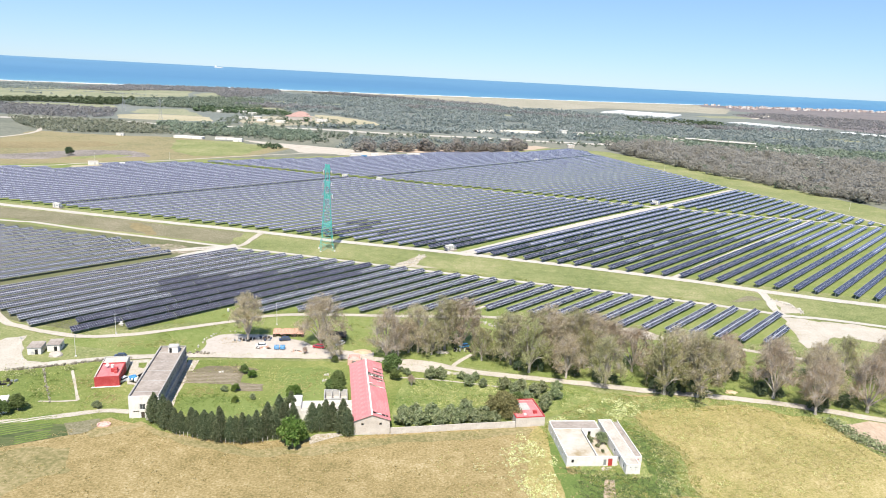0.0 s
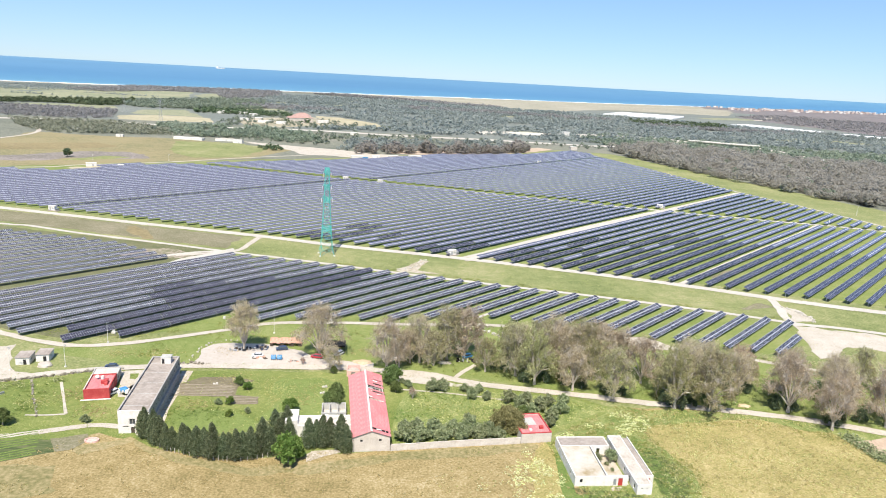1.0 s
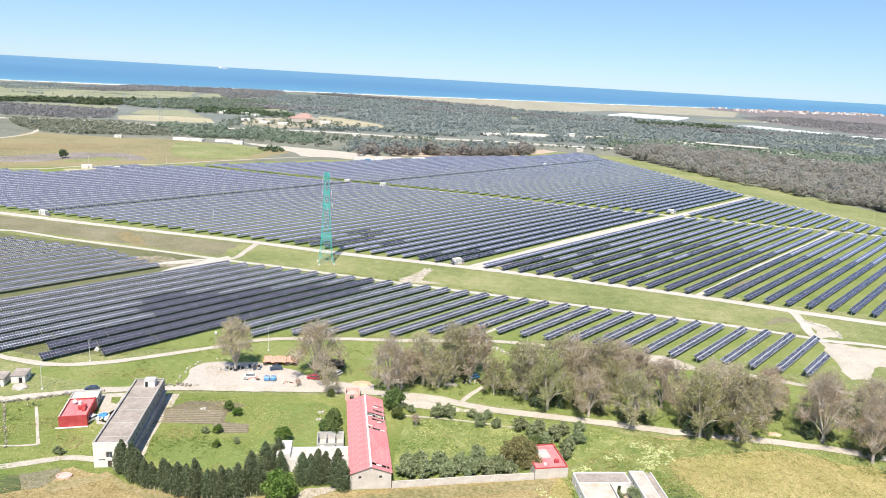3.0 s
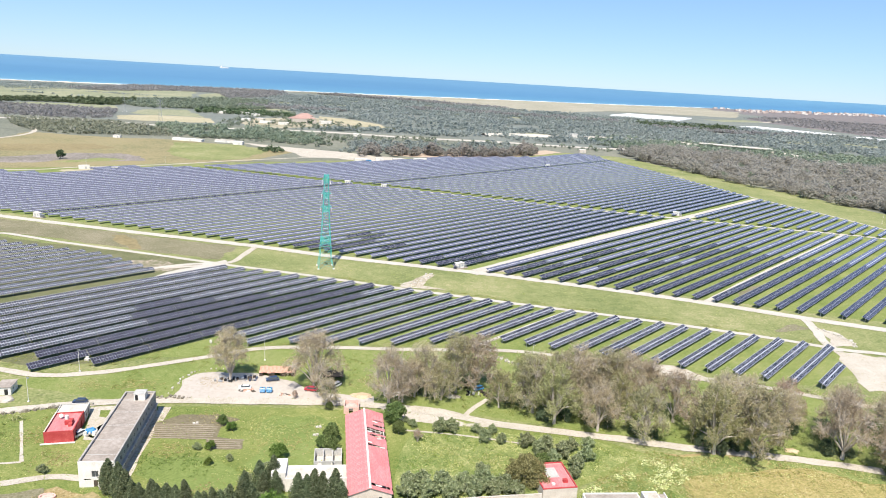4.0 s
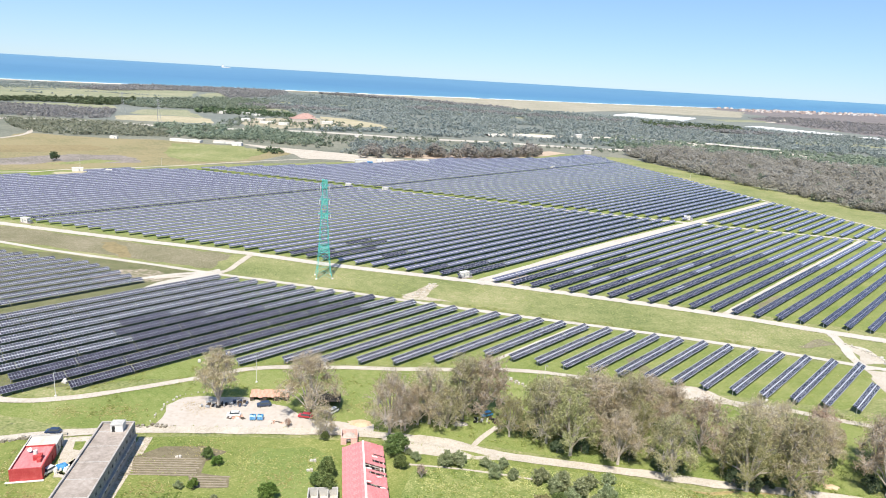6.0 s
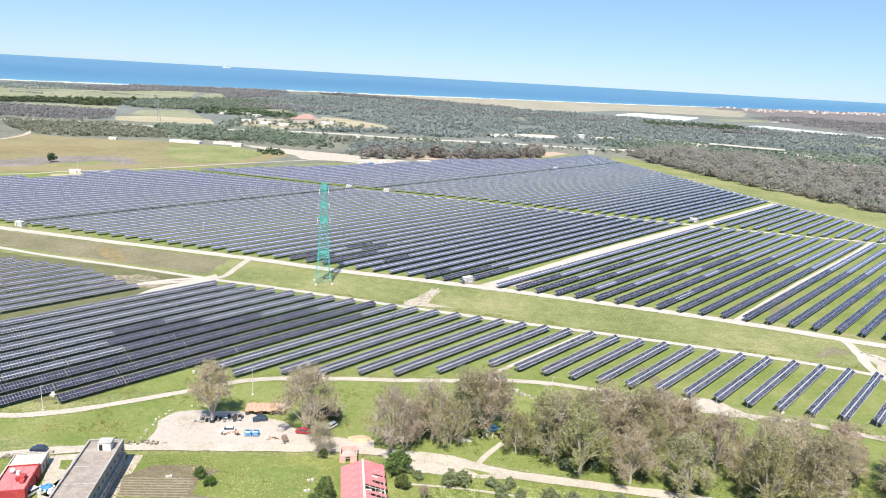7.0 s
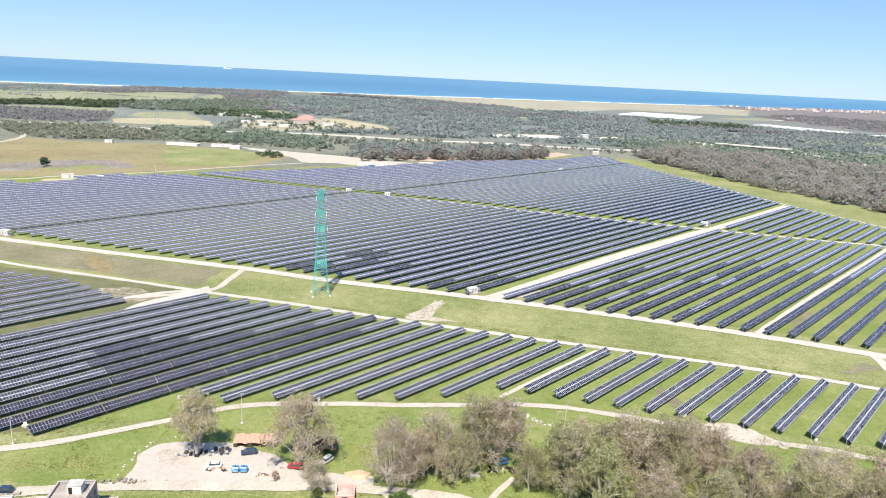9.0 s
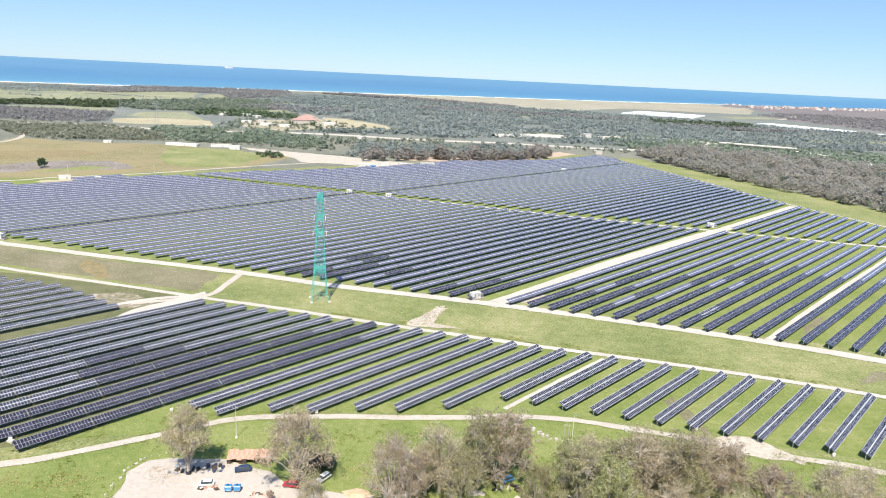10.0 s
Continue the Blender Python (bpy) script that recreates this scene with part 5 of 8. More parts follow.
def wall_bm(bm, m, length, height, thick, openings=()):
    """A wall along x from 0, inner face at y = 0, with openings (x0, x1, z0, z1) through it, as one connected shell."""
    xs = sorted({0, length, *[o[0] for o in openings], *[o[1] for o in openings]})
    zs = sorted({0, height, *[o[2] for o in openings], *[o[3] for o in openings]})
    solid = {(i, k) for i in range(len(xs) - 1) for k in range(len(zs) - 1)
             if not any(o[0] < (xs[i] + xs[i + 1]) / 2 < o[1] and o[2] < (zs[k] + zs[k + 1]) / 2 < o[3] for o in openings)}
    made = {}

    def at(i, k, side):
        if (i, k, side) not in made:
            made[i, k, side] = bm.verts.new(m @ Vector((xs[i], -thick * side, zs[k])))
        return made[i, k, side]

    for i, k in solid:
        bm.faces.new((at(i, k, 1), at(i + 1, k, 1), at(i + 1, k + 1, 1), at(i, k + 1, 1)))
        bm.faces.new((at(i, k, 0), at(i, k + 1, 0), at(i + 1, k + 1, 0), at(i + 1, k, 0)))
        for (di, dk), (a, b) in (((-1, 0), ((i, k), (i, k + 1))), ((1, 0), ((i + 1, k + 1), (i + 1, k))), ((0, -1), ((i + 1, k), (i, k))), ((0, 1), ((i, k + 1), (i + 1, k + 1)))):
            if (i + di, k + dk) not in solid:
                bm.faces.new((at(*a, 0), at(*a, 1), at(*b, 1), at(*b, 0)))
    bmesh.ops.recalc_face_normals(bm, faces=bm.faces)
    return bm


def add_walls(parent, mat, w, l, h, thick, front=(), right=(), back=(), left=(), label="", m=Matrix(), name="wall"):
    """Four walls round a w by l plan from the origin, each a part: front on y = 0, right on x = w."""
    for turn, size, ops in ((Matrix.Translation((0, thick, 0)), w, front), (Matrix.Translation((w - thick, thick, 0)) @ Matrix.Rotation(radians(90), 4, "Z"), l - 2 * thick, right),
                            (Matrix.Translation((w, l - thick, 0)) @ Matrix.Rotation(radians(180), 4, "Z"), w, back), (Matrix.Translation((thick, l - thick, 0)) @ Matrix.Rotation(radians(-90), 4, "Z"), l - 2 * thick, left)):
        part(name, wall_bm(bmesh.new(), turn, size, h, thick, ops), M[mat], parent, label, m)


def ribbed(size_x, size_y, pitch=0.6, thick=0.05, rib=0.06):
    """A ribbed roofing sheet, centred, its ribs along x, as one closed shell."""
    n = max(1, int(size_y / pitch))
    top = []
    for i in range(n):
        y = -size_y / 2 + size_y * i / n
        p = size_y / n
        top += [(y, 0), (y + p * 0.4, 0), (y + p * 0.47, rib), (y + p * 0.58, rib), (y + p * 0.65, 0)]
    top.append((size_y / 2, 0))
    prof = top + [(y, z - thick) for y, z in top[::-1]]
    bm = bmesh.new()
    ends = [[bm.verts.new((x, y, z)) for y, z in prof] for x in (-size_x / 2, size_x / 2)]
    k = len(prof)
    for i in range(k):
        j = (i + 1) % k
        bm.faces.new((ends[0][i], ends[0][j], ends[1][j], ends[1][i]))
    for i in range(len(top) - 1):
        for e in ends:
            bm.faces.new((e[i], e[i + 1], e[k - 2 - i], e[k - 1 - i]))
    bmesh.ops.recalc_face_normals(bm, faces=bm.faces)
    return bm


def window(parent, m, w, h, name="window", mat="glass"):
    """A frame with a pane set into an opening: centred, facing -y."""
    bm = bmesh.new()
    t = 0.07
    for c, s in (((0, 0, h / 2 - t / 2), (w, 0.08, t)), ((0, 0, -h / 2 + t / 2), (w, 0.08, t)), ((-w / 2 + t / 2, 0, 0), (t, 0.08, h - 2 * t)), ((w / 2 - t / 2, 0, 0), (t, 0.08, h - 2 * t)), ((0, 0, 0), (0.05, 0.06, h - 2 * t))):
        add_box(bm, c, s)
    ob = part(name, bm, M["grey_render"], parent, m=m)
    part("pane", box((0, 0.02, 0), (w - 2 * t, 0.015, h - 2 * t)), M[mat], ob)
    return ob


def long_building():
    """Two-storey block with a flat roof, rows of small windows and a stair hut."""
    ob = thing("farm_building", pose(-85.6, 171.6, 0, 0, 0, 10.2), "long two-storey concrete building with flat grey roof and small windows", "building")
    w, l, h = 8.3, 37.0, 6.9
    n = 13
    side = []
    for i in range(n):
        y = 1.6 + i * (l - 3.6) / (n - 1)
        side += [(y - 0.6, y + 0.6, 1.2, 2.5), (y - 0.6, y + 0.6, 4.3, 5.5)]
    front = [(0.36 * w, 0.36 * w + 1.5, 2.7, 4.4), (0.36 * w + 0.3, 0.36 * w + 1.3, 0.0, 1.9), (1.2, 2.7, 1.9, 2.3), (0.5 * w + 2.0, 0.5 * w + 2.8, 2.9, 4.0)]
    # Bright front; the other walls take the tone darkened for shade.
    for turn, size, ops, mat in ((Matrix.Translation((0, 0.3, 0)), w, front, "white"), (Matrix.Translation((w - 0.3, 0.3, 0)) @ Matrix.Rotation(radians(90), 4, "Z"), l - 0.6, side, "shaded_wall"),
                                 (Matrix.Translation((w, l - 0.3, 0)) @ Matrix.Rotation(radians(180), 4, "Z"), w, (), "shaded_wall"), (Matrix.Translation((0.3, l - 0.3, 0)) @ Matrix.Rotation(radians(-90), 4, "Z"), l - 0.6, side, "shaded_wall")):
        part("wall", wall_bm(bmesh.new(), turn, size, h, 0.3, ops), M[mat], ob, "whitewashed front wall" if mat == "white" else "grey-brown concrete wall, darkened for its shaded side")
    part("porch", box((5.6, -0.62, 0.9), (1.6, 1.2, 1.8), bevel=0.03), M["cream"], ob, "cream porch block at the front")
    roof = box((w / 2, l / 2, h - 0.62), (w - 0.6, l - 0.6, 0.24))
    part("roof", roof, M["concrete"], ob, "flat stained concrete roof")
    bm = bmesh.new()
    add_box(bm, (0.17, l / 2, h + 0.06), (0.42, l, 0.12), bevel=0.02)
    add_box(bm, (w - 0.17, l / 2, h + 0.06), (0.42, l, 0.12), bevel=0.02)
    add_box(bm, (w / 2, l - 0.17, h + 0.06), (w - 0.7, 0.42, 0.12), bevel=0.02)
    # Coping and ledge share the shade-darkened wall tone.
    part("coping", bm, M["shaded_wall"], ob)
    part("floor_slab", box((w / 2, l / 2, 3.25), (w - 0.6, l - 0.6, 0.2)), M["concrete"], ob)
    part("ledge", box((w + 0.35, l / 2, 3.3), (0.7, l - 1, 0.16), bevel=0.02), M["shaded_wall"], ob, "projecting concrete ledge between the storeys")
    hut = part("stair_hut", box((1.5, 1.3, 0.02), (2.4, 2.0, 0.04)), M["white"], ob, "white stair hut on the roof", pose(3.6, l - 4.6, h - 0.5))
    add_walls(hut, "white", 3.0, 2.6, 2.0, 0.2, [(0.3, 1.1, 0, 1.7)])
    part("hut_roof", box((1.5, 1.3, 2.06), (3.2, 2.8, 0.12), bevel=0.02), M["grey_render"], hut)
    part("hut_door", box((0.7, 0.1, 0.85), (0.8, 0.06, 1.7)), M["dark"], hut, "dark door opening")
    for a, b, c, d in (front[0], front[3]):
        window(ob, pose((a + b) / 2, 0.18, (c + d) / 2), b - a, d - c)
    part("door", box((0.36 * w + 0.8, 0.2, 0.95), (1.0, 0.06, 1.9)), M["wood_dark"], ob)
    # Panes painted near-black so that the windows read as dark holes.
    for a, b, c, d in side:
        window(ob, pose(w - 0.15, 0.3 + (a + b) / 2, (c + d) / 2, 0, 0, 90), b - a, d - c, mat="dark")
    for k in range(5):
        part("roof_seam", box((w / 2, 4 + k * 7.2, h - 0.495), (w - 0.8, 0.18, 0.02)), M["grey_render"], ob)


def red_house():
    ob = thing("house", pose(-104.9, 188.9, 0, 0, 0, 16), "flat-roofed red-painted house with an unfinished concrete rear", "house")
    w, l, h = 7.2, 11.2, 3.5
    add_walls(ob, "red_paint", w, l, h, 0.3, (), [(7.2, 8.1, 0.0, 2.1), (2.0, 3.0, 1.1, 2.2)], label="")
    part("roof", box((w / 2, l / 2, h - 0.55), (w - 0.6, l - 0.6, 0.2)), M["red_sheet"], ob, "faded pinkish-red flat roof")
    part("coping", box((0.16, l / 2, h + 0.05), (0.36, l, 0.1), bevel=0.02), M["cream"], ob, "pale coping along the roof edge")
    part("coping", box((w / 2 + 0.1, l - 0.16, h + 0.05), (w - 0.6, 0.36, 0.1), bevel=0.02), M["cream"], ob, "pale coping along the roof edge")
    bm = box((5.0, 5.0, h + 0.1), (1.9, 1.6, 1.3), bevel=0.04)
    add_box(bm, (5.6, 4.0, h - 0.1), (0.9, 1.6, 0.8), bevel=0.04)
    part("stair_hut", bm, M["red_paint"], ob)
    tank = add_bar(bmesh.new(), (4.4, 5.4, h + 0.75), (4.4, 5.4, h + 1.7), 0.5, 0.46, 14)
    part("water_tank", tank, M["white"], ob, "white plastic roof tank")
    dish = bmesh.new()
    bmesh.ops.create_cone(dish, cap_ends=True, segments=14, radius1=0.08, radius2=0.55, depth=0.22, matrix=Matrix.Translation((2.3, 8.0, h + 0.5)) @ Matrix.Rotation(radians(55), 4, "X"))
    add_bar(dish, (2.3, 8.1, h - 0.5), (2.3, 8.1, h + 0.4), 0.04)
    part("dish", dish, M["white"], ob)
    rear = part("rear_wall", box((1.5, 1.3, 0.02), (2.4, 2.0, 0.04)), M["grey_render"], ob, "unpainted block walls", pose(-0.3, l + 0.02, 0))
    add_walls(rear, "grey_render", w + 0.4, 6.0, 3.0, 0.25, (), [(1.0, 2.0, 0.9, 2.0), (3.4, 4.4, 0, 2.1)], [(1.0, 3.0, 0.9, 2.2), (4.5, 6.0, 0.9, 2.2)])
    part("rear_roof", box((w / 2 + 0.2, 3.0, 2.6), (w - 0.2, 5.4, 0.2)), M["cream"], rear)
    part("apron", box((w / 2 - 0.3, -0.35, 0.22), (w + 1.2, 0.6, 0.12)), M["white"], ob)
    # the heap beside it
    heap = thing("scrap_heap", pose(-96.2, 195.3, 0, 0, 0, 20), "heap of sacks and tins under a blue tarpaulin", "heap")
    rnd = random.Random(2)
    for i in range(14):
        bm = bmesh.new()
        add_box(bm, (rnd.uniform(-1.6, 1.6), rnd.uniform(-1.4, 1.4), rnd.uniform(0.3, 0.6)), (rnd.uniform(0.5, 1.1), rnd.uniform(0.4, 0.9), rnd.uniform(0.7, 1.2)), rnd.uniform(0, 3), bevel=0.12)
        part("sack", bm, M["white"], heap)
    bm = bmesh.new()
    bmesh.ops.create_icosphere(bm, subdivisions=3, radius=1.0, matrix=Matrix.Translation((0.2, 0.7, 0.7)) @ Matrix.Diagonal((1.5, 1.1, 0.85, 1)))
    for v in bm.verts:
        v.co += Vector((0, 0, 0.35 * noise.noise(v.co * 1.7)))
    part("tarpaulin", bm, M["tarp_blue"], heap)


def barn():
    """Long barn with a red sheet roof; strips are missing from one slope."""
    ob = thing("barn", pose(-20.6, 169.9, 0, 0, 0, 10.9), "long barn with faded red sheet roof, strips missing", "barn")
    w, l, e, r = 10.2, 38.6, 4.5, 6.3
    add_walls(ob, "cream", w, l, e, 0.3, [(2.1, 2.8, 3.0, 3.7), (7.2, 7.9, 3.0, 3.7)], [(8, 9.2, 0, 2.2), (20, 21.5, 1, 2.2), (30, 31.5, 1, 2.2)])
    for y in (0.15, l - 0.15):
        walls = bmesh.new()
        f = [walls.verts.new((x, y + dy, z)) for dy in (-0.15, 0.15) for x, z in ((0, e), (w, e), (w / 2, r))]
        for face in ((0, 1, 2), (5, 4, 3), (0, 3, 4, 1), (1, 4, 5, 2), (2, 5, 3, 0)):
            walls.faces.new([f[i] for i in face])
        part("gable", walls, M["cream"], ob, "cream-rendered gable")
    slope = math.hypot(w / 2, r - e)
    lean = math.atan2(r - e, w / 2)
    for k in range(14):
        y0, y1 = -0.4 + k * 2.8, -0.4 + (k + 1) * 2.8
        m = Matrix.Translation((w / 4 - 0.12, (y0 + y1) / 2, (e + r) / 2 + 0.08)) @ Matrix.Rotation(-lean, 4, "Y")
        bm = ribbed(slope + 0.35, 2.82)
        part("roof_sheet", bm, M["red_sheet"], ob, m=m)
    gaps = [(1.6, 0.0, 0.9, 1), (19.6, 0.0, 0.75, 0.9), (24.9, 0.2, 1.0, 0.9), (27.4, 0.0, 1.0, 2.3), (30.5, 0.4, 1.0, 1.0), (33.6, 0.45, 1.0, 0.5)]
    edges = [-0.4]
    for y, a, b, d in gaps:
        edges += [y - d / 2, y + d / 2]
    edges.append(l + 0.4)
    strips = [(edges[i], edges[i + 1]) for i in range(0, len(edges), 2)]
    for y0, y1 in strips:
        bm = ribbed(slope + 0.35, y1 - y0)
        part("roof_sheet", bm, M["red_sheet"], ob, m=Matrix.Translation((w * 0.75 + 0.12, (y0 + y1) / 2, (e + r) / 2 + 0.08)) @ Matrix.Rotation(lean, 4, "Y"))
    for y, a, b, d in gaps:
        if b - a < 0.95:
            x0, x1 = (0, a * slope) if a else (b * slope, slope)
            bm = add_box(bmesh.new(), ((x0 + x1) / 2 - slope / 2, 0, 0.01), (x1 - x0, d, 0.05))
            part("roof_sheet", bm, M["red_sheet"], ob, m=Matrix.Translation((w * 0.75 + 0.12, y, (e + r) / 2 + 0.08)) @ Matrix.Rotation(lean, 4, "Y"))
    for y in [3.0 + 3.6 * i for i in range(10)]:
        bm = bmesh.new()
        for sgn in (-1, 1):
            add_bar(bm, (w / 2 + sgn * (w / 2 - 0.3), y, e - 0.1), (w / 2, y, r - 0.15), 0.09, seg=4)
        add_bar(bm, (0.3, y, e - 0.15), (w - 0.3, y, e - 0.15), 0.07, seg=4)
        part("truss", bm, M["cream"], ob)
    for x in (6.5, 7.8, 9.1):
        part("purlin", box((x, l / 2, e + (r - e) * (w - x) / (w / 2) - 0.12), (0.12, l - 0.5, 0.14)), M["cream"], ob)
    part("ridge_cap", box((w / 2, l / 2, r + 0.15), (0.5, l + 0.8, 0.12), bevel=0.04), M["white"], ob, "white ridge capping")
    # Near-black plates close the gable windows in place of a dark interior.
    for x in (2.45, 7.55):
        part("shutter", box((x, 0.2, 3.35), (0.7, 0.05, 0.7)), M["dark"], ob)
    for x, y, q in ((6.2, 26.3, 0.3), (7.9, 32.4, 0.1), (8.6, 23.6, 0.6), (5.8, 20.6, 0.2), (9.2, 19.4, 0.4), (7.2, 1.4, 0.2)):
        z = e + (r - e) * (w - x) / (w / 2) + 0.22
        part("loose_sheet", add_box(bmesh.new(), (0, 0, 0), (1.5, 0.6, 0.04)), M["white"], ob, "loose white sheet on the roof", Matrix.Translation((x, y, z)) @ Matrix.Rotation(q, 4, "Z") @ Matrix.Rotation(lean, 4, "Y"))
    part("floor", box((w / 2, l / 2, 0.1), (w - 0.6, l - 0.6, 0.12)), M["dirt"], ob)
    pen = thing("enclosure", pose(-30.2, 216.8, 0, 0, 0, 8), "low faded pink enclosure heaped with pale rubble", "enclosure")
    add_walls(pen, "pink_wall", 4.6, 5.0, 2.2, 0.25, [(1.6, 2.8, 0, 1.9)], label="")
    bm = bmesh.new()
    bmesh.ops.create_icosphere(bm, subdivisions=3, radius=1.0, matrix=Matrix.Translation((2.3, 2.6, 1.0)) @ Matrix.Diagonal((2.0, 2.2, 0.8, 1)))
    for v in bm.verts:
        v.co += Vector((0, 0, 0.2 * noise.noise(v.co * 1.9)))
    part("rubble", bm, M["chalk"], pen)


def white_house():
    ob = thing("house", pose(-37.0, 175.8, 0, 0, 0, 9), "low whitewashed house with flat white roof behind cypresses", "house")
    w, l, h = 15.4, 6.0, 3.6
    front = [(8.6, 9.4, 1.2, 2.2), (5.4, 6.2, 1.2, 2.2), (11.6, 12.6, 0, 2.1)]
    add_walls(ob, "white", w, l, h, 0.3, front, label="")
    part("roof", box((w / 2, l / 2, h - 0.35), (w - 0.6, l - 0.6, 0.2)), M["cream"], ob, "weathered pale flat roof")
    for a, b, c, d in front[:2]:
        window(ob, pose((a + b) / 2, 0.18, (c + d) / 2), b - a, d - c)
    part("door", box((12.1, 0.2, 1.05), (1.0, 0.06, 2.1)), M["wood_dark"], ob)
    add_walls(ob, "white", 3.4, 6.6, 4.9, 0.3, label="taller white end room", m=pose(-2.2, 0.6, 0) @ pose(-1.22, 0, 0), name="tower_wall")
    part("tower_roof", box((-1.72, 3.9, 4.7), (2.8, 6.0, 0.2)), M["white"], ob)
    pen = thing("roofless_shed", pose(-32.4, 186.2, 0, 0, 0, 10), "roofless grey block shed with dividing walls", "shed")
    add_walls(pen, "grey_render", 7.2, 6.4, 2.4, 0.25, [(1.0, 2.0, 0, 2.0), (4.4, 5.4, 0, 2.0)], label="")
    part("dividing_wall", box((2.4, 3.2, 1.1), (0.22, 5.9, 2.2)), M["grey_render"], pen)
    part("dividing_wall", box((4.8, 3.2, 1.1), (0.22, 5.9, 2.2)), M["grey_render"], pen)
    part("floor", box((3.6, 3.2, 0.1), (6.7, 5.9, 0.06)), M["cream"], pen)


def boundary_wall():
    ob = thing("boundary_wall", pose(0, 0, 0), "pale rendered boundary wall of the compound", "wall")
    pts = [(-10.4, 171.9), (-3, 173.6), (4, 175.3), (11, 177.0), (18, 178.5), (25.8, 180.2)]
    for (a, b), (c, d) in zip(pts, pts[1:]):
        n = math.hypot(c - a, d - b)
        q = math.degrees(math.atan2(d - b, c - a))
        bm = box((n / 2, 0, 0.95), (n - 0.004, 0.28, 1.9))
        add_box(bm, (n / 2, 0, 1.93), (n - 0.006, 0.36, 0.08), bevel=0.02)
        add_box(bm, (0.2, 0.05, 0.98), (0.4, 0.46, 1.98))
        part("wall_panel", bm, M["cream"], ob, m=pose(a, b, 0, 0, 0, q))


def small_red_house():
    ob = thing("outbuilding", pose(26.0, 180.2, 0, 0, 0, 13), "small cream outbuilding with worn red flat roof", "outbuilding")
    w, l, h = 9.0, 11.5, 3.0
    add_walls(ob, "cream", w, l, h, 0.3, (), [(4, 5, 0, 2)], label="")
    part("roof", box((w / 2, l / 2, h - 0.3), (w - 0.6, l - 0.6, 0.2)), M["red_sheet"], ob, "worn pinkish-red flat roof")
    bm = bmesh.new()
    for c, s in (((w / 2, 0.15, h + 0.12), (w, 0.34, 0.24)), ((w - 0.15, l / 2, h + 0.12), (0.34, l - 0.7, 0.24)), ((0.15, l / 2, h + 0.12), (0.34, l - 0.7, 0.24)), ((w / 2, l - 0.15, h + 0.12), (w, 0.34, 0.24))):
        add_box(bm, c, s, bevel=0.02)
    part("parapet", bm, M["red_paint"], ob, "red-painted parapet")
    part("roof_patch", box((4.6, 7.4, h - 0.18), (3.2, 4.4, 0.03)), M["grey_render"], ob, "grey worn patch")
    part("roof_block", box((6.8, 3.0, h + 0.2), (1.2, 0.9, 0.9), bevel=0.05), M["red_paint"], ob)
    part("roof_block", box((3.4, 2.2, h), (0.8, 0.7, 0.5), bevel=0.05), M["white"], ob)


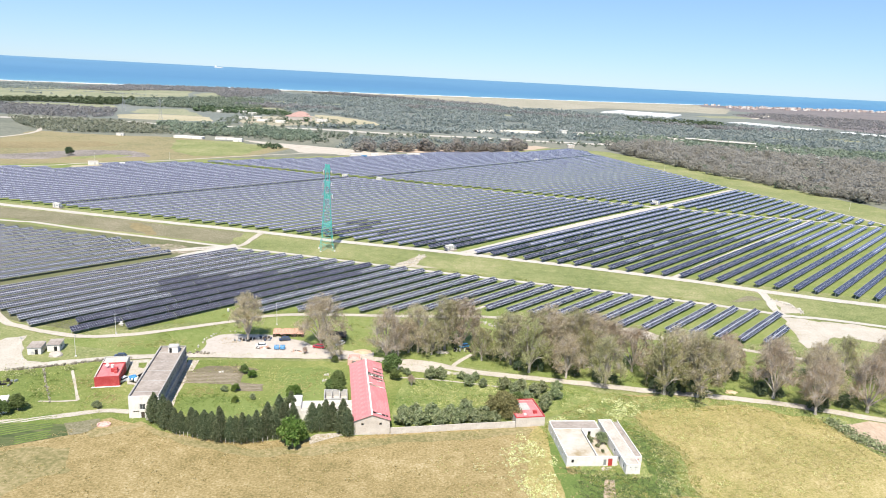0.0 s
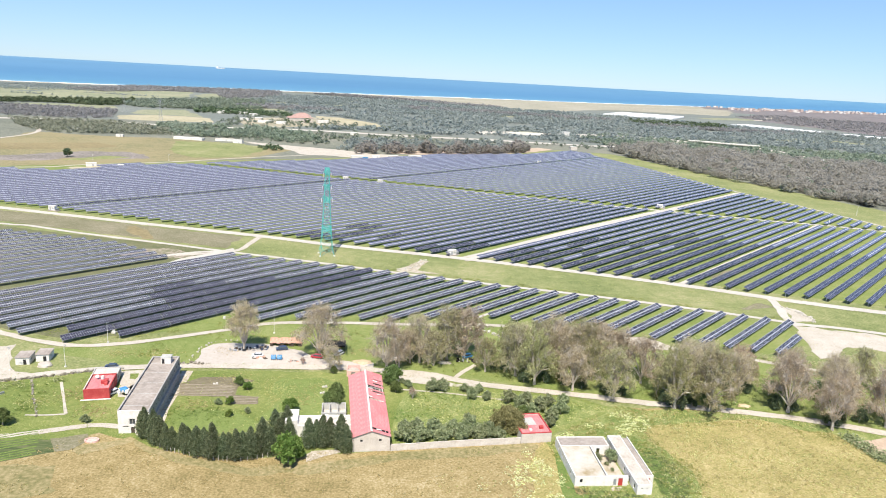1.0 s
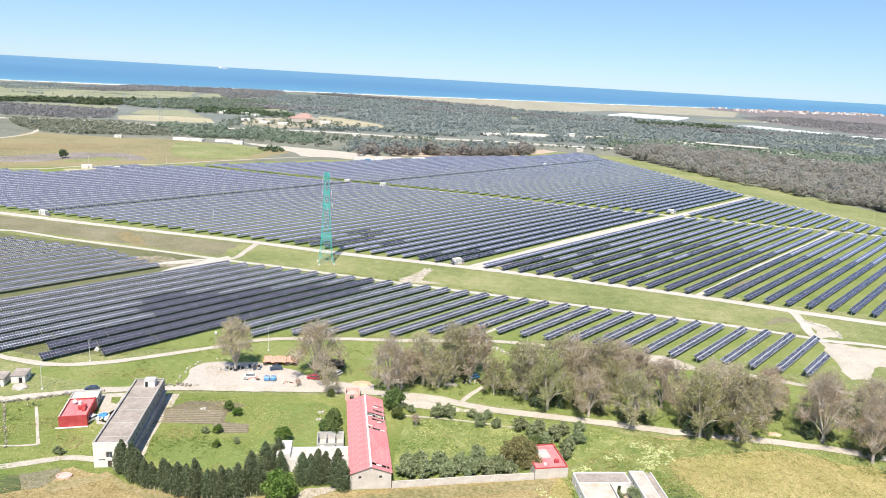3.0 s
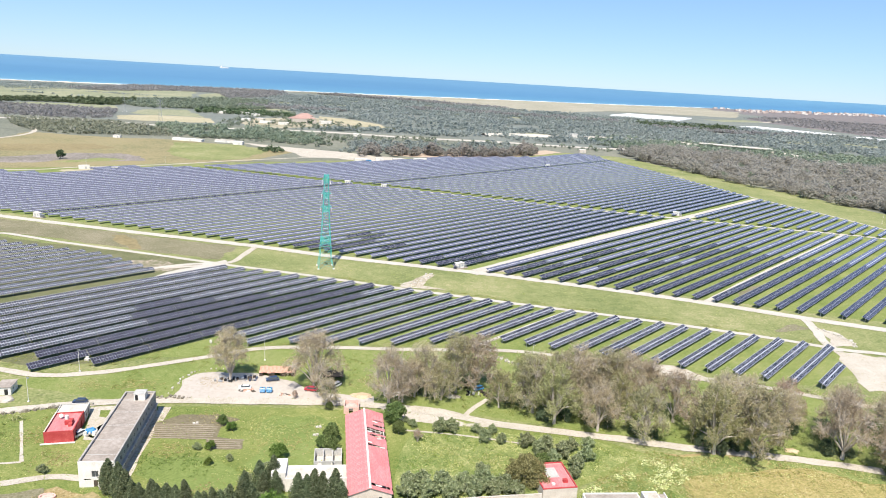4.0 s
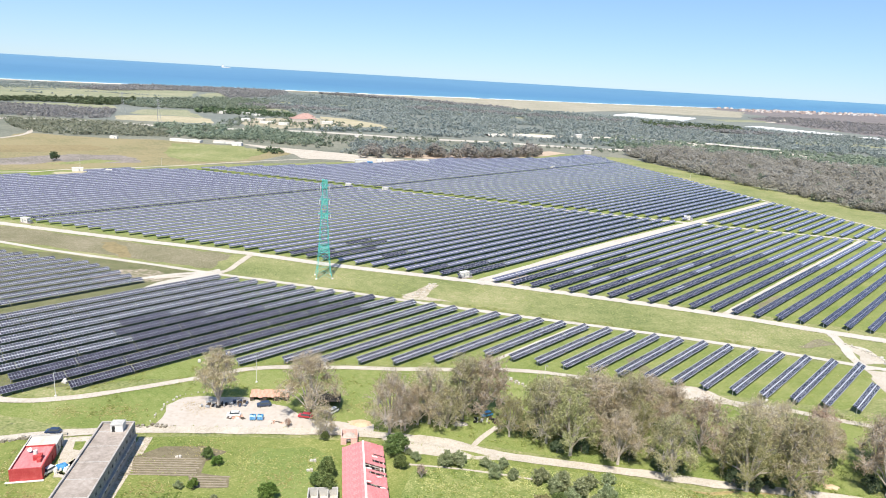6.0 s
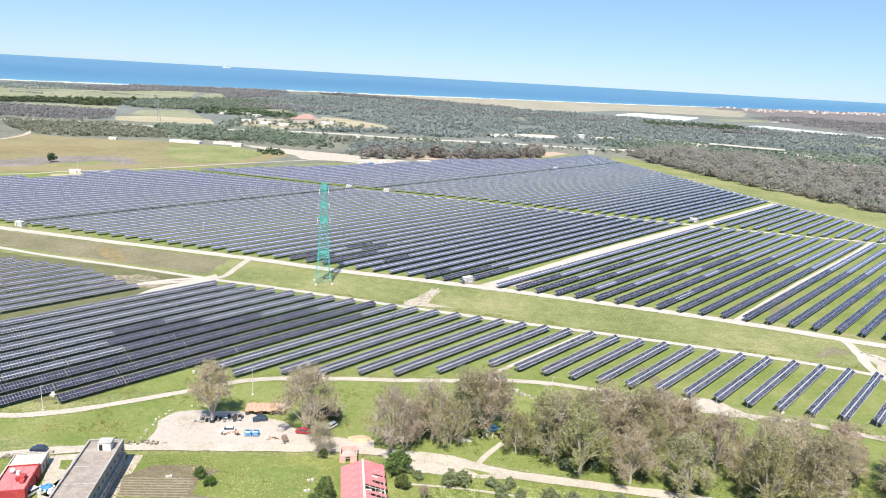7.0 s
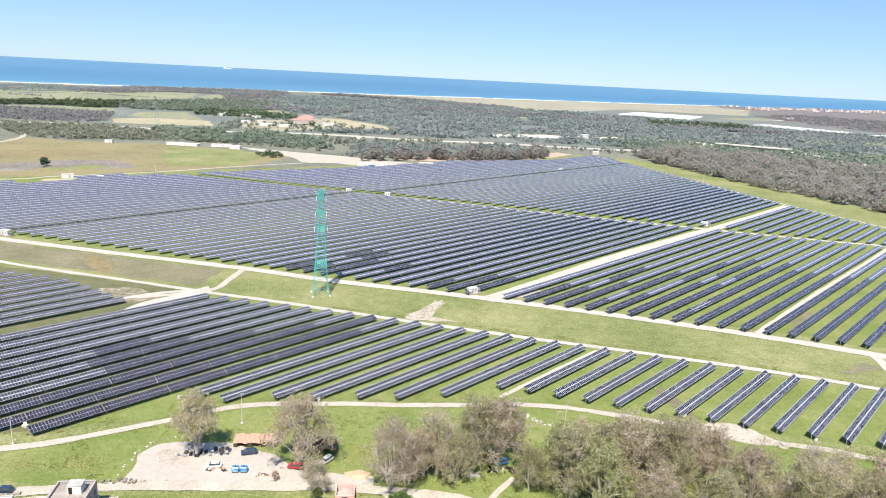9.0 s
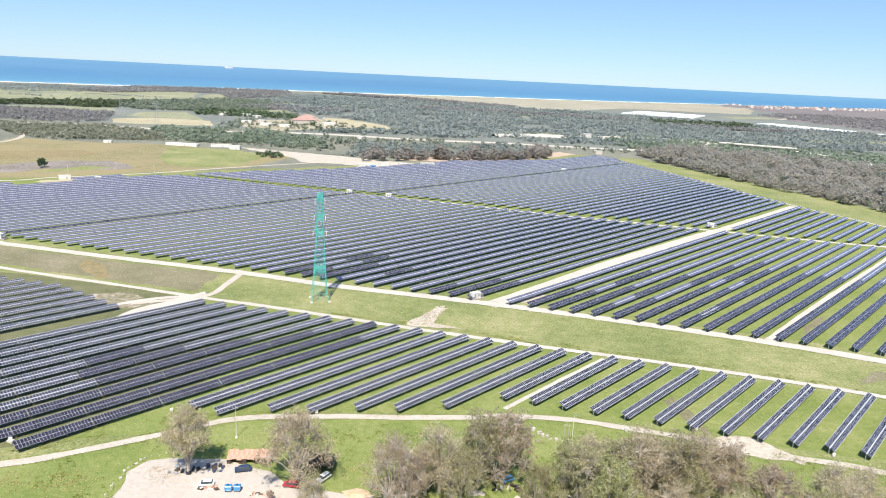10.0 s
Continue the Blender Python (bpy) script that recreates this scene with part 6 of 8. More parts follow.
def courtyard_house():
    """A walled yard, open to the sky, with a low wing across its back."""
    ob = thing("courtyard_house", pose(38.2, 160.6, 0, 0, 0, 7.5), "abandoned white walled yard with a grey-roofed back wing", "house")
    w, l, h, d = 14.0, 19.6, 2.9, 4.3
    part("front_wall", wall_bm(bmesh.new(), Matrix.Translation((0, 0.3, 0)), w, h, 0.3, [(1.3, 2.0, 1.1, 2.1), (10.2, 11.0, 0.2, 2.0), (11.5, 12.7, 0, 2.3)]), M["white"], ob)
    part("side_wall", wall_bm(bmesh.new(), Matrix.Translation((0.3, l, 0)) @ Matrix.Rotation(radians(-90), 4, "Z"), l - 0.3, h, 0.3, [(3, 3.7, 1, 2), (7, 7.7, 1, 2), (11, 11.7, 1, 2), (15, 15.7, 1, 2)]), M["white"], ob)
    part("back_wall", wall_bm(bmesh.new(), Matrix.Translation((w, l - 0.01, 0)) @ Matrix.Rotation(radians(180), 4, "Z"), w - 0.3, h, 0.3, [(3, 3.9, 0, 2)]), M["white"], ob)
    part("end_wall", wall_bm(bmesh.new(), Matrix.Translation((w - 0.3, l - d, 0)) @ Matrix.Rotation(radians(90), 4, "Z"), d - 0.31, h, 0.3, [(1.4, 2.3, 0, 2)]), M["white"], ob)
    part("yard_wall", wall_bm(bmesh.new(), Matrix.Translation((0.31, l - d, 0)), w - 0.32, h, 0.28, [(2.0, 2.8, 0.9, 1.9), (6.9, 7.5, 1.3, 2.0), (10.2, 11.1, 0, 2)]), M["white"], ob)
    part("roof", box((w / 2, l - d / 2, h - 0.18), (w - 0.62, d - 0.62, 0.16)), M["concrete"], ob, "grey stained flat roof")
    part("roof", box((4.22, 7.8, h - 0.18), (7.8, 14.5, 0.16)), M["yard"], ob, "flat cream roof with ochre dirt stains")
    part("court_wall", wall_bm(bmesh.new(), Matrix.Translation((8.4, 0.31, 0)) @ Matrix.Rotation(radians(90), 4, "Z"), l - d - 0.32, h, 0.26, [(4, 4.9, 0, 2), (9, 9.8, 0.9, 1.9)]), M["white"], ob)
    part("room_wall", box((5.0, l - d / 2 - 0.1, 1.3), (0.2, d - 0.7, 2.5)), M["white"], ob)
    part("door", box((12.1, 0.16, 1.15), (1.2, 0.06, 2.3)), M["red_door"], ob, "red front door")
    part("shutter", box((10.6, 0.16, 1.1), (0.8, 0.06, 1.8)), M["galv"], ob, "pale metal shutter")
    # Near-black plate standing for the dark behind the window.
    part("shutter", box((1.65, 0.18, 1.6), (0.7, 0.04, 1.0)), M["dark"], ob)
    part("yard", box((7.5, 7.75, 0.1), (14.3, 14.8, 0.08)), M["yard"], ob, "cream paved yard with ochre dirt stains")
    bm = bmesh.new()
    for i in range(3):
        add_box(bm, (13.2 + 0.5 * i, 1.6 + 1.1 * i, 0.5 - 0.12 * i), (1.3, 0.3, 1.0 - 0.24 * i), 0.4)
    part("broken_wall", bm, M["white"], ob)
    wing = thing("house_wing", pose(53.6, 158.6, 0, 0, 0, 7.0), "narrow white wing with flat roof and grey lean-to", "house")
    w2, l2 = 3.9, 24.4
    add_walls(wing, "white", w2, l2, h, 0.28, [(1.0, 1.5, 1.7, 2.1), (2.4, 2.9, 1.7, 2.1)], (), (), [(3, 4, 1, 2), (8, 9, 0, 2), (14, 15, 1, 2), (18, 19, 0, 2), (21.5, 22.5, 0.6, 2)], label="")
    part("roof", box((w2 / 2, l2 / 2, h - 0.22), (w2 - 0.56, l2 - 0.56, 0.16)), M["roof_pink"], wing)
    part("lean_to_wall", wall_bm(bmesh.new(), Matrix.Translation((w2 + 1.9, 4.6, 0)) @ Matrix.Rotation(radians(90), 4, "Z"), l2 - 4.6, 2.6, 0.25), M["white"], wing)
    part("lean_to_end", wall_bm(bmesh.new(), Matrix.Translation((w2 + 0.01, 4.7, 0)), 1.88, 2.6, 0.25, [(0.5, 1.2, 0, 1.9)]), M["white"], wing)
    part("end_door", box((w2 + 0.86, 4.58, 0.95), (0.7, 0.05, 1.9)), M["red_door"], wing)
    part("lean_to_roof", box((w2 + 0.95, l2 / 2 + 2.3, 2.2), (1.86, l2 - 5.0, 0.08)), M["concrete"], wing)
    rub = bmesh.new()
    rnd = random.Random(5)
    for i in range(16):
        add_box(rub, (rnd.uniform(9.5, 12), rnd.uniform(-2.2, -0.8), 0.12), (rnd.uniform(0.2, 0.6), rnd.uniform(0.2, 0.5), rnd.uniform(0.15, 0.3)), rnd.uniform(0, 3))
    heap = part("rubble", rub, M["chalk"], None, m=pose(38.2, 160.6, 0, 0, 0, 7.5))
    tagged(heap, "fallen pale rubble before the roofless yard door", "rubble", kind="stuff")


def field_hut(x, y, turn, w, l, label):
    ob = thing("shed", pose(x, y, 0, 0, 0, turn), label, "shed", "field sheds")
    add_walls(ob, "white", w, l, 2.5, 0.2, [(w * 0.55, w * 0.55 + 1.0, 0, 1.9)], [(1.5, 2.5, 1, 1.8)], label="")
    roof = add_box(bmesh.new(), (w / 2, l / 2, 2.62), (w + 0.5, l + 0.5, 0.12), bevel=0.03)
    part("roof", roof, M["concrete"], ob, "grey slab roof")
    # A near-black plate fills the doorway in place of a dark room.
    part("door", box((w * 0.55 + 0.5, 0.12, 0.95), (1.0, 0.05, 1.9)), M["dark"], ob)


def mound(name, x, y, rx, ry, rz, mat, label, seed=0):
    bm = bmesh.new()
    bmesh.ops.create_icosphere(bm, subdivisions=4, radius=1.0)
    for v in bm.verts:
        k = 1 + 0.28 * noise.noise(v.co * 1.6 + Vector((seed, 0, 0))) + 0.1 * noise.noise(v.co * 5)
        v.co = Vector((v.co.x * rx * k, v.co.y * ry * k, max(-0.1, v.co.z * rz * k)))
    ob = part(name, bm, M[mat], m=pose(x, y, 0))
    return tagged(ob, label, "mound")


long_building()
red_house()
barn()
white_house()
boundary_wall()
small_red_house()
courtyard_house()
field_hut(-139.2, 209.6, 14, 4.2, 5.6, "small white field shed with a grey slab roof")
field_hut(-134.4, 213.0, 14, 4.0, 5.2, "small white field shed with an open dark doorway")
mound("sand_mound", -130.0, 210.5, 2.6, 1.8, 1.3, "chalk", "heap of white sand beside the lane", 3)
corner = thing("house", pose(-128.6, 166.5, 0, 0, 0, 24), "low white house with a flat white roof", "house")
add_walls(corner, "white", 9, 6, 3.0, 0.3, [(2, 3, 1, 2)], [(2, 3, 0, 2)], label="")
part("roof", box((4.5, 3, 2.75), (8.4, 5.4, 0.2)), M["white"], corner)


# ---- cypresses, orchard trees and bushes ----
def cypress_kind(key, seed, height):
    rng = np.random.default_rng(seed)
    cs, rs = [], []
    for i in range(60):
        t = i / 59
        ring = 2.0 * min(1.0, (t + 0.14) / 0.30) * (1 - t) ** 0.72
        a = rng.random() * 6.28
        cs.append((math.cos(a) * ring * 0.75, math.sin(a) * ring * 0.75, 1.1 + t * (height - 1.3)))
        rs.append(0.26 + ring * 0.62)
    v, f = leaf_cloud(rng, cs, rs, 5200, 0.21, 1.3)
    bm = add_bar(bmesh.new(), (0, 0, -0.1), (0, 0, height * 0.7), 0.14, 0.05)
    wood = bpy.data.meshes.new("trunk")
    bm.to_mesh(wood)
    bm.free()
    wood.materials.append(M["bark"])
    TREE_KINDS[key] = (wood, mesh_of("crown", v, f, M["leaf_cypress"]))


for i in range(3):
    cypress_kind(("cypress", i), 50 + i, 8.2 + 0.6 * i)
CYPRESS_LINE = smooth_line([(-79.2, 171.6), (-74.6, 168.4), (-69.5, 165.2), (-62.7, 163.8), (-52, 162.2), (-48, 162.8), (-41.5, 166.0)], 1.95)
rnd = random.Random(12)
for i, p in enumerate(CYPRESS_LINE):
    plant(("cypress", i % 3), "cypress", p.x + rnd.uniform(-0.5, 0.5), p.y + rnd.uniform(-0.3, 0.9), rnd.uniform(0, 6), rnd.uniform(0.8, 1.12), "grey-green columnar cypress in the compound hedge", "cypress", "cypress hedge")
for x, y, s in ((-32.6, 170.8, 1.08), (-30.6, 171.2, 0.95), (-28.8, 171.6, 1.1), (-27.0, 172, 0.95), (-23.8, 170.9, 1.2), (-22.2, 169.8, 1.0), (-41, 171.5, 0.85), (-43.5, 176.5, 0.95), (-40.5, 178.5, 1.0), (-38.8, 174.0, 0.85), (-45.5, 171.5, 0.9)):
    plant(("cypress", rnd.randrange(3)), "cypress", x, y, rnd.uniform(0, 6), s, "grey-green cypress before the white house", "cypress", "cypresses by the house")
plant(("bright", 0), "tree", -36.4, 163.2, 0.4, 2.2, "round bright green fig tree at the hedge", "tree")
for k, x, y, s, lab in (("bright", -42.6, 190.0, 1.25, "round green fruit tree in the compound"), ("bright", -61.6, 192.2, 0.75, "low bright bush in the plot"), ("green", -65.0, 191.6, 0.6, "low dark bush in the plot"),
                        ("green", -54.8, 187.6, 0.55, "low dark bush in the plot"), ("bright", -59.6, 202.6, 0.8, "low bright bush in the plot"), ("bright", -59.4, 185.0, 0.6, "low bright bush in the plot"), ("green", -46.5, 176.0, 1.2, "dense dark bush behind the hedge"), ("green", -49.5, 169.5, 1.1, "dense dark bush behind the hedge"), ("green", -44.0, 168.2, 1.25, "bushy grey-green shrub at the hedge's end"), ("green", -41.2, 169.4, 1.1, "bushy grey-green shrub at the hedge's end"), ("green", -43.0, 181.0, 1.2, "bushy grey-green shrub beside the white house")):
    plant((k, 1 if k == "green" else 0), "bush", x, y, rnd.uniform(0, 6), s, lab, "bush")
for x, y, s in ((-7.2, 177.2, 1.15), (-4.0, 181.2, 1.1), (-2.6, 177.8, 1.05), (1.2, 180.6, 1.25), (3.8, 178.4, 1.05), (6.6, 181.6, 1.2), (9.2, 179.4, 1.05), (11.4, 183.4, 1.25), (13.8, 180.6, 1.0), (16.6, 182.6, 1.15), (11.0, 188.0, 1.0), (-7.5, 181.6, 0.9), (19.4, 181.4, 0.95)):
    plant(("green", 1 + rnd.randrange(2)), "fruit_tree", x, y, rnd.uniform(0, 6), s * 1.22, "rounded grey-green olive tree in the walled garden", "tree", "garden trees")
plant(("big", 0), "tree", 22.6, 187.4, 1.2, 1.0, "broad olive-brown tree beside the outbuilding", "tree")
plant(("green", 0), "tree", 27.5, 195.5, 1.9, 0.8, "dense dark tree beside the outbuilding", "tree")
for x, y, s, k in ((-0.6, 210.4, 1.25, 1), (2.4, 210.6, 1.15, 2), (12.0, 206.6, 1.15, 1), (17.0, 206.0, 0.85, 2), (24.0, 205.2, 1.25, 1), (27.0, 201.4, 1.2, 2), (29.4, 204.2, 1.3, 1), (30.4, 197.2, 1.2, 1), (33.2, 200.8, 1.3, 2), (36.2, 204.4, 1.2, 1), (36.6, 196.0, 1.1, 1), (39.8, 199.8, 1.15, 2), (41.5, 206.5, 1.05, 1), (35.0, 190.6, 1.0, 2),
                   (-14.2, 213.6, 1.3, 0), (-12.6, 207.4, 0.8, 0), (-9.0, 211.8, 0.75, 1), (-29.6, 195.0, 0.95, 0), (-30.6, 199.6, 1.05, 0), (-31.4, 204.6, 0.7, 0), (-32.6, 197.0, 0.75, 0), (-19.5, 211.0, 0.8, 0), (-118.5, 172.2, 1.0, 0), (-121.0, 169.0, 0.9, 0), (-97.5, 176.2, 0.7, 1)):
    plant(("green", k), "bush", x, y, rnd.uniform(0, 6), s, "rounded grey-green bush beside the lane" if k else "rounded dark green bush near the barn", "bush", "lane bushes" if k else "barn bushes")
for x, y, s, k in ((-63.1, 205.6, 0.6, 0), (9.8, 210.9, 0.85, 1), (14.4, 211.2, 0.8, 2), (-11.1, 214.2, 0.55, 1), (-0.7, 212.6, 0.7, 2)):
    plant(("green", k), "bush", x, y, rnd.uniform(0, 6), s, "low rounded bush standing in rough grass", "bush")
plant(("rust", 0), "shrub", -46.9, 224.2, 0.7, 0.22, "dead brown bush at the edge of the lot", "bush")
plant(("rust", 0), "shrub", -6.9, 203.7, 2.1, 0.3, "bare brown shrub in the garden", "bush")
plant(("euc", 7), "tree", -35.6, 219.8, 0.3, 0.52, "slender grey tree at the lane", "tree")
plant(("green", 0), "bush", -35.0, 218.9, 0.3, 0.5, "low dark bush under a slender tree", "bush")
for x, y, s in ((46.4, 173.2, 0.75), (50.2, 174.2, 1.0), (48.6, 171.6, 0.35), (49.6, 169.0, 0.3)):
    plant(("green", 1), "shrub", x, y, rnd.uniform(0, 6), s, "dark shrub growing in the yard of the abandoned house", "shrub")
plant(("dark", 0), "bush", -400.6, 694, 0, 1.75, "lone round dark tree in the hay field", "tree")


# ---- pylon ----
def lattice(name, x, y, turn, height, base, top, mat, label, levels=14, arms=(), panels=()):
    """A four-legged lattice tower that tapers upwards."""
    ob = thing(name, pose(x, y, 0, 0, 0, turn), label, "pylon")
    zs = [height * (1 - (1 - i / levels) ** 1.25) for i in range(levels + 1)]
    half = lambda z: (base + (top - base) * min(1, z / (height * 0.86)) ** 0.6) / 2
    corner = ((-1, -1), (1, -1), (1, 1), (-1, 1))
    for cx, cy in corner:
        part("leg", add_tube(bmesh.new(), [(cx * half(z), cy * half(z), z - 0.05) for z in zs], [0.11] * len(zs)), mat, ob)
        part("footing", box((cx * half(0), cy * half(0), 0.25), (0.9, 0.9, 0.6), bevel=0.05), M["white"], ob)
    for i in range(4):
        (ax, ay), (bx, by) = corner[i], corner[(i + 1) % 4]
        for a, b in zip(zs, zs[1:]):
            for p, q, r in (((ax * half(a), ay * half(a), a), (bx * half(b), by * half(b), b), 0.05), ((bx * half(a), by * half(a), a), (ax * half(b), ay * half(b), b), 0.05),
                            ((ax * half(b), ay * half(b), b), (bx * half(b), by * half(b), b), 0.045)):
                part("brace", add_bar(bmesh.new(), p, q, r, seg=4), mat, ob)
    for z, reach in arms:
        for side in (-1, 1):
            bm = bmesh.new()
            h = half(z)
            tip = (side * (h + reach), 0, z + 0.2)
            for cy in (-1, 1):
                add_bar(bm, (side * h, cy * h, z), tip, 0.09, seg=4)
                add_bar(bm, (side * h, cy * h, z + 1.6), tip, 0.07, seg=4)
            arm = part("crossarm", bm, mat, ob)
            s = bmesh.new()
            for k in range(7):
                add_bar(s, (tip[0], 0, z - 0.25 - k * 0.3), (tip[0], 0, z - 0.1 - k * 0.3), 0.16, 0.09, 8)
            add_bar(s, (tip[0], 0, z - 2.6), (tip[0], 0, z + 0.2), 0.04)
            part("insulator", s, M["white"], arm, "white insulator string")
    for z0, z1 in panels:
        bm = bmesh.new()
        k = 5
        for i in range(4):
            (ax, ay), (bx, by) = corner[i], corner[(i + 1) % 4]
            for j in range(k):
                z = z0 + (z1 - z0) * j / k
                for u, w in ((0.0, 0.5), (0.5, 1.0), (1.0, 0.5), (0.5, 0.0)):
                    zz = z + (z1 - z0) / k
                    add_bar(bm, ((ax + (bx - ax) * u) * half(z), (ay + (by - ay) * u) * half(z), z), ((ax + (bx - ax) * w) * half(zz), (ay + (by - ay) * w) * half(zz), zz), 0.07, seg=4)
        part("stiffening", bm, mat, ob)
    return ob


lattice("pylon", -68.3, 372.0, 18, 49.0, 7.8, 2.2, M["teal"], "tall teal-painted lattice pylon on concrete footings", 15, ((46.0, 1.0), (39.0, 1.2), (32.0, 1.4)), ((44.5, 48.8), (36.8, 39.6), (29.8, 32.8), (13.0, 16.5)))
for x, y, h in ((-663, 1347, 36), (-509, 1161, 38)):
    lattice("pylon", x, y, 30, h, 7, 2.2, M["galv"], "distant grey lattice pylon on the plain", 8, ((h - 3, 3.5), (h - 8, 4.5)))


# ---- inverter stations, poles ----
def station(x, y, turn, label):
    ob = thing("inverter_station", pose(x, y, 0, 0, 0, turn), label, "inverter station", "inverter stations")
    part("plinth", box((0, 0, 0.25), (7.4, 3.6, 0.5), bevel=0.04), M["concrete"], ob)
    part("cabin", box((-0.9, 0, 1.85), (4.8, 2.5, 2.7), bevel=0.05), M["white"], ob)
    part("cabin_roof", box((-0.9, 0, 3.26), (5.1, 2.8, 0.12), bevel=0.03), M["white"], ob)
    part("door", box((-1.8, -1.27, 1.7), (1.0, 0.05, 2.1)), M["galv"], ob)
    part("louvre", box((0.2, -1.27, 1.9), (1.2, 0.05, 0.9)), M["galv"], ob)
    bm = box((2.6, 0, 1.3), (1.6, 1.8, 1.6), bevel=0.06)
    for i in range(5):
        add_box(bm, (2.0 + i * 0.3, -1.05, 1.25), (0.06, 0.35, 1.2))
    part("transformer", bm, M["galv"], ob, "grey transformer with cooling fins")


for x, y, t in ((2.4, 387.5, 40), (177.5, 589, -14), (102, 869, 40), (-264.5, 442, -12), (-104, 646, -12), (-70, 638, -12)):
    station(x, y, t, "white inverter cabin with a transformer on a concrete plinth")


def mast(x, y, h, label, head=True):
    ob = thing("camera_mast", pose(x, y, 0), label, "mast", "masts along the tracks")
    part("pole", add_bar(bmesh.new(), (0, 0, 0), (0, 0, h), 0.09, 0.055, 8), M["white"], ob)
    part("base", box((0, 0, 0.2), (0.6, 0.6, 0.4), bevel=0.05), M["white"], ob)
    if head:
        bm = box((0.3, 0, h - 0.1), (0.7, 0.16, 0.16))
        add_box(bm, (0.6, -0.1, h - 0.3), (0.25, 0.5, 0.25), bevel=0.04)
        part("head", bm, M["galv"], ob)


for x, y, h in ((-64.4, 251.3, 9.6), (-123, 210.6, 8), (-138.4, 205.6, 8), (-120, 232.5, 8), (30.3, 262, 8.5), (304, 556, 7), (357, 612, 8), (-160, 456, 7), (255, 838, 8), (-300, 705, 7)):
    mast(x, y, h, "slender pale camera mast beside a track")
pole2 = thing("utility_pole", pose(28.2, 259.8, 0), "short double wooden utility pole with a crossarm", "pole")
for dx in (-0.6, 0.6):
    part("pole", add_bar(bmesh.new(), (dx, 0, 0), (dx, 0, 6.4), 0.12, 0.09, 8), M["bark"], pole2)
part("crossarm", box((0, 0, 6.2), (2.2, 0.14, 0.16)), M["bark"], pole2)
for x, y in ((-45.7, 267.9), (-122.5, 241.6), (15.5, 272.2), (47.5, 270), (69.3, 273.2), (105.2, 263.0), (-80, 283), (-88, 263)):
    ob = thing("junction_box", pose(x, y, 0, 0, 0, 20), "white electrical junction box at a row's end", "box", "junction boxes")
    part("cabinet", box((0, 0, 0.85), (0.9, 0.5, 1.0), bevel=0.04), M["white"], ob)
    part("stand", box((0, 0, 0.2), (0.6, 0.3, 0.4)), M["galv"], ob)


# ---- vehicles and scrap in the white lot ----
def paint(name, c):
    m = material(name, [tuple(v * 0.85 for v in c), c], 1.0, 0.3, spec=0.5)
    m.node_tree.nodes["Principled BSDF"].inputs["Coat Weight"].default_value = 0.5
    return m


M["car_navy"], M["car_red"], M["car_blue"], M["car_white"] = paint("navy_car_paint", (0.03, 0.05, 0.10)), paint("red_car_paint", (0.42, 0.03, 0.04)), paint("blue_car_paint", (0.05, 0.25, 0.50)), paint("white_car_paint", (0.7, 0.7, 0.7))
M["lamp"] = material("lamp_glass", [(0.6, 0.6, 0.58), (0.7, 0.7, 0.68)], 1, 0.2)


def car(x, y, turn, mat, label, long=4.0, pickup=False):
    ob = thing("car", pose(x, y, 0.12, 0, 0, turn), label, "car")
    w = 1.7
    bm = bmesh.new()
    prof = [(-long / 2, 0.35), (-long / 2 + 0.05, 0.85), (-long / 2 + 0.9, 0.98), (long / 2 - 0.5, 0.95), (long / 2, 0.8), (long / 2, 0.35)]
    rings = [[bm.verts.new((px, s * w / 2 * (0.96 if pz > 0.9 else 1), pz)) for px, pz in prof] for s in (-1, 1)]
    bm.faces.new(rings[0])
    bm.faces.new(rings[1][::-1])
    for i in range(len(prof)):
        j = (i + 1) % len(prof)
        bm.faces.new((rings[0][j], rings[0][i], rings[1][i], rings[1][j]))
    bmesh.ops.recalc_face_normals(bm, faces=bm.faces)
    bmesh.ops.bevel(bm, geom=list(bm.edges), offset=0.06, segments=2, affect="EDGES")
    body = part("body", bm, mat, ob)
    a, b = (-long / 2 + 0.9, 0.35) if pickup else (-long / 2 + 0.75, long / 2 - 0.35)
    bm = bmesh.new()
    lo = [(a, -0.78), (b, -0.78), (b, 0.78), (a, 0.78)]
    hi = [(a + 0.55, -0.64), (b - 0.25, -0.64), (b - 0.25, 0.64), (a + 0.55, 0.64)]
    v = [bm.verts.new((px, py, 0.93)) for px, py in lo] + [bm.verts.new((px, py, 1.42)) for px, py in hi]
    for f in ((0, 1, 5, 4), (1, 2, 6, 5), (2, 3, 7, 6), (3, 0, 4, 7)):
        bm.faces.new([v[i] for i in f])
    bm.faces.new(v[3::-1])
    bm.faces.new(v[4:])
    part("cabin_glass", bm, M["glass"], ob)
    part("roof", box(((a + b) / 2 + 0.15, 0, 1.44), (b - a - 0.75, 1.3, 0.06), bevel=0.02), mat, ob)
    for s in (-0.6, 0.6):
        part("headlight", box((-long / 2 + 0.02, s, 0.72), (0.08, 0.3, 0.14), bevel=0.02), M["lamp"], body)
    for px in (-long / 2 + 0.75, long / 2 - 0.75):
        for s in (-1, 1):
            wh = part("wheel", add_bar(bmesh.new(), (0, -0.1, 0), (0, 0.1, 0), 0.31, seg=14), M["tyre"], ob, m=pose(px, s * (w / 2 - 0.08), 0.2))
            part("rim", add_bar(bmesh.new(), (0, -0.11, 0), (0, 0.11, 0), 0.18, seg=10), M["galv"], wh)
    return ob


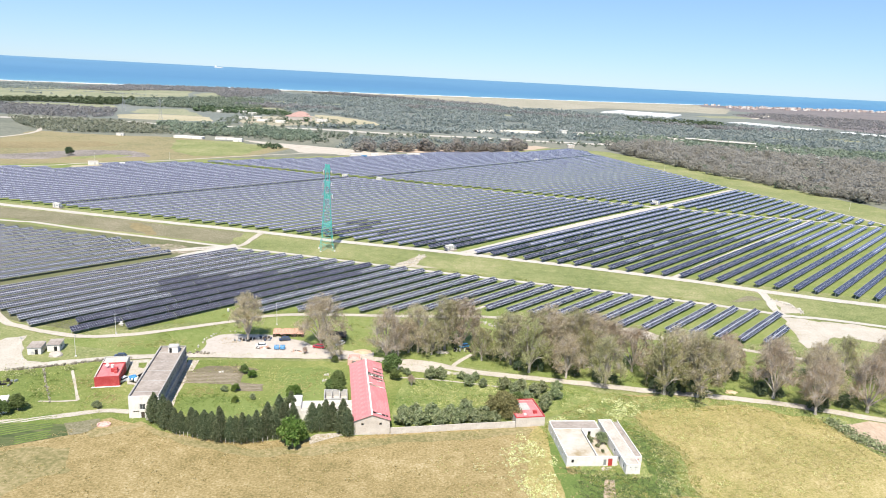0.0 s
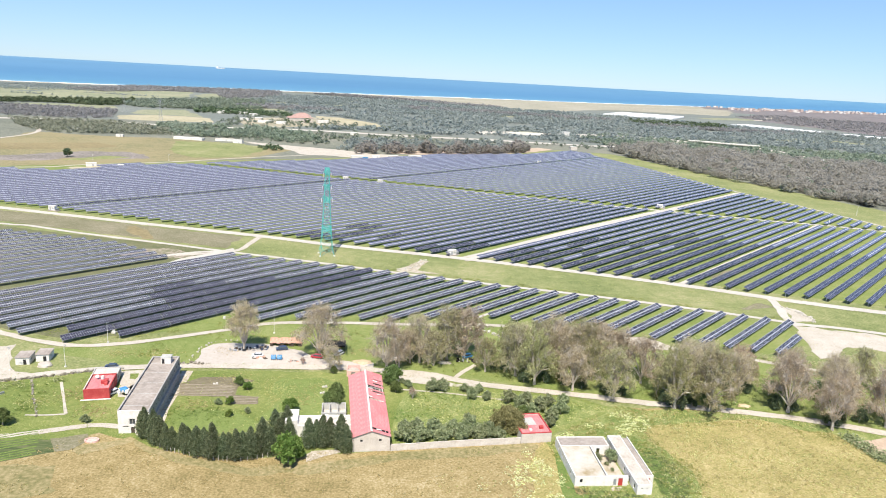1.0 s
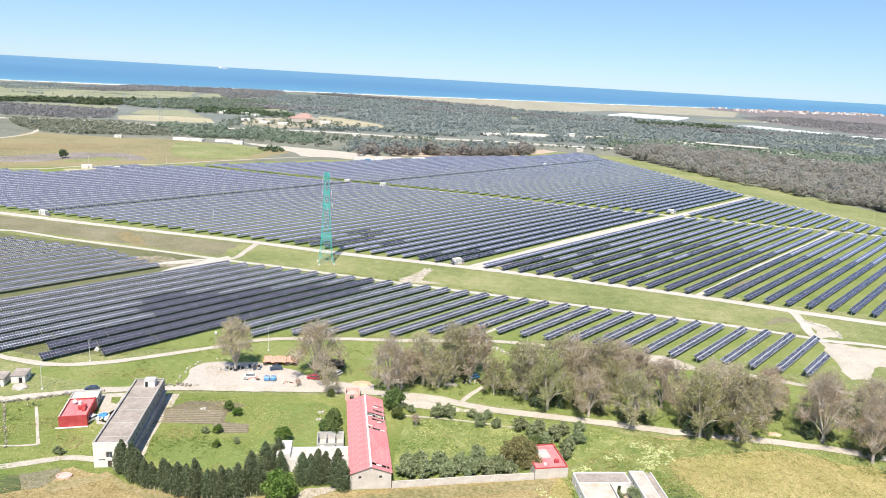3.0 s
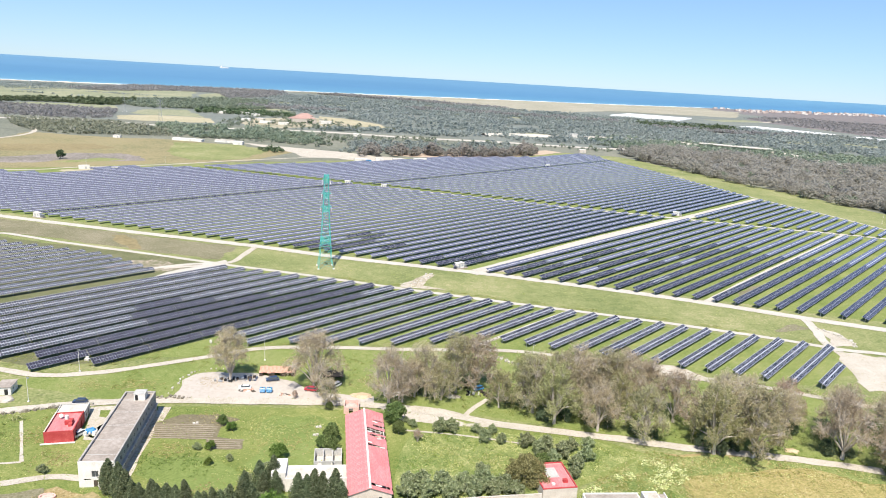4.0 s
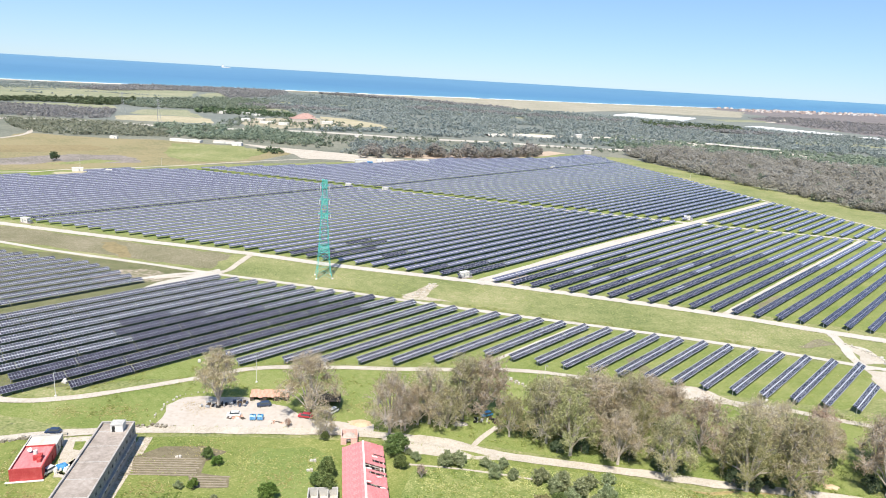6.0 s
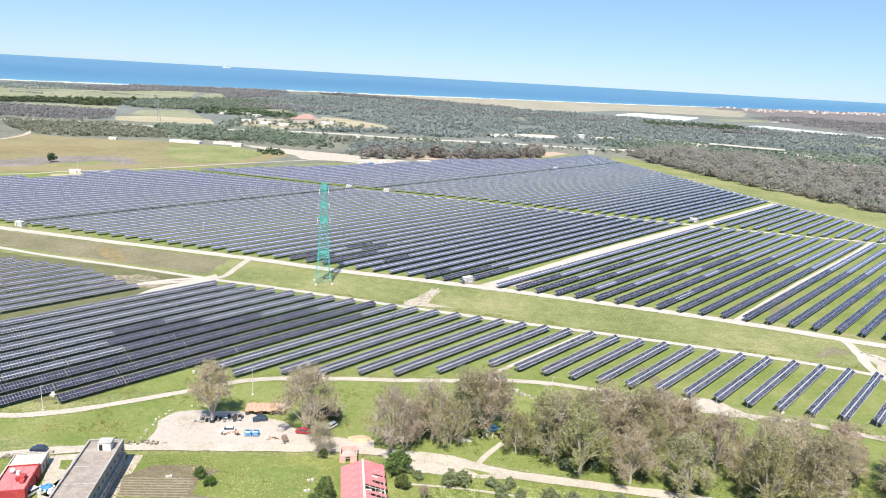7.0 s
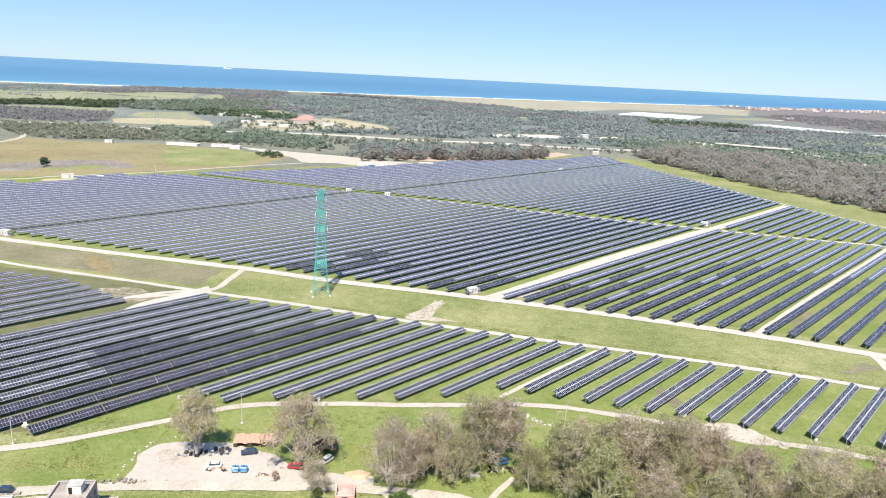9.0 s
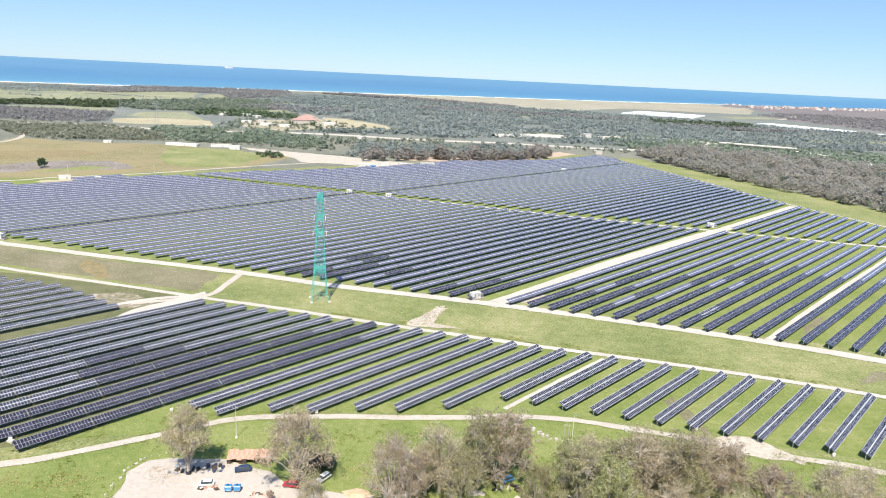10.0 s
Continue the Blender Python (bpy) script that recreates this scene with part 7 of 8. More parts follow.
car(-108.2, 212.0, 8, M["car_navy"], "dark navy hatchback parked on the lane")
car(-57.2, 235.6, 20, M["car_navy"], "dark blue car parked in the white lot", 4.2)
car(-43.2, 230.4, -4, M["car_red"], "red estate car parked under a tree", 4.3)
car(-64.0, 228.3, 12, M["car_white"], "stripped pale car among scrap", 3.9)
car(-36.0, 234.4, 60, M["car_white"], "white van at the edge of the lot", 4.2)
car(10.6, 239.3, 35, M["car_blue"], "bright blue car under the grove trees", 3.8)
car(-98.5, 194.0, 70, M["car_white"], "pale car beside the red house", 3.8)

shed = thing("sheet_shed", pose(-62.4, 238.2, 0, 0, 0, 9), "long low shed roofed with orange rusty sheets", "shed")
add_walls(shed, "wood_dark", 11.6, 3.2, 1.5, 0.15, [(1, 3, 0, 1.3), (5, 7, 0, 1.3), (8.6, 10.4, 0, 1.3)], label="")
for i in range(9):
    bm = ribbed(3.8, 1.27, 0.32)
    part("roof_sheet", bm, M["rust"], shed, "", Matrix.Translation((0.62 + i * 1.29, 1.6 + 0.3 * math.sin(2.3 * i), 1.86 + 0.05 * (i % 2))) @ Matrix.Rotation(radians(12), 4, "X") @ Matrix.Rotation(radians(90), 4, "Z"))
shed2 = thing("lean_to", pose(-40.5, 236.0, 0, 0, 0, 8), "dark-roofed lean-to beside a tall tree", "shed")
part("roof", add_box(bmesh.new(), (3.2, 2.6, 2.7), (6.6, 5.4, 0.12), bevel=0.03), M["wood_dark"], shed2)
for px in (0.3, 3.2, 6.1):
    for py in (0.3, 4.9):
        part("post", box((px, py, 1.32), (0.16, 0.16, 2.64)), M["wood_dark"], shed2)
part("back_wall", box((3.2, 5.1, 1.3), (6.0, 0.15, 2.5)), M["wood_dark"], shed2)


def tank(x, y, turn, label):
    """A squat plastic tank: ribbed body on a pallet, with a round cap."""
    ob = thing("water_tank", pose(x, y, 0.12, 0, 0, turn), label, "tank", "blue tanks")
    for i in (-0.6, 0, 0.6):
        part("pallet_bar", box((i, 0, 0.08), (0.18, 1.3, 0.16)), M["wood_dark"], ob)
    bm = box((0, 0, 0.86), (1.7, 1.3, 1.4), bevel=0.14)
    for z in (0.5, 0.85, 1.2):
        add_box(bm, (0, 0, z), (1.76, 1.36, 0.08), bevel=0.02)
    part("body", bm, M["car_blue"], ob)
    part("cap", add_bar(bmesh.new(), (0, 0, 1.55), (0, 0, 1.68), 0.28, 0.26, 12), M["car_navy"], ob)


tank(-57.9, 226.9, 8, "blue plastic tank standing in the white lot")
tank(-55.8, 227.2, 5, "blue plastic tank standing in the white lot")


def scrap(name, x, y, rx, ry, count, mats, label, seed, top=1.2):
    ob = thing(name, pose(x, y, 0), label, "scrap heap")
    rnd = random.Random(seed)
    for k, mat in enumerate(mats):
        for i in range(count // len(mats)):
            s = (rnd.uniform(0.3, 1.4), rnd.uniform(0.2, 0.9), rnd.uniform(0.2, top))
            m = Matrix.Translation((rnd.uniform(-rx, rx), rnd.uniform(-ry, ry), s[2] * 0.45)) @ Matrix.Rotation(rnd.uniform(0, 3.1), 4, "Z") @ Matrix.Rotation(rnd.uniform(-0.4, 0.4), 4, "X")
            part(("board", "drum", "sheet", "sack")[k % 4], add_box(bmesh.new(), (0, 0, 0), s, m=m, bevel=0.05), M[mat], ob)


scrap("scrap_pile", -71.5, 233.8, 3.8, 1.5, 30, ("wood_dark", "tyre", "galv"), "dark pile of scrap under the tree", 1)
scrap("scrap_pile", -64.8, 235.5, 2.6, 1.6, 20, ("wood_dark", "car_navy", "galv"), "dark scrap beside the sheet shed", 2)
scrap("scrap_pile", -63.2, 227.2, 2.6, 0.7, 18, ("wood_dark", "rust", "white"), "scattered scrap along the lot's edge", 3, 0.7)
scrap("scrap_pile", -49.4, 226.4, 3.0, 0.7, 15, ("rust", "wood_dark", "cream"), "scattered planks and tins along the lot's edge", 4, 0.7)
scrap("scrap_pile", 10.5, 236.0, 3.4, 1.2, 20, ("wood_dark", "tyre", "white"), "dark scrap under the grove trees", 5)
scrap("scrap_pile", -134.0, 187.5, 4.0, 2.4, 22, ("wood_dark", "tyre", "galv"), "dark scrap behind the corner house", 6)
M["tawny"] = material("tawny_earth", [(0.40, 0.28, 0.16), (0.52, 0.39, 0.25), (0.60, 0.48, 0.34)], 0.4, 0.95, 0.05)
mound("earth_bank", -26.8, 229.3, 3.6, 2.1, 0.45, "tawny", "low tawny earth bank beside the lane", 8)
mound("earth_bank", 2.5, 233.2, 2.6, 1.4, 0.7, "dirt", "low tawny earth heap in the grove", 9)
mound("earth_bank", 102.0, 213.5, 2.0, 1.2, 0.7, "tawny", "small orange earth heap beside the lane", 10)


def stone_line(name, pts, label, step=0.7, spread=0.5, size=0.35, seed=0, mat="stone"):
    rnd = random.Random(seed)
    bm = bmesh.new()
    for p in smooth_line(pts, step):
        s = size * rnd.uniform(0.5, 1.5)
        add_box(bm, (p.x + rnd.uniform(-spread, spread), p.y + rnd.uniform(-spread, spread), s * 0.3 + 0.1), (s * 1.4, s, s * 0.9), rnd.uniform(0, 3))
    tagged(part(name, bm, M[mat]), label, "stones", kind="stuff")


stone_line("stones", [(-139, 197), (-130, 200), (-113, 208.5), (-105, 211)], "dark stones of a tumbled wall along the lane", 0.5, 0.4, 0.6, 1)
stone_line("stones", [(-127.6, 199.5), (-121, 190), (-112.5, 178)], "line of stones between two plots", 0.5, 0.3, 0.3, 2)
ribbon("path", [(-118.0, 199.6), (-112.9, 191.8), (-105.3, 180.1)], 0.8, M["dirt"], 0.15, 1.5, 0.15, "narrow concrete path across the plot", "path")
ribbon("path", [(-105.3, 180.1), (-109.8, 178.8), (-116, 178)], 0.7, M["dirt"], 0.152, 1.5, 0.15, "narrow concrete path across the plot", "path")
stone_line("stones", [(-85.5, 222), (-86, 230), (-84, 238), (-76, 242)], "pale stones round the white lot", 1.6, 0.6, 0.35, 4, "pale_stone")
stone_line("stones", [(-84.6, 219.8), (-78.9, 219.9)], "earth clods at the lane's edge", 0.6, 0.5, 0.4, 5)
stone_line("stones", [(-122.9, 241.3), (-122.0, 241.4)], "white rocks at the end of a panel row", 0.5, 0.3, 0.8, 11, "pale_stone")
for x, y in ((-70.7, 204.6), (-35.9, 207.5), (-35.7, 203)):
    stone_line("stones", [(x - 0.4, y), (x + 0.5, y + 0.2)], "white rubble left in the compound grass", 0.45, 0.3, 0.55, 12, "pale_stone")
stone_line("stones", [(-93, 215.6), (-86, 218.6), (-80, 219.6)], "pale stones beside the lane", 0.5, 0.8, 0.5, 6)
stone_line("stones", [(164, 325), (168, 318), (171, 311), (169, 305)], "pale boulders on bare ground", 0.35, 1.4, 0.5, 7, "pale_stone")
stone_line("stones", [(-26, 350), (-16, 360), (-14, 372)], "pale stones on bare ground", 0.6, 2.0, 0.5, 8, "pale_stone")
stone_line("stones", [(18, 268), (26, 262), (34, 258), (30, 250)], "pale boulders beside the track", 0.7, 1.2, 0.6, 9, "pale_stone")

# posts of the fence under the cypresses
fence = thing("fence", pose(0, 0, 0), "row of short pale posts below the cypress hedge", "fence")
post_me = None
for p in smooth_line([(-78.6, 170.6), (-74, 167.7), (-69, 164.5), (-62.5, 163.1), (-52, 161.6), (-47, 162.6), (-41, 165.4)], 1.3):
    if post_me is None:
        post_me = part("fence_post", box((0, 0, 0.7), (0.14, 0.14, 1.4), bevel=0.02), M["cream"], fence, m=pose(p.x, p.y, 0)).data
    else:
        shared("fence_post", post_me, fence, pose(p.x, p.y, 0))


M["tile_red"] = material("red_roof_tiles", [(0.32, 0.19, 0.155), (0.38, 0.245, 0.205), (0.44, 0.30, 0.255)], 0.2, 0.9)

# ---- the far plain ----
def far_house(x, y, turn, w, l, h, mat, roof, label, pitch=0.0, name="house"):
    ob = thing(name, pose(x, y, 0, 0, 0, turn), label, "building")
    n = max(1, int(w / 4))
    ops = [] if not pitch and w > 6 else [(2 + i * (w - 3.2) / max(1, n), 3.2 + i * (w - 3.2) / max(1, n), 1, 2.4) for i in range(n)]
    add_walls(ob, mat, w, l, h, 0.35, ops or [(w * 0.6, w * 0.6 + 1.2, 0, 2.1)], label="")
    if not ops:
        part("door", box((w * 0.6 + 0.6, 0.2, 1.05), (1.2, 0.06, 2.1)), M["galv"], ob)
    if pitch:
        bm = bmesh.new()
        v = [bm.verts.new(p) for p in ((-0.5, -0.5, h), (w + 0.5, -0.5, h), (w + 0.5, l + 0.5, h), (-0.5, l + 0.5, h), (min(w, l) / 2, l / 2, h + pitch), (w - min(w, l) / 2, l / 2, h + pitch))]
        for f in ((0, 1, 5, 4), (1, 2, 5), (2, 3, 4, 5), (3, 0, 4), (3, 2, 1, 0)):
            bm.faces.new([v[i] for i in f])
        part("roof", bm, M[roof], ob)
    else:
        part("roof", box((w / 2, l / 2, h + 0.1), (w + 0.3, l + 0.3, 0.2), bevel=0.03), M[roof], ob)
    for a, b, c, d in ops:
        window(ob, pose((a + b) / 2, 0.2, (c + d) / 2), b - a, d - c)


far_house(-325, 1305, 32, 46, 24, 9, "cream", "tile_red", "large villa with a red hipped roof", 5, "villa")
far_house(-322, 1338, 32, 30, 18, 12, "cream", "tile_red", "tall villa wing with a red hipped roof", 5, "villa")
far_house(-278, 1334, 32, 22, 10, 5, "white", "white", "white annex of the villa")
for x, y, w, l in ((-541, 1490, 40, 12), (-480, 1470, 26, 10), (-520, 1452, 30, 8), (-446, 1440, 18, 10), (-400, 1330, 14, 10), (-376, 1270, 26, 8), (-340, 1262, 18, 8), (-420, 1300, 16, 10)):
    far_house(x, y, 10, w, l, 4, "white" if w > 15 else "cream", "white", "low pale estate building among dark trees")
far_house(-384, 915, -3, 40, 9, 2.8, "white", "white", "long low white farm shed")
far_house(-330, 922, 4, 24, 9, 2.8, "white", "cream", "low pale farm shed")
far_house(-300, 905, 4, 12, 8, 4, "white", "white", "small white farm shed")
far_house(-456, 903, 10, 9, 5, 3, "white", "white", "tiny white hut at the edge of the hay field")
far_house(172, 1076, 10, 10, 8, 4.5, "cream", "white", "small cream house at the corner of the field")
far_house(196, 1330, 12, 12, 14, 9, "white", "white", "tall narrow white building among woods")
far_house(-180, 1120, 10, 12, 8, 4, "white", "white", "small white house beside the highway")
mast(-355.7, 660.1, 9, "thin pale mast behind the substation cabin", False)
far_house(-322, 642, 30, 5, 3, 2.6, "white", "white", "small white cabin at the field's edge")
far_house(-350, 637, 30, 9, 3.5, 3.2, "white", "white", "white substation cabin at the field's edge")
far_house(-126, 812, 24, 14, 5, 3, "white", "white", "white site cabin at the works yard")
far_house(-104, 828, 24, 9, 4, 3, "white", "white", "white site cabin at the works yard")
far_house(-84, 834, 30, 12, 4, 3, "cream", "white", "pale site cabin at the works yard")
far_house(-112, 806, 24, 6, 3, 2.8, "tarp_blue", "tarp_blue", "bright blue container at the works yard")
far_house(-60, 846, 30, 16, 5, 3, "white", "white", "white site cabin at the works yard")


def greenhouse(x, y, turn, w, l, n, label):
    """A block of white plastic tunnels."""
    ob = thing("greenhouse", pose(x, y, 0, 0, 0, turn), label, "greenhouse")
    s = w / n
    for i in range(n):
        bm = bmesh.new()
        rings = [[bm.verts.new((i * s + s / 2 - s * 0.48 * math.cos(math.pi * k / 6), py, 2.5 + 2.2 * math.sin(math.pi * k / 6))) for k in range(7)] for py in (0, l)]
        for r in rings:
            r.insert(0, bm.verts.new((i * s + s * 0.02, r[0].co.y, 0)))
            r.append(bm.verts.new((i * s + s * 0.98, r[1].co.y, 0)))
        for k in range(8):
            bm.faces.new((rings[0][k], rings[0][k + 1], rings[1][k + 1], rings[1][k]))
        for r in rings:
            bm.faces.new(r)
        bmesh.ops.recalc_face_normals(bm, faces=bm.faces)
        part("tunnel", bm, M["plastic"], ob)


M["plastic"] = material("white_plastic_sheet", [(0.62, 0.62, 0.6), (0.74, 0.74, 0.72), (0.8, 0.8, 0.79)], 0.05, 0.5)
greenhouse(487, 2455, -26, 232, 260, 16, "wide white plastic greenhouse near the coast")
greenhouse(828, 2180, -55, 255, 75, 14, "long white plastic greenhouse in the scrub")
greenhouse(1030, 1930, -55, 150, 50, 10, "long white plastic greenhouse in the scrub")
greenhouse(560, 1110, -35, 30, 8, 3, "small white plastic tunnel in the woods")

bridge = thing("viaduct", pose(433, 1325, 0, 0, 0, -24), "pale concrete viaduct over the scrub", "bridge")
part("deck", box((60, 0, 6.5), (124, 11, 1.2), bevel=0.1), M["cream"], bridge)
for s in (-5.3, 5.3):
    part("parapet", box((60, s, 7.5), (124, 0.3, 0.9)), M["white"], bridge)
for i in range(6):
    part("pier", box((8 + i * 21, 0, 2.95), (1.6, 7, 5.9), bevel=0.1), M["concrete"], bridge)


def embankment(name, pts, width, height, label):
    """A raised road on sloping banks."""
    line = smooth_line(pts, 12)
    verts, faces = [], []
    for i, p in enumerate(line):
        d = (line[min(i + 1, len(line) - 1)] - line[max(i - 1, 0)]).normalized()
        n = Vector((-d.y, d.x, 0))
        for off, z in ((width / 2 + height * 1.6, 0), (width / 2, height), (-width / 2, height), (-width / 2 - height * 1.6, 0)):
            q = p + n * off
            verts.append((q.x, q.y, z))
        if i:
            k = 4 * i
            faces += [(k - 4 + j, k - 3 + j, k + 1 + j, k + j) for j in range(3)]
    tagged(mesh_thing(name, verts, faces, M["gravel"]), label, "road", kind="structure")


embankment("road", [(30, 1290), (90, 1330), (197, 1351), (282, 1383), (378, 1384), (424, 1344), (436, 1330)], 5, 4.2, "pale raised road running to the viaduct")
embankment("road", [(545, 1274), (562, 1230), (568, 1150), (552, 1060), (536, 985)], 4, 3.6, "pale raised road beyond the viaduct")

def hill():
    """The rise with the town on it."""
    verts, faces = [], []
    n, k = 40, 16
    for i in range(n + 1):
        for j in range(k + 1):
            x, y = 1350 + 3200 * i / n, 2900 + 1850 * j / k
            u, v = i / n, j / k
            z = (5 + 30 * min(1, u * 2.2)) * math.sin(math.pi * min(1, v * 1.05)) ** 1.3 * min(1, u * 5) + 3 * noise.noise(Vector((x * 0.004, y * 0.004, 1)))
            verts.append((x, y, max(-0.5, z) if 0 < i < n and 0 < j < k else -0.5))
    for i in range(n):
        for j in range(k):
            a = i * (k + 1) + j
            faces.append((a, a + k + 1, a + k + 2, a + 1))
    tagged(mesh_thing("hill", verts, faces, M["hillside"], smooth=True), "low scrubby hill with a town on its back", "hill", kind="structure")
    rnd = random.Random(8)
    V, F = [], []
    for t in range(1300):
        i, j = rnd.uniform(0.05, 1), rnd.uniform(0.5, 0.85)
        x, y = 1350 + 3200 * i, 2900 + 1850 * j
        if noise.noise(Vector((x * 0.003, y * 0.004, 4))) < -0.12:
            continue
        a = int(i * n) * (k + 1) + int(j * k)
        z = verts[a][2]
        w, l, h = rnd.uniform(8, 18), rnd.uniform(7, 14), rnd.uniform(4, 9)
        base = len(V)
        V += [(x + dx * w / 2, y + dy * l / 2, z - 3 + dz * (h + 3)) for dz in (0, 1) for dx, dy in ((-1, -1), (1, -1), (1, 1), (-1, 1))]
        F += [tuple(base + q for q in f) for f in ((0, 1, 5, 4), (1, 2, 6, 5), (2, 3, 7, 6), (3, 0, 4, 7), (4, 5, 6, 7))]
    tagged(mesh_thing("town", V, F, M["town"]), "far hillside town of pale pinkish houses", "town", kind="stuff")


M["town"] = material("pale_town_walls", [(0.42, 0.33, 0.29), (0.53, 0.45, 0.405), (0.67, 0.62, 0.57)], 0.01, 0.9, island=0.7)
hill()


def ship():
    """A far white ship on the horizon."""
    ob = thing("ship", pose(-1730, 4900, 71.0, 0, 0, 8), "far white ship on the open sea", "ship")
    bm = bmesh.new()
    ring = [(-32, 0), (-26, -5), (24, -5), (34, 0), (24, 5), (-26, 5)]
    lo, hi = [[bm.verts.new((x * k, y * k, z)) for x, y in ring] for k, z in ((0.92, 0), (1.0, 6))]
    for i in range(6):
        j = (i + 1) % 6
        bm.faces.new((lo[i], lo[j], hi[j], hi[i]))
    bm.faces.new(hi)
    part("hull", bm, M["white"], ob)
    part("bridge", box((-18, 0, 10), (12, 8, 8), bevel=0.4), M["white"], ob)
    part("funnel", add_bar(bmesh.new(), (-22, 0, 14), (-22, 0, 18), 1.6, 1.3, 10), M["galv"], ob)


ship()


trough = thing("basin", pose(-90.6, 167.0, 0, 0, 0, 8), "round basin with a worn red rim in the grass", "basin")
bm = bmesh.new()
rings = [[bm.verts.new((r * 1.5 * math.cos(k * 0.3927), r * math.sin(k * 0.3927), z)) for k in range(16)] for r, z in ((1.25, 0.0), (1.25, 0.5), (1.02, 0.5), (0.98, 0.2))]
for a, b in zip(rings, rings[1:]):
    for k in range(16):
        bm.faces.new((a[k], a[(k + 1) % 16], b[(k + 1) % 16], b[k]))
bm.faces.new(rings[-1])
part("rim", bm, M["pink_wall"], trough)


# ---- weeds and tufts ----
def clumps(name, q, height, mat, label, rng, blades, leaf):
    """Clumps of leaves at the given places, joined into one."""
    n = len(q)
    h = height * (0.4 + 0.9 * rng.random(n) ** 1.5)
    low = 0.35 if height < 1 else 1.0
    d = rng.normal(size=(n, blades, 3)) * np.array([0.55, 0.55, 0.3 * low])
    c = np.concatenate([q, (h * 0.5 * low)[:, None] + 0.06], 1)[:, None] + d * h[:, None, None]
    u = (0.25 + 0.3 * low) * rng.normal(size=(n, blades, 3)) + np.array([0, 0, 0.9])
    u /= np.linalg.norm(u, axis=2, keepdims=True)
    a = rng.normal(size=(n, blades, 3))
    a -= (a * u).sum(2, keepdims=True) * u
    a /= np.linalg.norm(a, axis=2, keepdims=True)
    b = np.cross(u, a)
    k = (h * leaf)[:, None, None]
    v = np.stack([c - a * k, c + b * k * 0.6, c + a * k, c - b * k * 0.6], 2)
    v[..., 2] = np.maximum(v[..., 2], 0.05)
    V, F = v.reshape(-1, 3), np.arange(n * blades * 4).reshape(-1, 4)
    me = bpy.data.meshes.new(name)
    me.vertices.add(len(V))
    me.vertices.foreach_set("co", V.astype(np.float32).ravel())
    me.loops.add(F.size)
    me.loops.foreach_set("vertex_index", F.astype(np.int32).ravel())
    me.polygons.add(len(F))
    me.polygons.foreach_set("loop_start", np.arange(0, F.size, 4, dtype=np.int32))
    me.update(calc_edges=True)
    me.materials.append(M[mat])
    tagged(new(name, me), label, "weeds", kind="stuff")


def tufts(name, poly, density, height, mat, label, seed, blades=7, gaps=0.35, grain=0.09, leaf=0.33, clear=()):
    """Low clumps of leaves over a stretch of ground, in drifts, joined into one."""
    rng = np.random.default_rng(seed)
    p = np.array(poly, float)
    lo, hi = p.min(0), p.max(0)
    q = lo + rng.random((int(np.prod(hi - lo) * density), 2)) * (hi - lo)
    inside = np.zeros(len(q), bool)
    j = len(p) - 1
    for i in range(len(p)):
        inside ^= ((p[i, 1] > q[:, 1]) != (p[j, 1] > q[:, 1])) & (q[:, 0] < (p[j, 0] - p[i, 0]) * (q[:, 1] - p[i, 1]) / (p[j, 1] - p[i, 1] + 1e-9) + p[i, 0])
        j = i
    q = q[inside]
    q = q[[noise.noise(Vector((x * grain, y * grain, seed))) + 0.5 * noise.noise(Vector((x * grain * 4, y * grain * 4, seed))) > gaps - 0.5 for x, y in q]]
    for x0, y0, x1, y1, turn in clear:
        c, k = math.cos(radians(turn)), math.sin(radians(turn))
        u, w = (q[:, 0] - x0) * c + (q[:, 1] - y0) * k, (q[:, 1] - y0) * c - (q[:, 0] - x0) * k
        q = q[~((u > -0.4) & (u < x1 + 0.4) & (w > -0.4) & (w < y1 + 0.4))]
    clumps(name, q, height, mat, label, rng, blades, leaf)


M["tuft_green"] = leaf_material("green_weeds", (0.19, 0.23, 0.05), (0.28, 0.315, 0.085), (0.39, 0.40, 0.15))
M["tuft_flower"] = leaf_material("pale_flower_heads", (0.30, 0.30, 0.09), (0.48, 0.46, 0.18), (0.62, 0.58, 0.30))
M["tuft_dry"] = leaf_material("dry_tufts", (0.28, 0.23, 0.09), (0.42, 0.34, 0.16), (0.55, 0.46, 0.25))
GARDEN = [(-9, 173), (24, 181), (32, 187), (57, 206), (44, 211), (20, 212), (6, 216), (-8, 206)]
RUIN = [(33, 180), (39, 160), (48, 146), (72, 146), (74, 172), (64, 190), (68, 206), (60, 208), (46, 196)]
LANE = [(66, 206), (64, 192), (100, 201), (122, 193), (124, 200), (118, 205), (92, 208)]
COURT = [(-125, 165), (-92, 172), (-62, 164), (-30, 172), (-24, 210), (-60, 217), (-100, 211), (-140, 198)]
GROVE_AREA = [(-100, 216), (-40, 226), (0, 226), (40, 218), (90, 212), (140, 205), (190, 196), (210, 236), (130, 256), (75, 264), (30, 272), (-20, 266), (-66, 258), (-110, 234)]
DRY = [(-120, 120), (120, 120), (150, 150), (122, 196), (92, 207), (70, 206), (74, 170), (72, 146), (46, 146), (38, 160), (33, 179), (-10, 169), (-30, 163), (-62, 160), (-90, 169), (-112, 152)]
tufts("weeds", GARDEN, 1.1, 0.6, "tuft_green", "rank green weeds in the walled garden", 1, 8, 0.3)
tufts("flowers", GARDEN, 1.2, 0.6, "tuft_flower", "drifts of pale yellow flower heads in the garden", 2, 7, 0.55, 0.14)
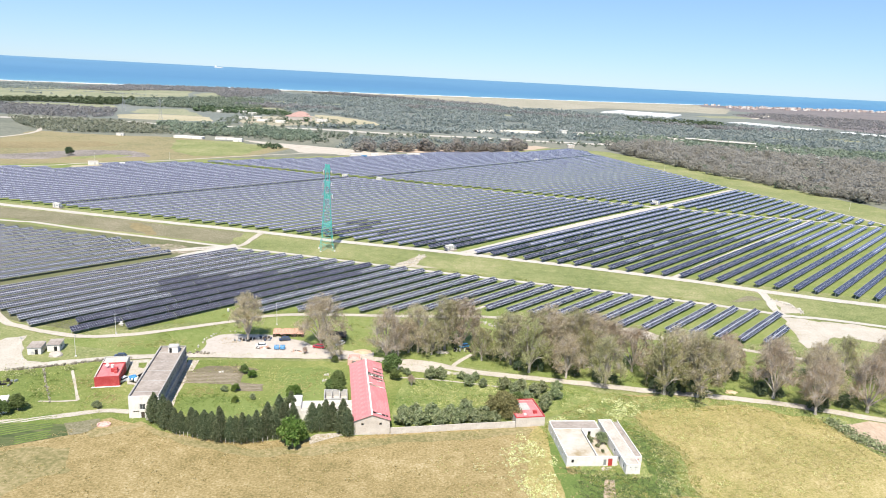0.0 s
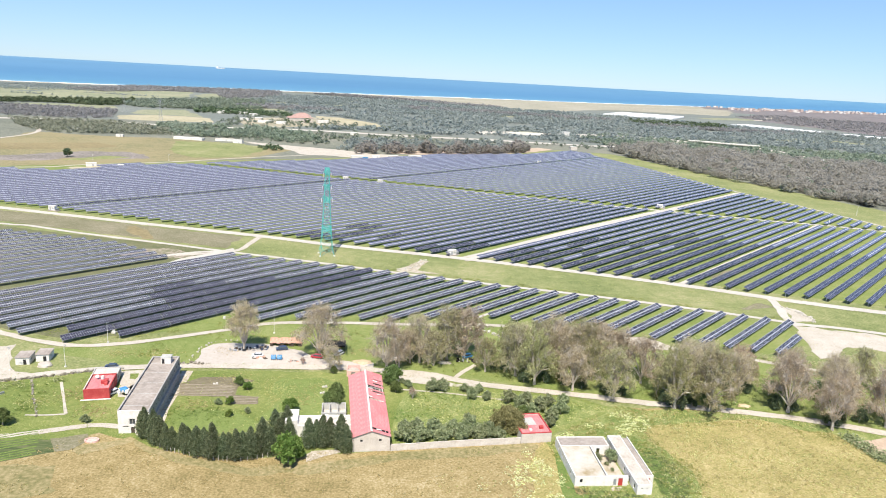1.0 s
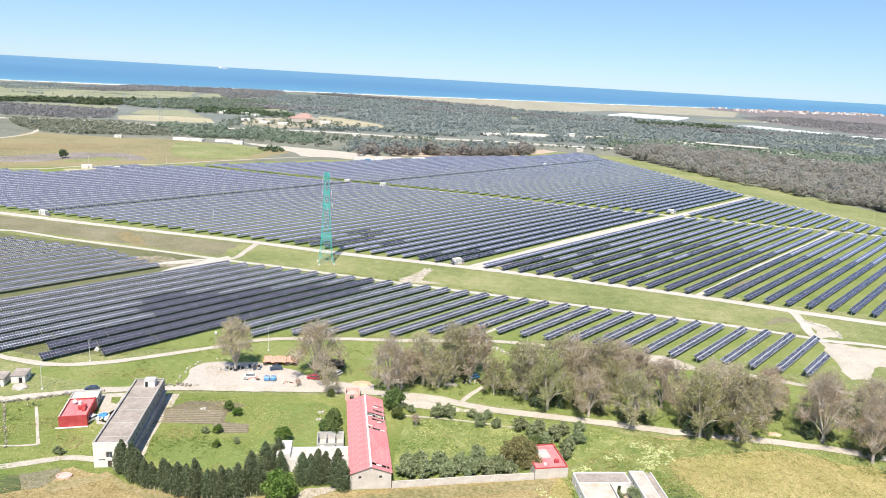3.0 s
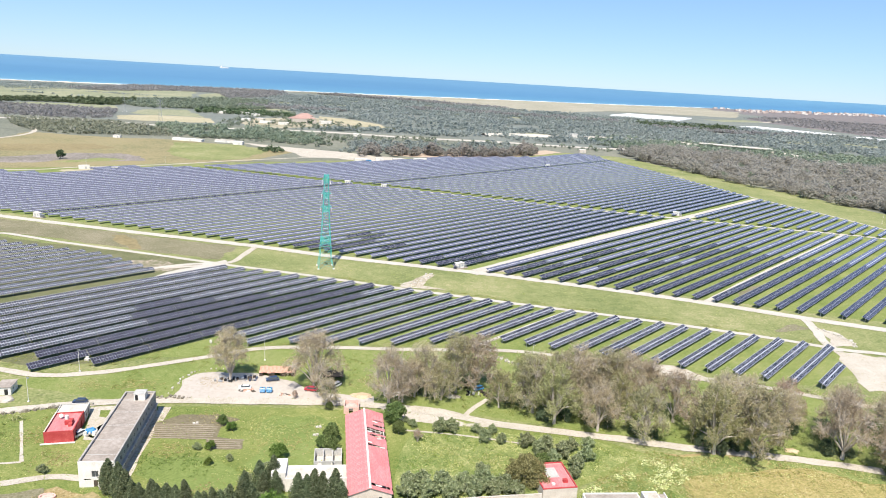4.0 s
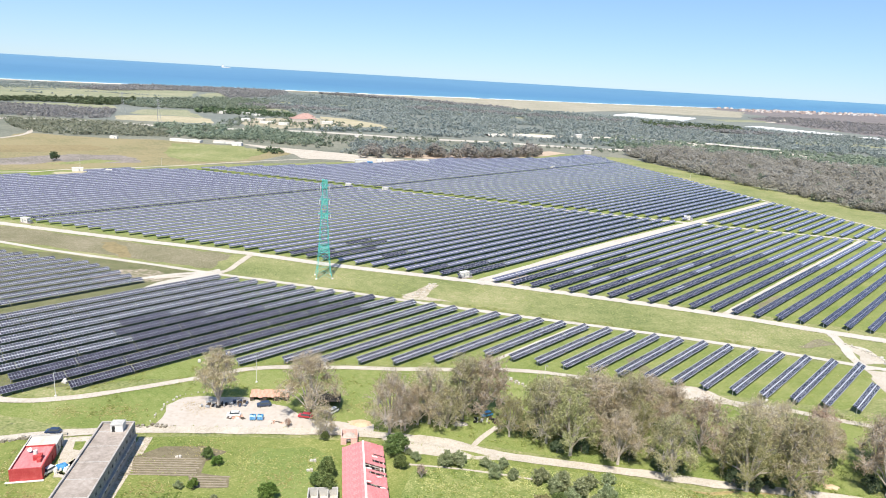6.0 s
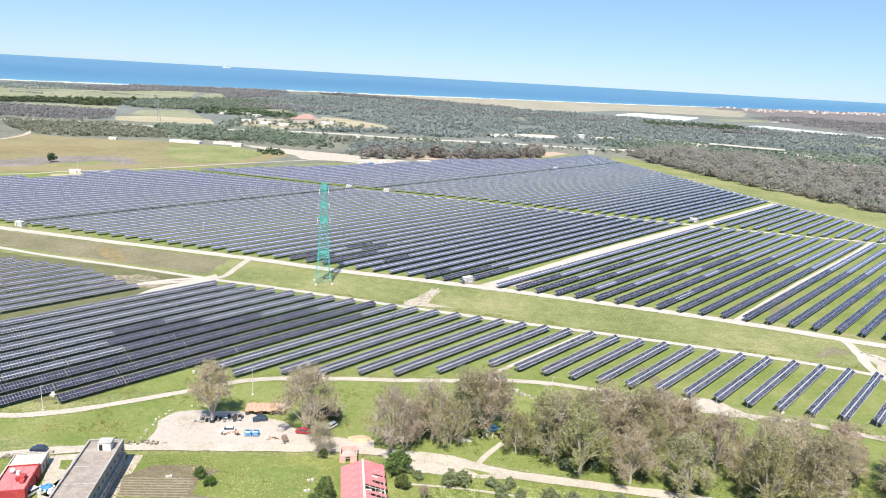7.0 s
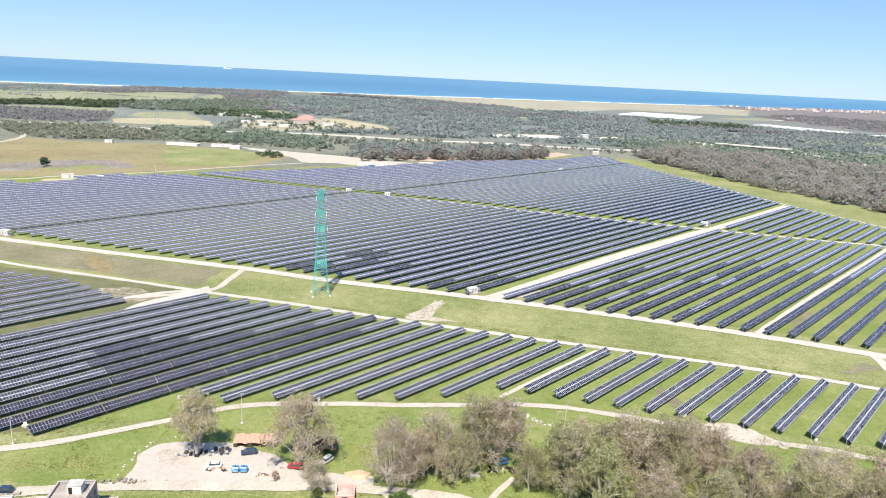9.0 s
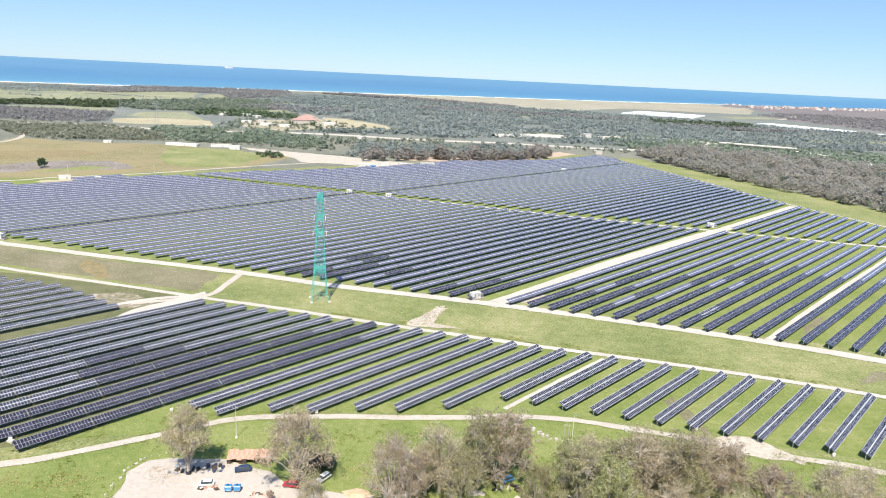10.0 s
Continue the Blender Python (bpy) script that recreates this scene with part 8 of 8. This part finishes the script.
YARDS = ((38.2, 160.6, 15.5, 19.6, 7.5), (53.6, 158.6, 6.0, 24.4, 7.0))
tufts("weeds", RUIN, 1.2, 0.65, "tuft_green", "tall green weeds round the abandoned house", 3, 8, 0.3, clear=YARDS)
tufts("flowers", RUIN, 1.4, 0.6, "tuft_flower", "pale flower heads round the abandoned house", 4, 7, 0.42, 0.12, clear=YARDS)
tufts("weeds", LANE, 0.8, 0.6, "tuft_green", "green weeds beside the lane", 5, 8, 0.45)
tufts("flowers", LANE, 1.2, 0.6, "tuft_flower", "yellow flower heads beside the lane", 6, 7, 0.4, 0.12)
tufts("weeds", COURT, 0.5, 0.5, "tuft_green", "weedy green grass in the compound", 7, 6, 0.45, 0.12)
tufts("flowers", COURT, 0.35, 0.4, "tuft_flower", "scattered yellow flower heads in the compound", 8, 6, 0.66, 0.1)
tufts("flowers", [(-60, 213), (-50, 214), (-32, 209), (-31, 196), (-46, 186), (-52, 198)], 0.9, 0.35, "tuft_flower", "scattered yellow flower heads in the compound grass", 95, 6, 0.45, 0.1)
tufts("weeds", GROVE_AREA, 0.3, 0.8, "tuft_green", "weeds and low scrub under the grove", 9, 8, 0.5, 0.06, clear=((-86, 218, 64, 23, 2),))
tufts("tufts", DRY, 0.5, 0.5, "tuft_dry", "tufts of dry straw-coloured grass", 10, 6, 0.4, 0.08)
tufts("tufts", DRY, 0.12, 0.35, "tuft_green", "green tufts in the dry grass", 11, 6, 0.66, 0.05)
tufts("weeds", [(-160, 236), (-130, 231), (-84, 252), (-44, 267), (2, 272), (2, 280), (-44, 276), (-84, 262), (-130, 245), (-160, 248)], 0.8, 0.6, "tuft_green", "rough green verge of the perimeter track", 12, 7, 0.4, 0.1)
tufts("hedge", [(125, 196), (127, 186), (140, 168), (176, 150), (180, 153), (143, 171), (131, 188), (128, 197)], 2.2, 1.7, "leaf_olive", "dense green hedge between two fields", 13, 16, -1.0, 0.09, 0.2)
tufts("scrub", [(60, 266), (112, 254), (150, 244), (200, 236), (204, 242), (150, 254), (112, 261), (60, 271)], 0.06, 1.9, "leaf_grey", "grey scrub along the perimeter track", 14, 60, 0.35, 0.1, 0.13)
tufts("scrub", [(20, 226), (60, 215), (100, 212), (140, 205), (170, 200), (170, 230), (120, 236), (60, 240), (20, 240)], 0.03, 2.2, "leaf_green", "dark undergrowth in the grove", 15, 70, 0.4, 0.06, 0.12)
EDGE = [(60, 206), (70, 150), (84, 150), (118, 160), (132, 176), (126, 196), (92, 208)]
tufts("flowers", EDGE, 0.8, 0.55, "tuft_flower", "yellow flower heads thinning out into straw", 16, 6, 0.5, 0.07)
tufts("tufts", EDGE, 0.9, 0.5, "tuft_dry", "straw tufts among flowering weeds", 17, 6, 0.35, 0.07)
tufts("vegetables", [(-79, 188), (-62.4, 190.5), (-57, 185.7), (-58, 179.4), (-75, 177.2), (-78, 181.3)], 1.6, 0.5, "leaf_bright", "dense green vegetable plants in the compound", 18, 7, 0.32, 0.12)
tufts("scrub", [(-142, 191), (-131, 197), (-121, 203), (-119, 200), (-128, 193), (-140, 187)], 0.3, 2.0, "leaf_khaki", "olive scrub between lane and plots", 19, 40, 0.3, 0.15, 0.14)
tufts("weeds", [(-129, 196), (-120, 198), (-112, 180), (-120, 178)], 0.9, 0.7, "leaf_bright", "dense green weeds in a walled plot", 20, 8, 0.35, 0.12)


def fringe(name, line, side, spread, per_m, height, mat, label, seed, closed=False):
    """Grass creeping over an edge: clumps scattered along a line."""
    rng = np.random.default_rng(seed)
    p = np.array(list(line) + ([line[0]] if closed else []), float)
    q = []
    for a, b in zip(p, p[1:]):
        d = b - a
        n = np.hypot(*d)
        t = rng.random(int(n * per_m))
        off = side + rng.normal(size=len(t)) * spread
        q.append(a + t[:, None] * d + off[:, None] * np.array([-d[1], d[0]]) / n)
    clumps(name, np.concatenate(q), height, mat, label, rng, 6, 0.34)


fringe("grass_fringe", [(20, 172), (20, 156), (26, 138)], 0, 2.4, 3.0, 0.45, "tuft_dry", "straw tufts at the edge of flowering weeds", 44)
LANE_LINE = [(-141, 198.5), (-131, 202), (-118, 208), (-101, 213.5), (-85, 217), (-66, 219.5), (-46, 221.8), (-34, 223.3), (-22, 223.5), (-10, 222.8), (6.4, 219.5), (18.3, 216.7), (45.6, 214), (70, 211), (92.4, 209.5), (117.5, 206.5), (132, 203), (146, 199), (200, 185.5)]
TRACK_LINE = [(-156, 233.5), (-140, 229), (-127, 228.3), (-112, 233.5), (-99, 241.5), (-84, 251), (-68, 261.5), (-45, 266.3), (-22, 268.8), (2, 272), (12.6, 274.6), (33, 274.5), (51.5, 271), (73.5, 266.5), (92, 261.5), (112, 257.5), (150, 246), (200, 236)]
FRONT_LINE = [(-239, 429), (-178, 417), (-118, 406), (-65, 393.5), (-18, 385.5), (16.5, 379.3), (67, 368), (120, 354.3), (178, 335), (222, 324)]
NARROW_LINE = [(-160, 374.7), (-117, 364.5), (-87, 358.7), (-51, 350), (-15, 341.7), (27.5, 332.7), (61, 326.6), (101.6, 317.7), (139, 308), (162, 300.5)]
for i, (line, half, tall) in enumerate(((LANE_LINE, 2.3, 0.4), (TRACK_LINE, 1.9, 0.4), (FRONT_LINE, 3.3, 0.5), (NARROW_LINE, 1.8, 0.4))):
    for side in (-half, half):
        fringe("grass_fringe", line, side, 0.35, 1.6, tall, "tuft_green", "green grass creeping over the edge of a track", 30 + i)
fringe("grass_fringe", [(155, 296), (172, 294), (192, 288), (230, 270), (206, 262), (186, 266), (172, 261), (160, 266), (153, 276)], 0, 1.6, 2.2, 0.45, "tuft_dry", "dry tufts round the bare earth", 40, True)
fringe("grass_fringe", [(-84.5, 218), (-84, 224.4), (-86, 231), (-84.7, 237.1), (-76.4, 240.5), (-64.6, 240), (-50.4, 236)], 0, 1.0, 2.2, 0.45, "tuft_green", "rough grass round the white lot", 41)
fringe("grass_fringe", [(-112, 154), (-101, 161), (-91, 170), (-80, 170.4), (-62, 162.6), (-42, 163.6), (-30, 167), (-10, 172.6), (26, 180.6)], -0.6, 0.8, 1.6, 0.45, "tuft_dry", "dry tufts at the foot of wall and hedge", 42)
fringe("grass_fringe", [(33, 183), (39, 160), (48, 151), (60, 160), (68, 172), (84, 168), (106, 172), (130, 176)], 0, 2.6, 2.6, 0.5, "tuft_dry", "dry tufts between straw and flowering weeds", 43)


def drift(x, y, r, count, height, mat, label, seed):
    """A loose drift of plants, thinning outwards."""
    rng = np.random.default_rng(seed)
    q = np.array([x, y]) + rng.normal(size=(count, 2)) * np.array([r, 0.7 * r]) * 0.5
    clumps("drift", q, height, mat, label, rng, 6, 0.34)


for i, (x, y, r, mat) in enumerate(((-66, 209, 7, "tuft_dry"), (-50, 205, 8, "tuft_flower"), (-42, 198, 7, "tuft_dry"), (-36, 208, 7, "tuft_flower"), (-46, 183, 7, "tuft_flower"), (-55, 173, 7, "tuft_dry"), (-72, 191, 6, "tuft_dry"),
                                    (-110, 192, 7, "tuft_dry"), (-118, 186, 6, "tuft_flower"), (-98, 183, 6, "tuft_dry"), (-108, 203, 6, "tuft_flower"), (-6, 192, 7, "leaf_bright"), (2, 200, 7, "tuft_flower"), (14, 196, 8, "tuft_flower"), (-4, 206, 5, "leaf_bright"),
                                    (-76, 232, 6, "tuft_dry"), (-98, 226, 8, "tuft_dry"), (-112, 224, 7, "tuft_flower"), (-26, 240, 8, "tuft_flower"), (-52, 252, 7, "tuft_flower"), (20, 204, 6, "tuft_flower"))):
    drift(x, y, r, int(r * r * 5), 0.42, mat, {"tuft_dry": "drift of dry straw-coloured grass", "tuft_flower": "drift of pale yellow flowers in grass", "leaf_bright": "drift of dense bright green weeds"}[mat], 60 + i)

M["tuft_lush"] = leaf_material("lush_blue_green_grass", (0.085, 0.125, 0.05), (0.125, 0.17, 0.07), (0.18, 0.22, 0.10))
M["tuft_white"] = leaf_material("cream_flower_heads", (0.50, 0.50, 0.20), (0.64, 0.62, 0.32), (0.76, 0.74, 0.46))
tufts("weeds", [(37, 160), (40, 147), (46, 141), (60, 141), (66, 150), (70, 172), (63, 182), (60, 182), (60, 158)], 3.2, 0.5, "tuft_lush", "lush blue-green grass round the abandoned house", 81, 8, 0.15, 0.08, clear=YARDS)
tufts("flowers", [(5, 172), (24, 168), (26, 150), (10, 140), (2, 150)], 0.5, 0.4, "tuft_flower", "thin scatter of yellow flower heads in dry grass", 84, 6, 0.62, 0.1)
tufts("flowers", [(16, 172), (33, 172), (33, 158), (35, 142), (14, 138), (13, 156)], 1.2, 0.4, "tuft_white", "drift of pale yellow flower heads in the dry field", 85, 7, 0.42, 0.09, 0.5)
tufts("flowers", [(66, 178), (70, 148), (60, 146), (63, 166)], 1.6, 0.45, "tuft_white", "pale yellow flower heads at the edge of lush grass", 86, 7, 0.5, 0.12)
tufts("flowers", [(27, 179), (36, 164), (34, 150), (36, 144), (28, 142), (22, 156), (24, 170)], 2.4, 0.4, "tuft_white", "drift of cream flower heads beside the abandoned house", 82, 7, 0.3, 0.08, 0.5)
tufts("flowers", [(36, 185), (60, 205), (70, 204), (66, 194), (56, 186), (46, 184)], 1.7, 0.6, "tuft_white", "drift of cream flower heads below the lane", 83, 7, 0.45, 0.14, 0.45)
ROWS = [(-60, 275), (2, 276), (33, 278), (75, 270), (130, 263), (150, 275), (158, 296), (60, 322), (-50, 345), (-90, 352), (-90, 300)]
tufts("weeds", ROWS, 0.28, 0.42, "tuft_green", "rough green grass between the near rows of solar trackers", 90, 6, 0.42, 0.07)
tufts("flowers", ROWS, 0.14, 0.4, "tuft_flower", "yellow flower heads between the near rows of solar trackers", 91, 6, 0.6, 0.1)
STRIP = [(-115, 368), (-50, 354), (27, 337), (100, 322), (160, 305), (162, 334), (120, 350), (66, 363), (16, 375), (-65, 389), (-115, 401)]
tufts("weeds", STRIP, 0.16, 0.5, "tuft_green", "grey-green weeds between the field roads", 92, 6, 0.62, 0.05)
tufts("flowers", STRIP, 0.1, 0.4, "tuft_flower", "yellow flower heads between the field roads", 93, 6, 0.62, 0.06)
tufts("weeds", [(-60, 352.5), (27, 335), (100, 320), (160, 303), (160, 308), (100, 325), (27, 340), (-60, 357.5)], 0.9, 0.7, "tuft_green", "rank grey-green weeds along the narrow track", 94, 7, 0.35, 0.12)
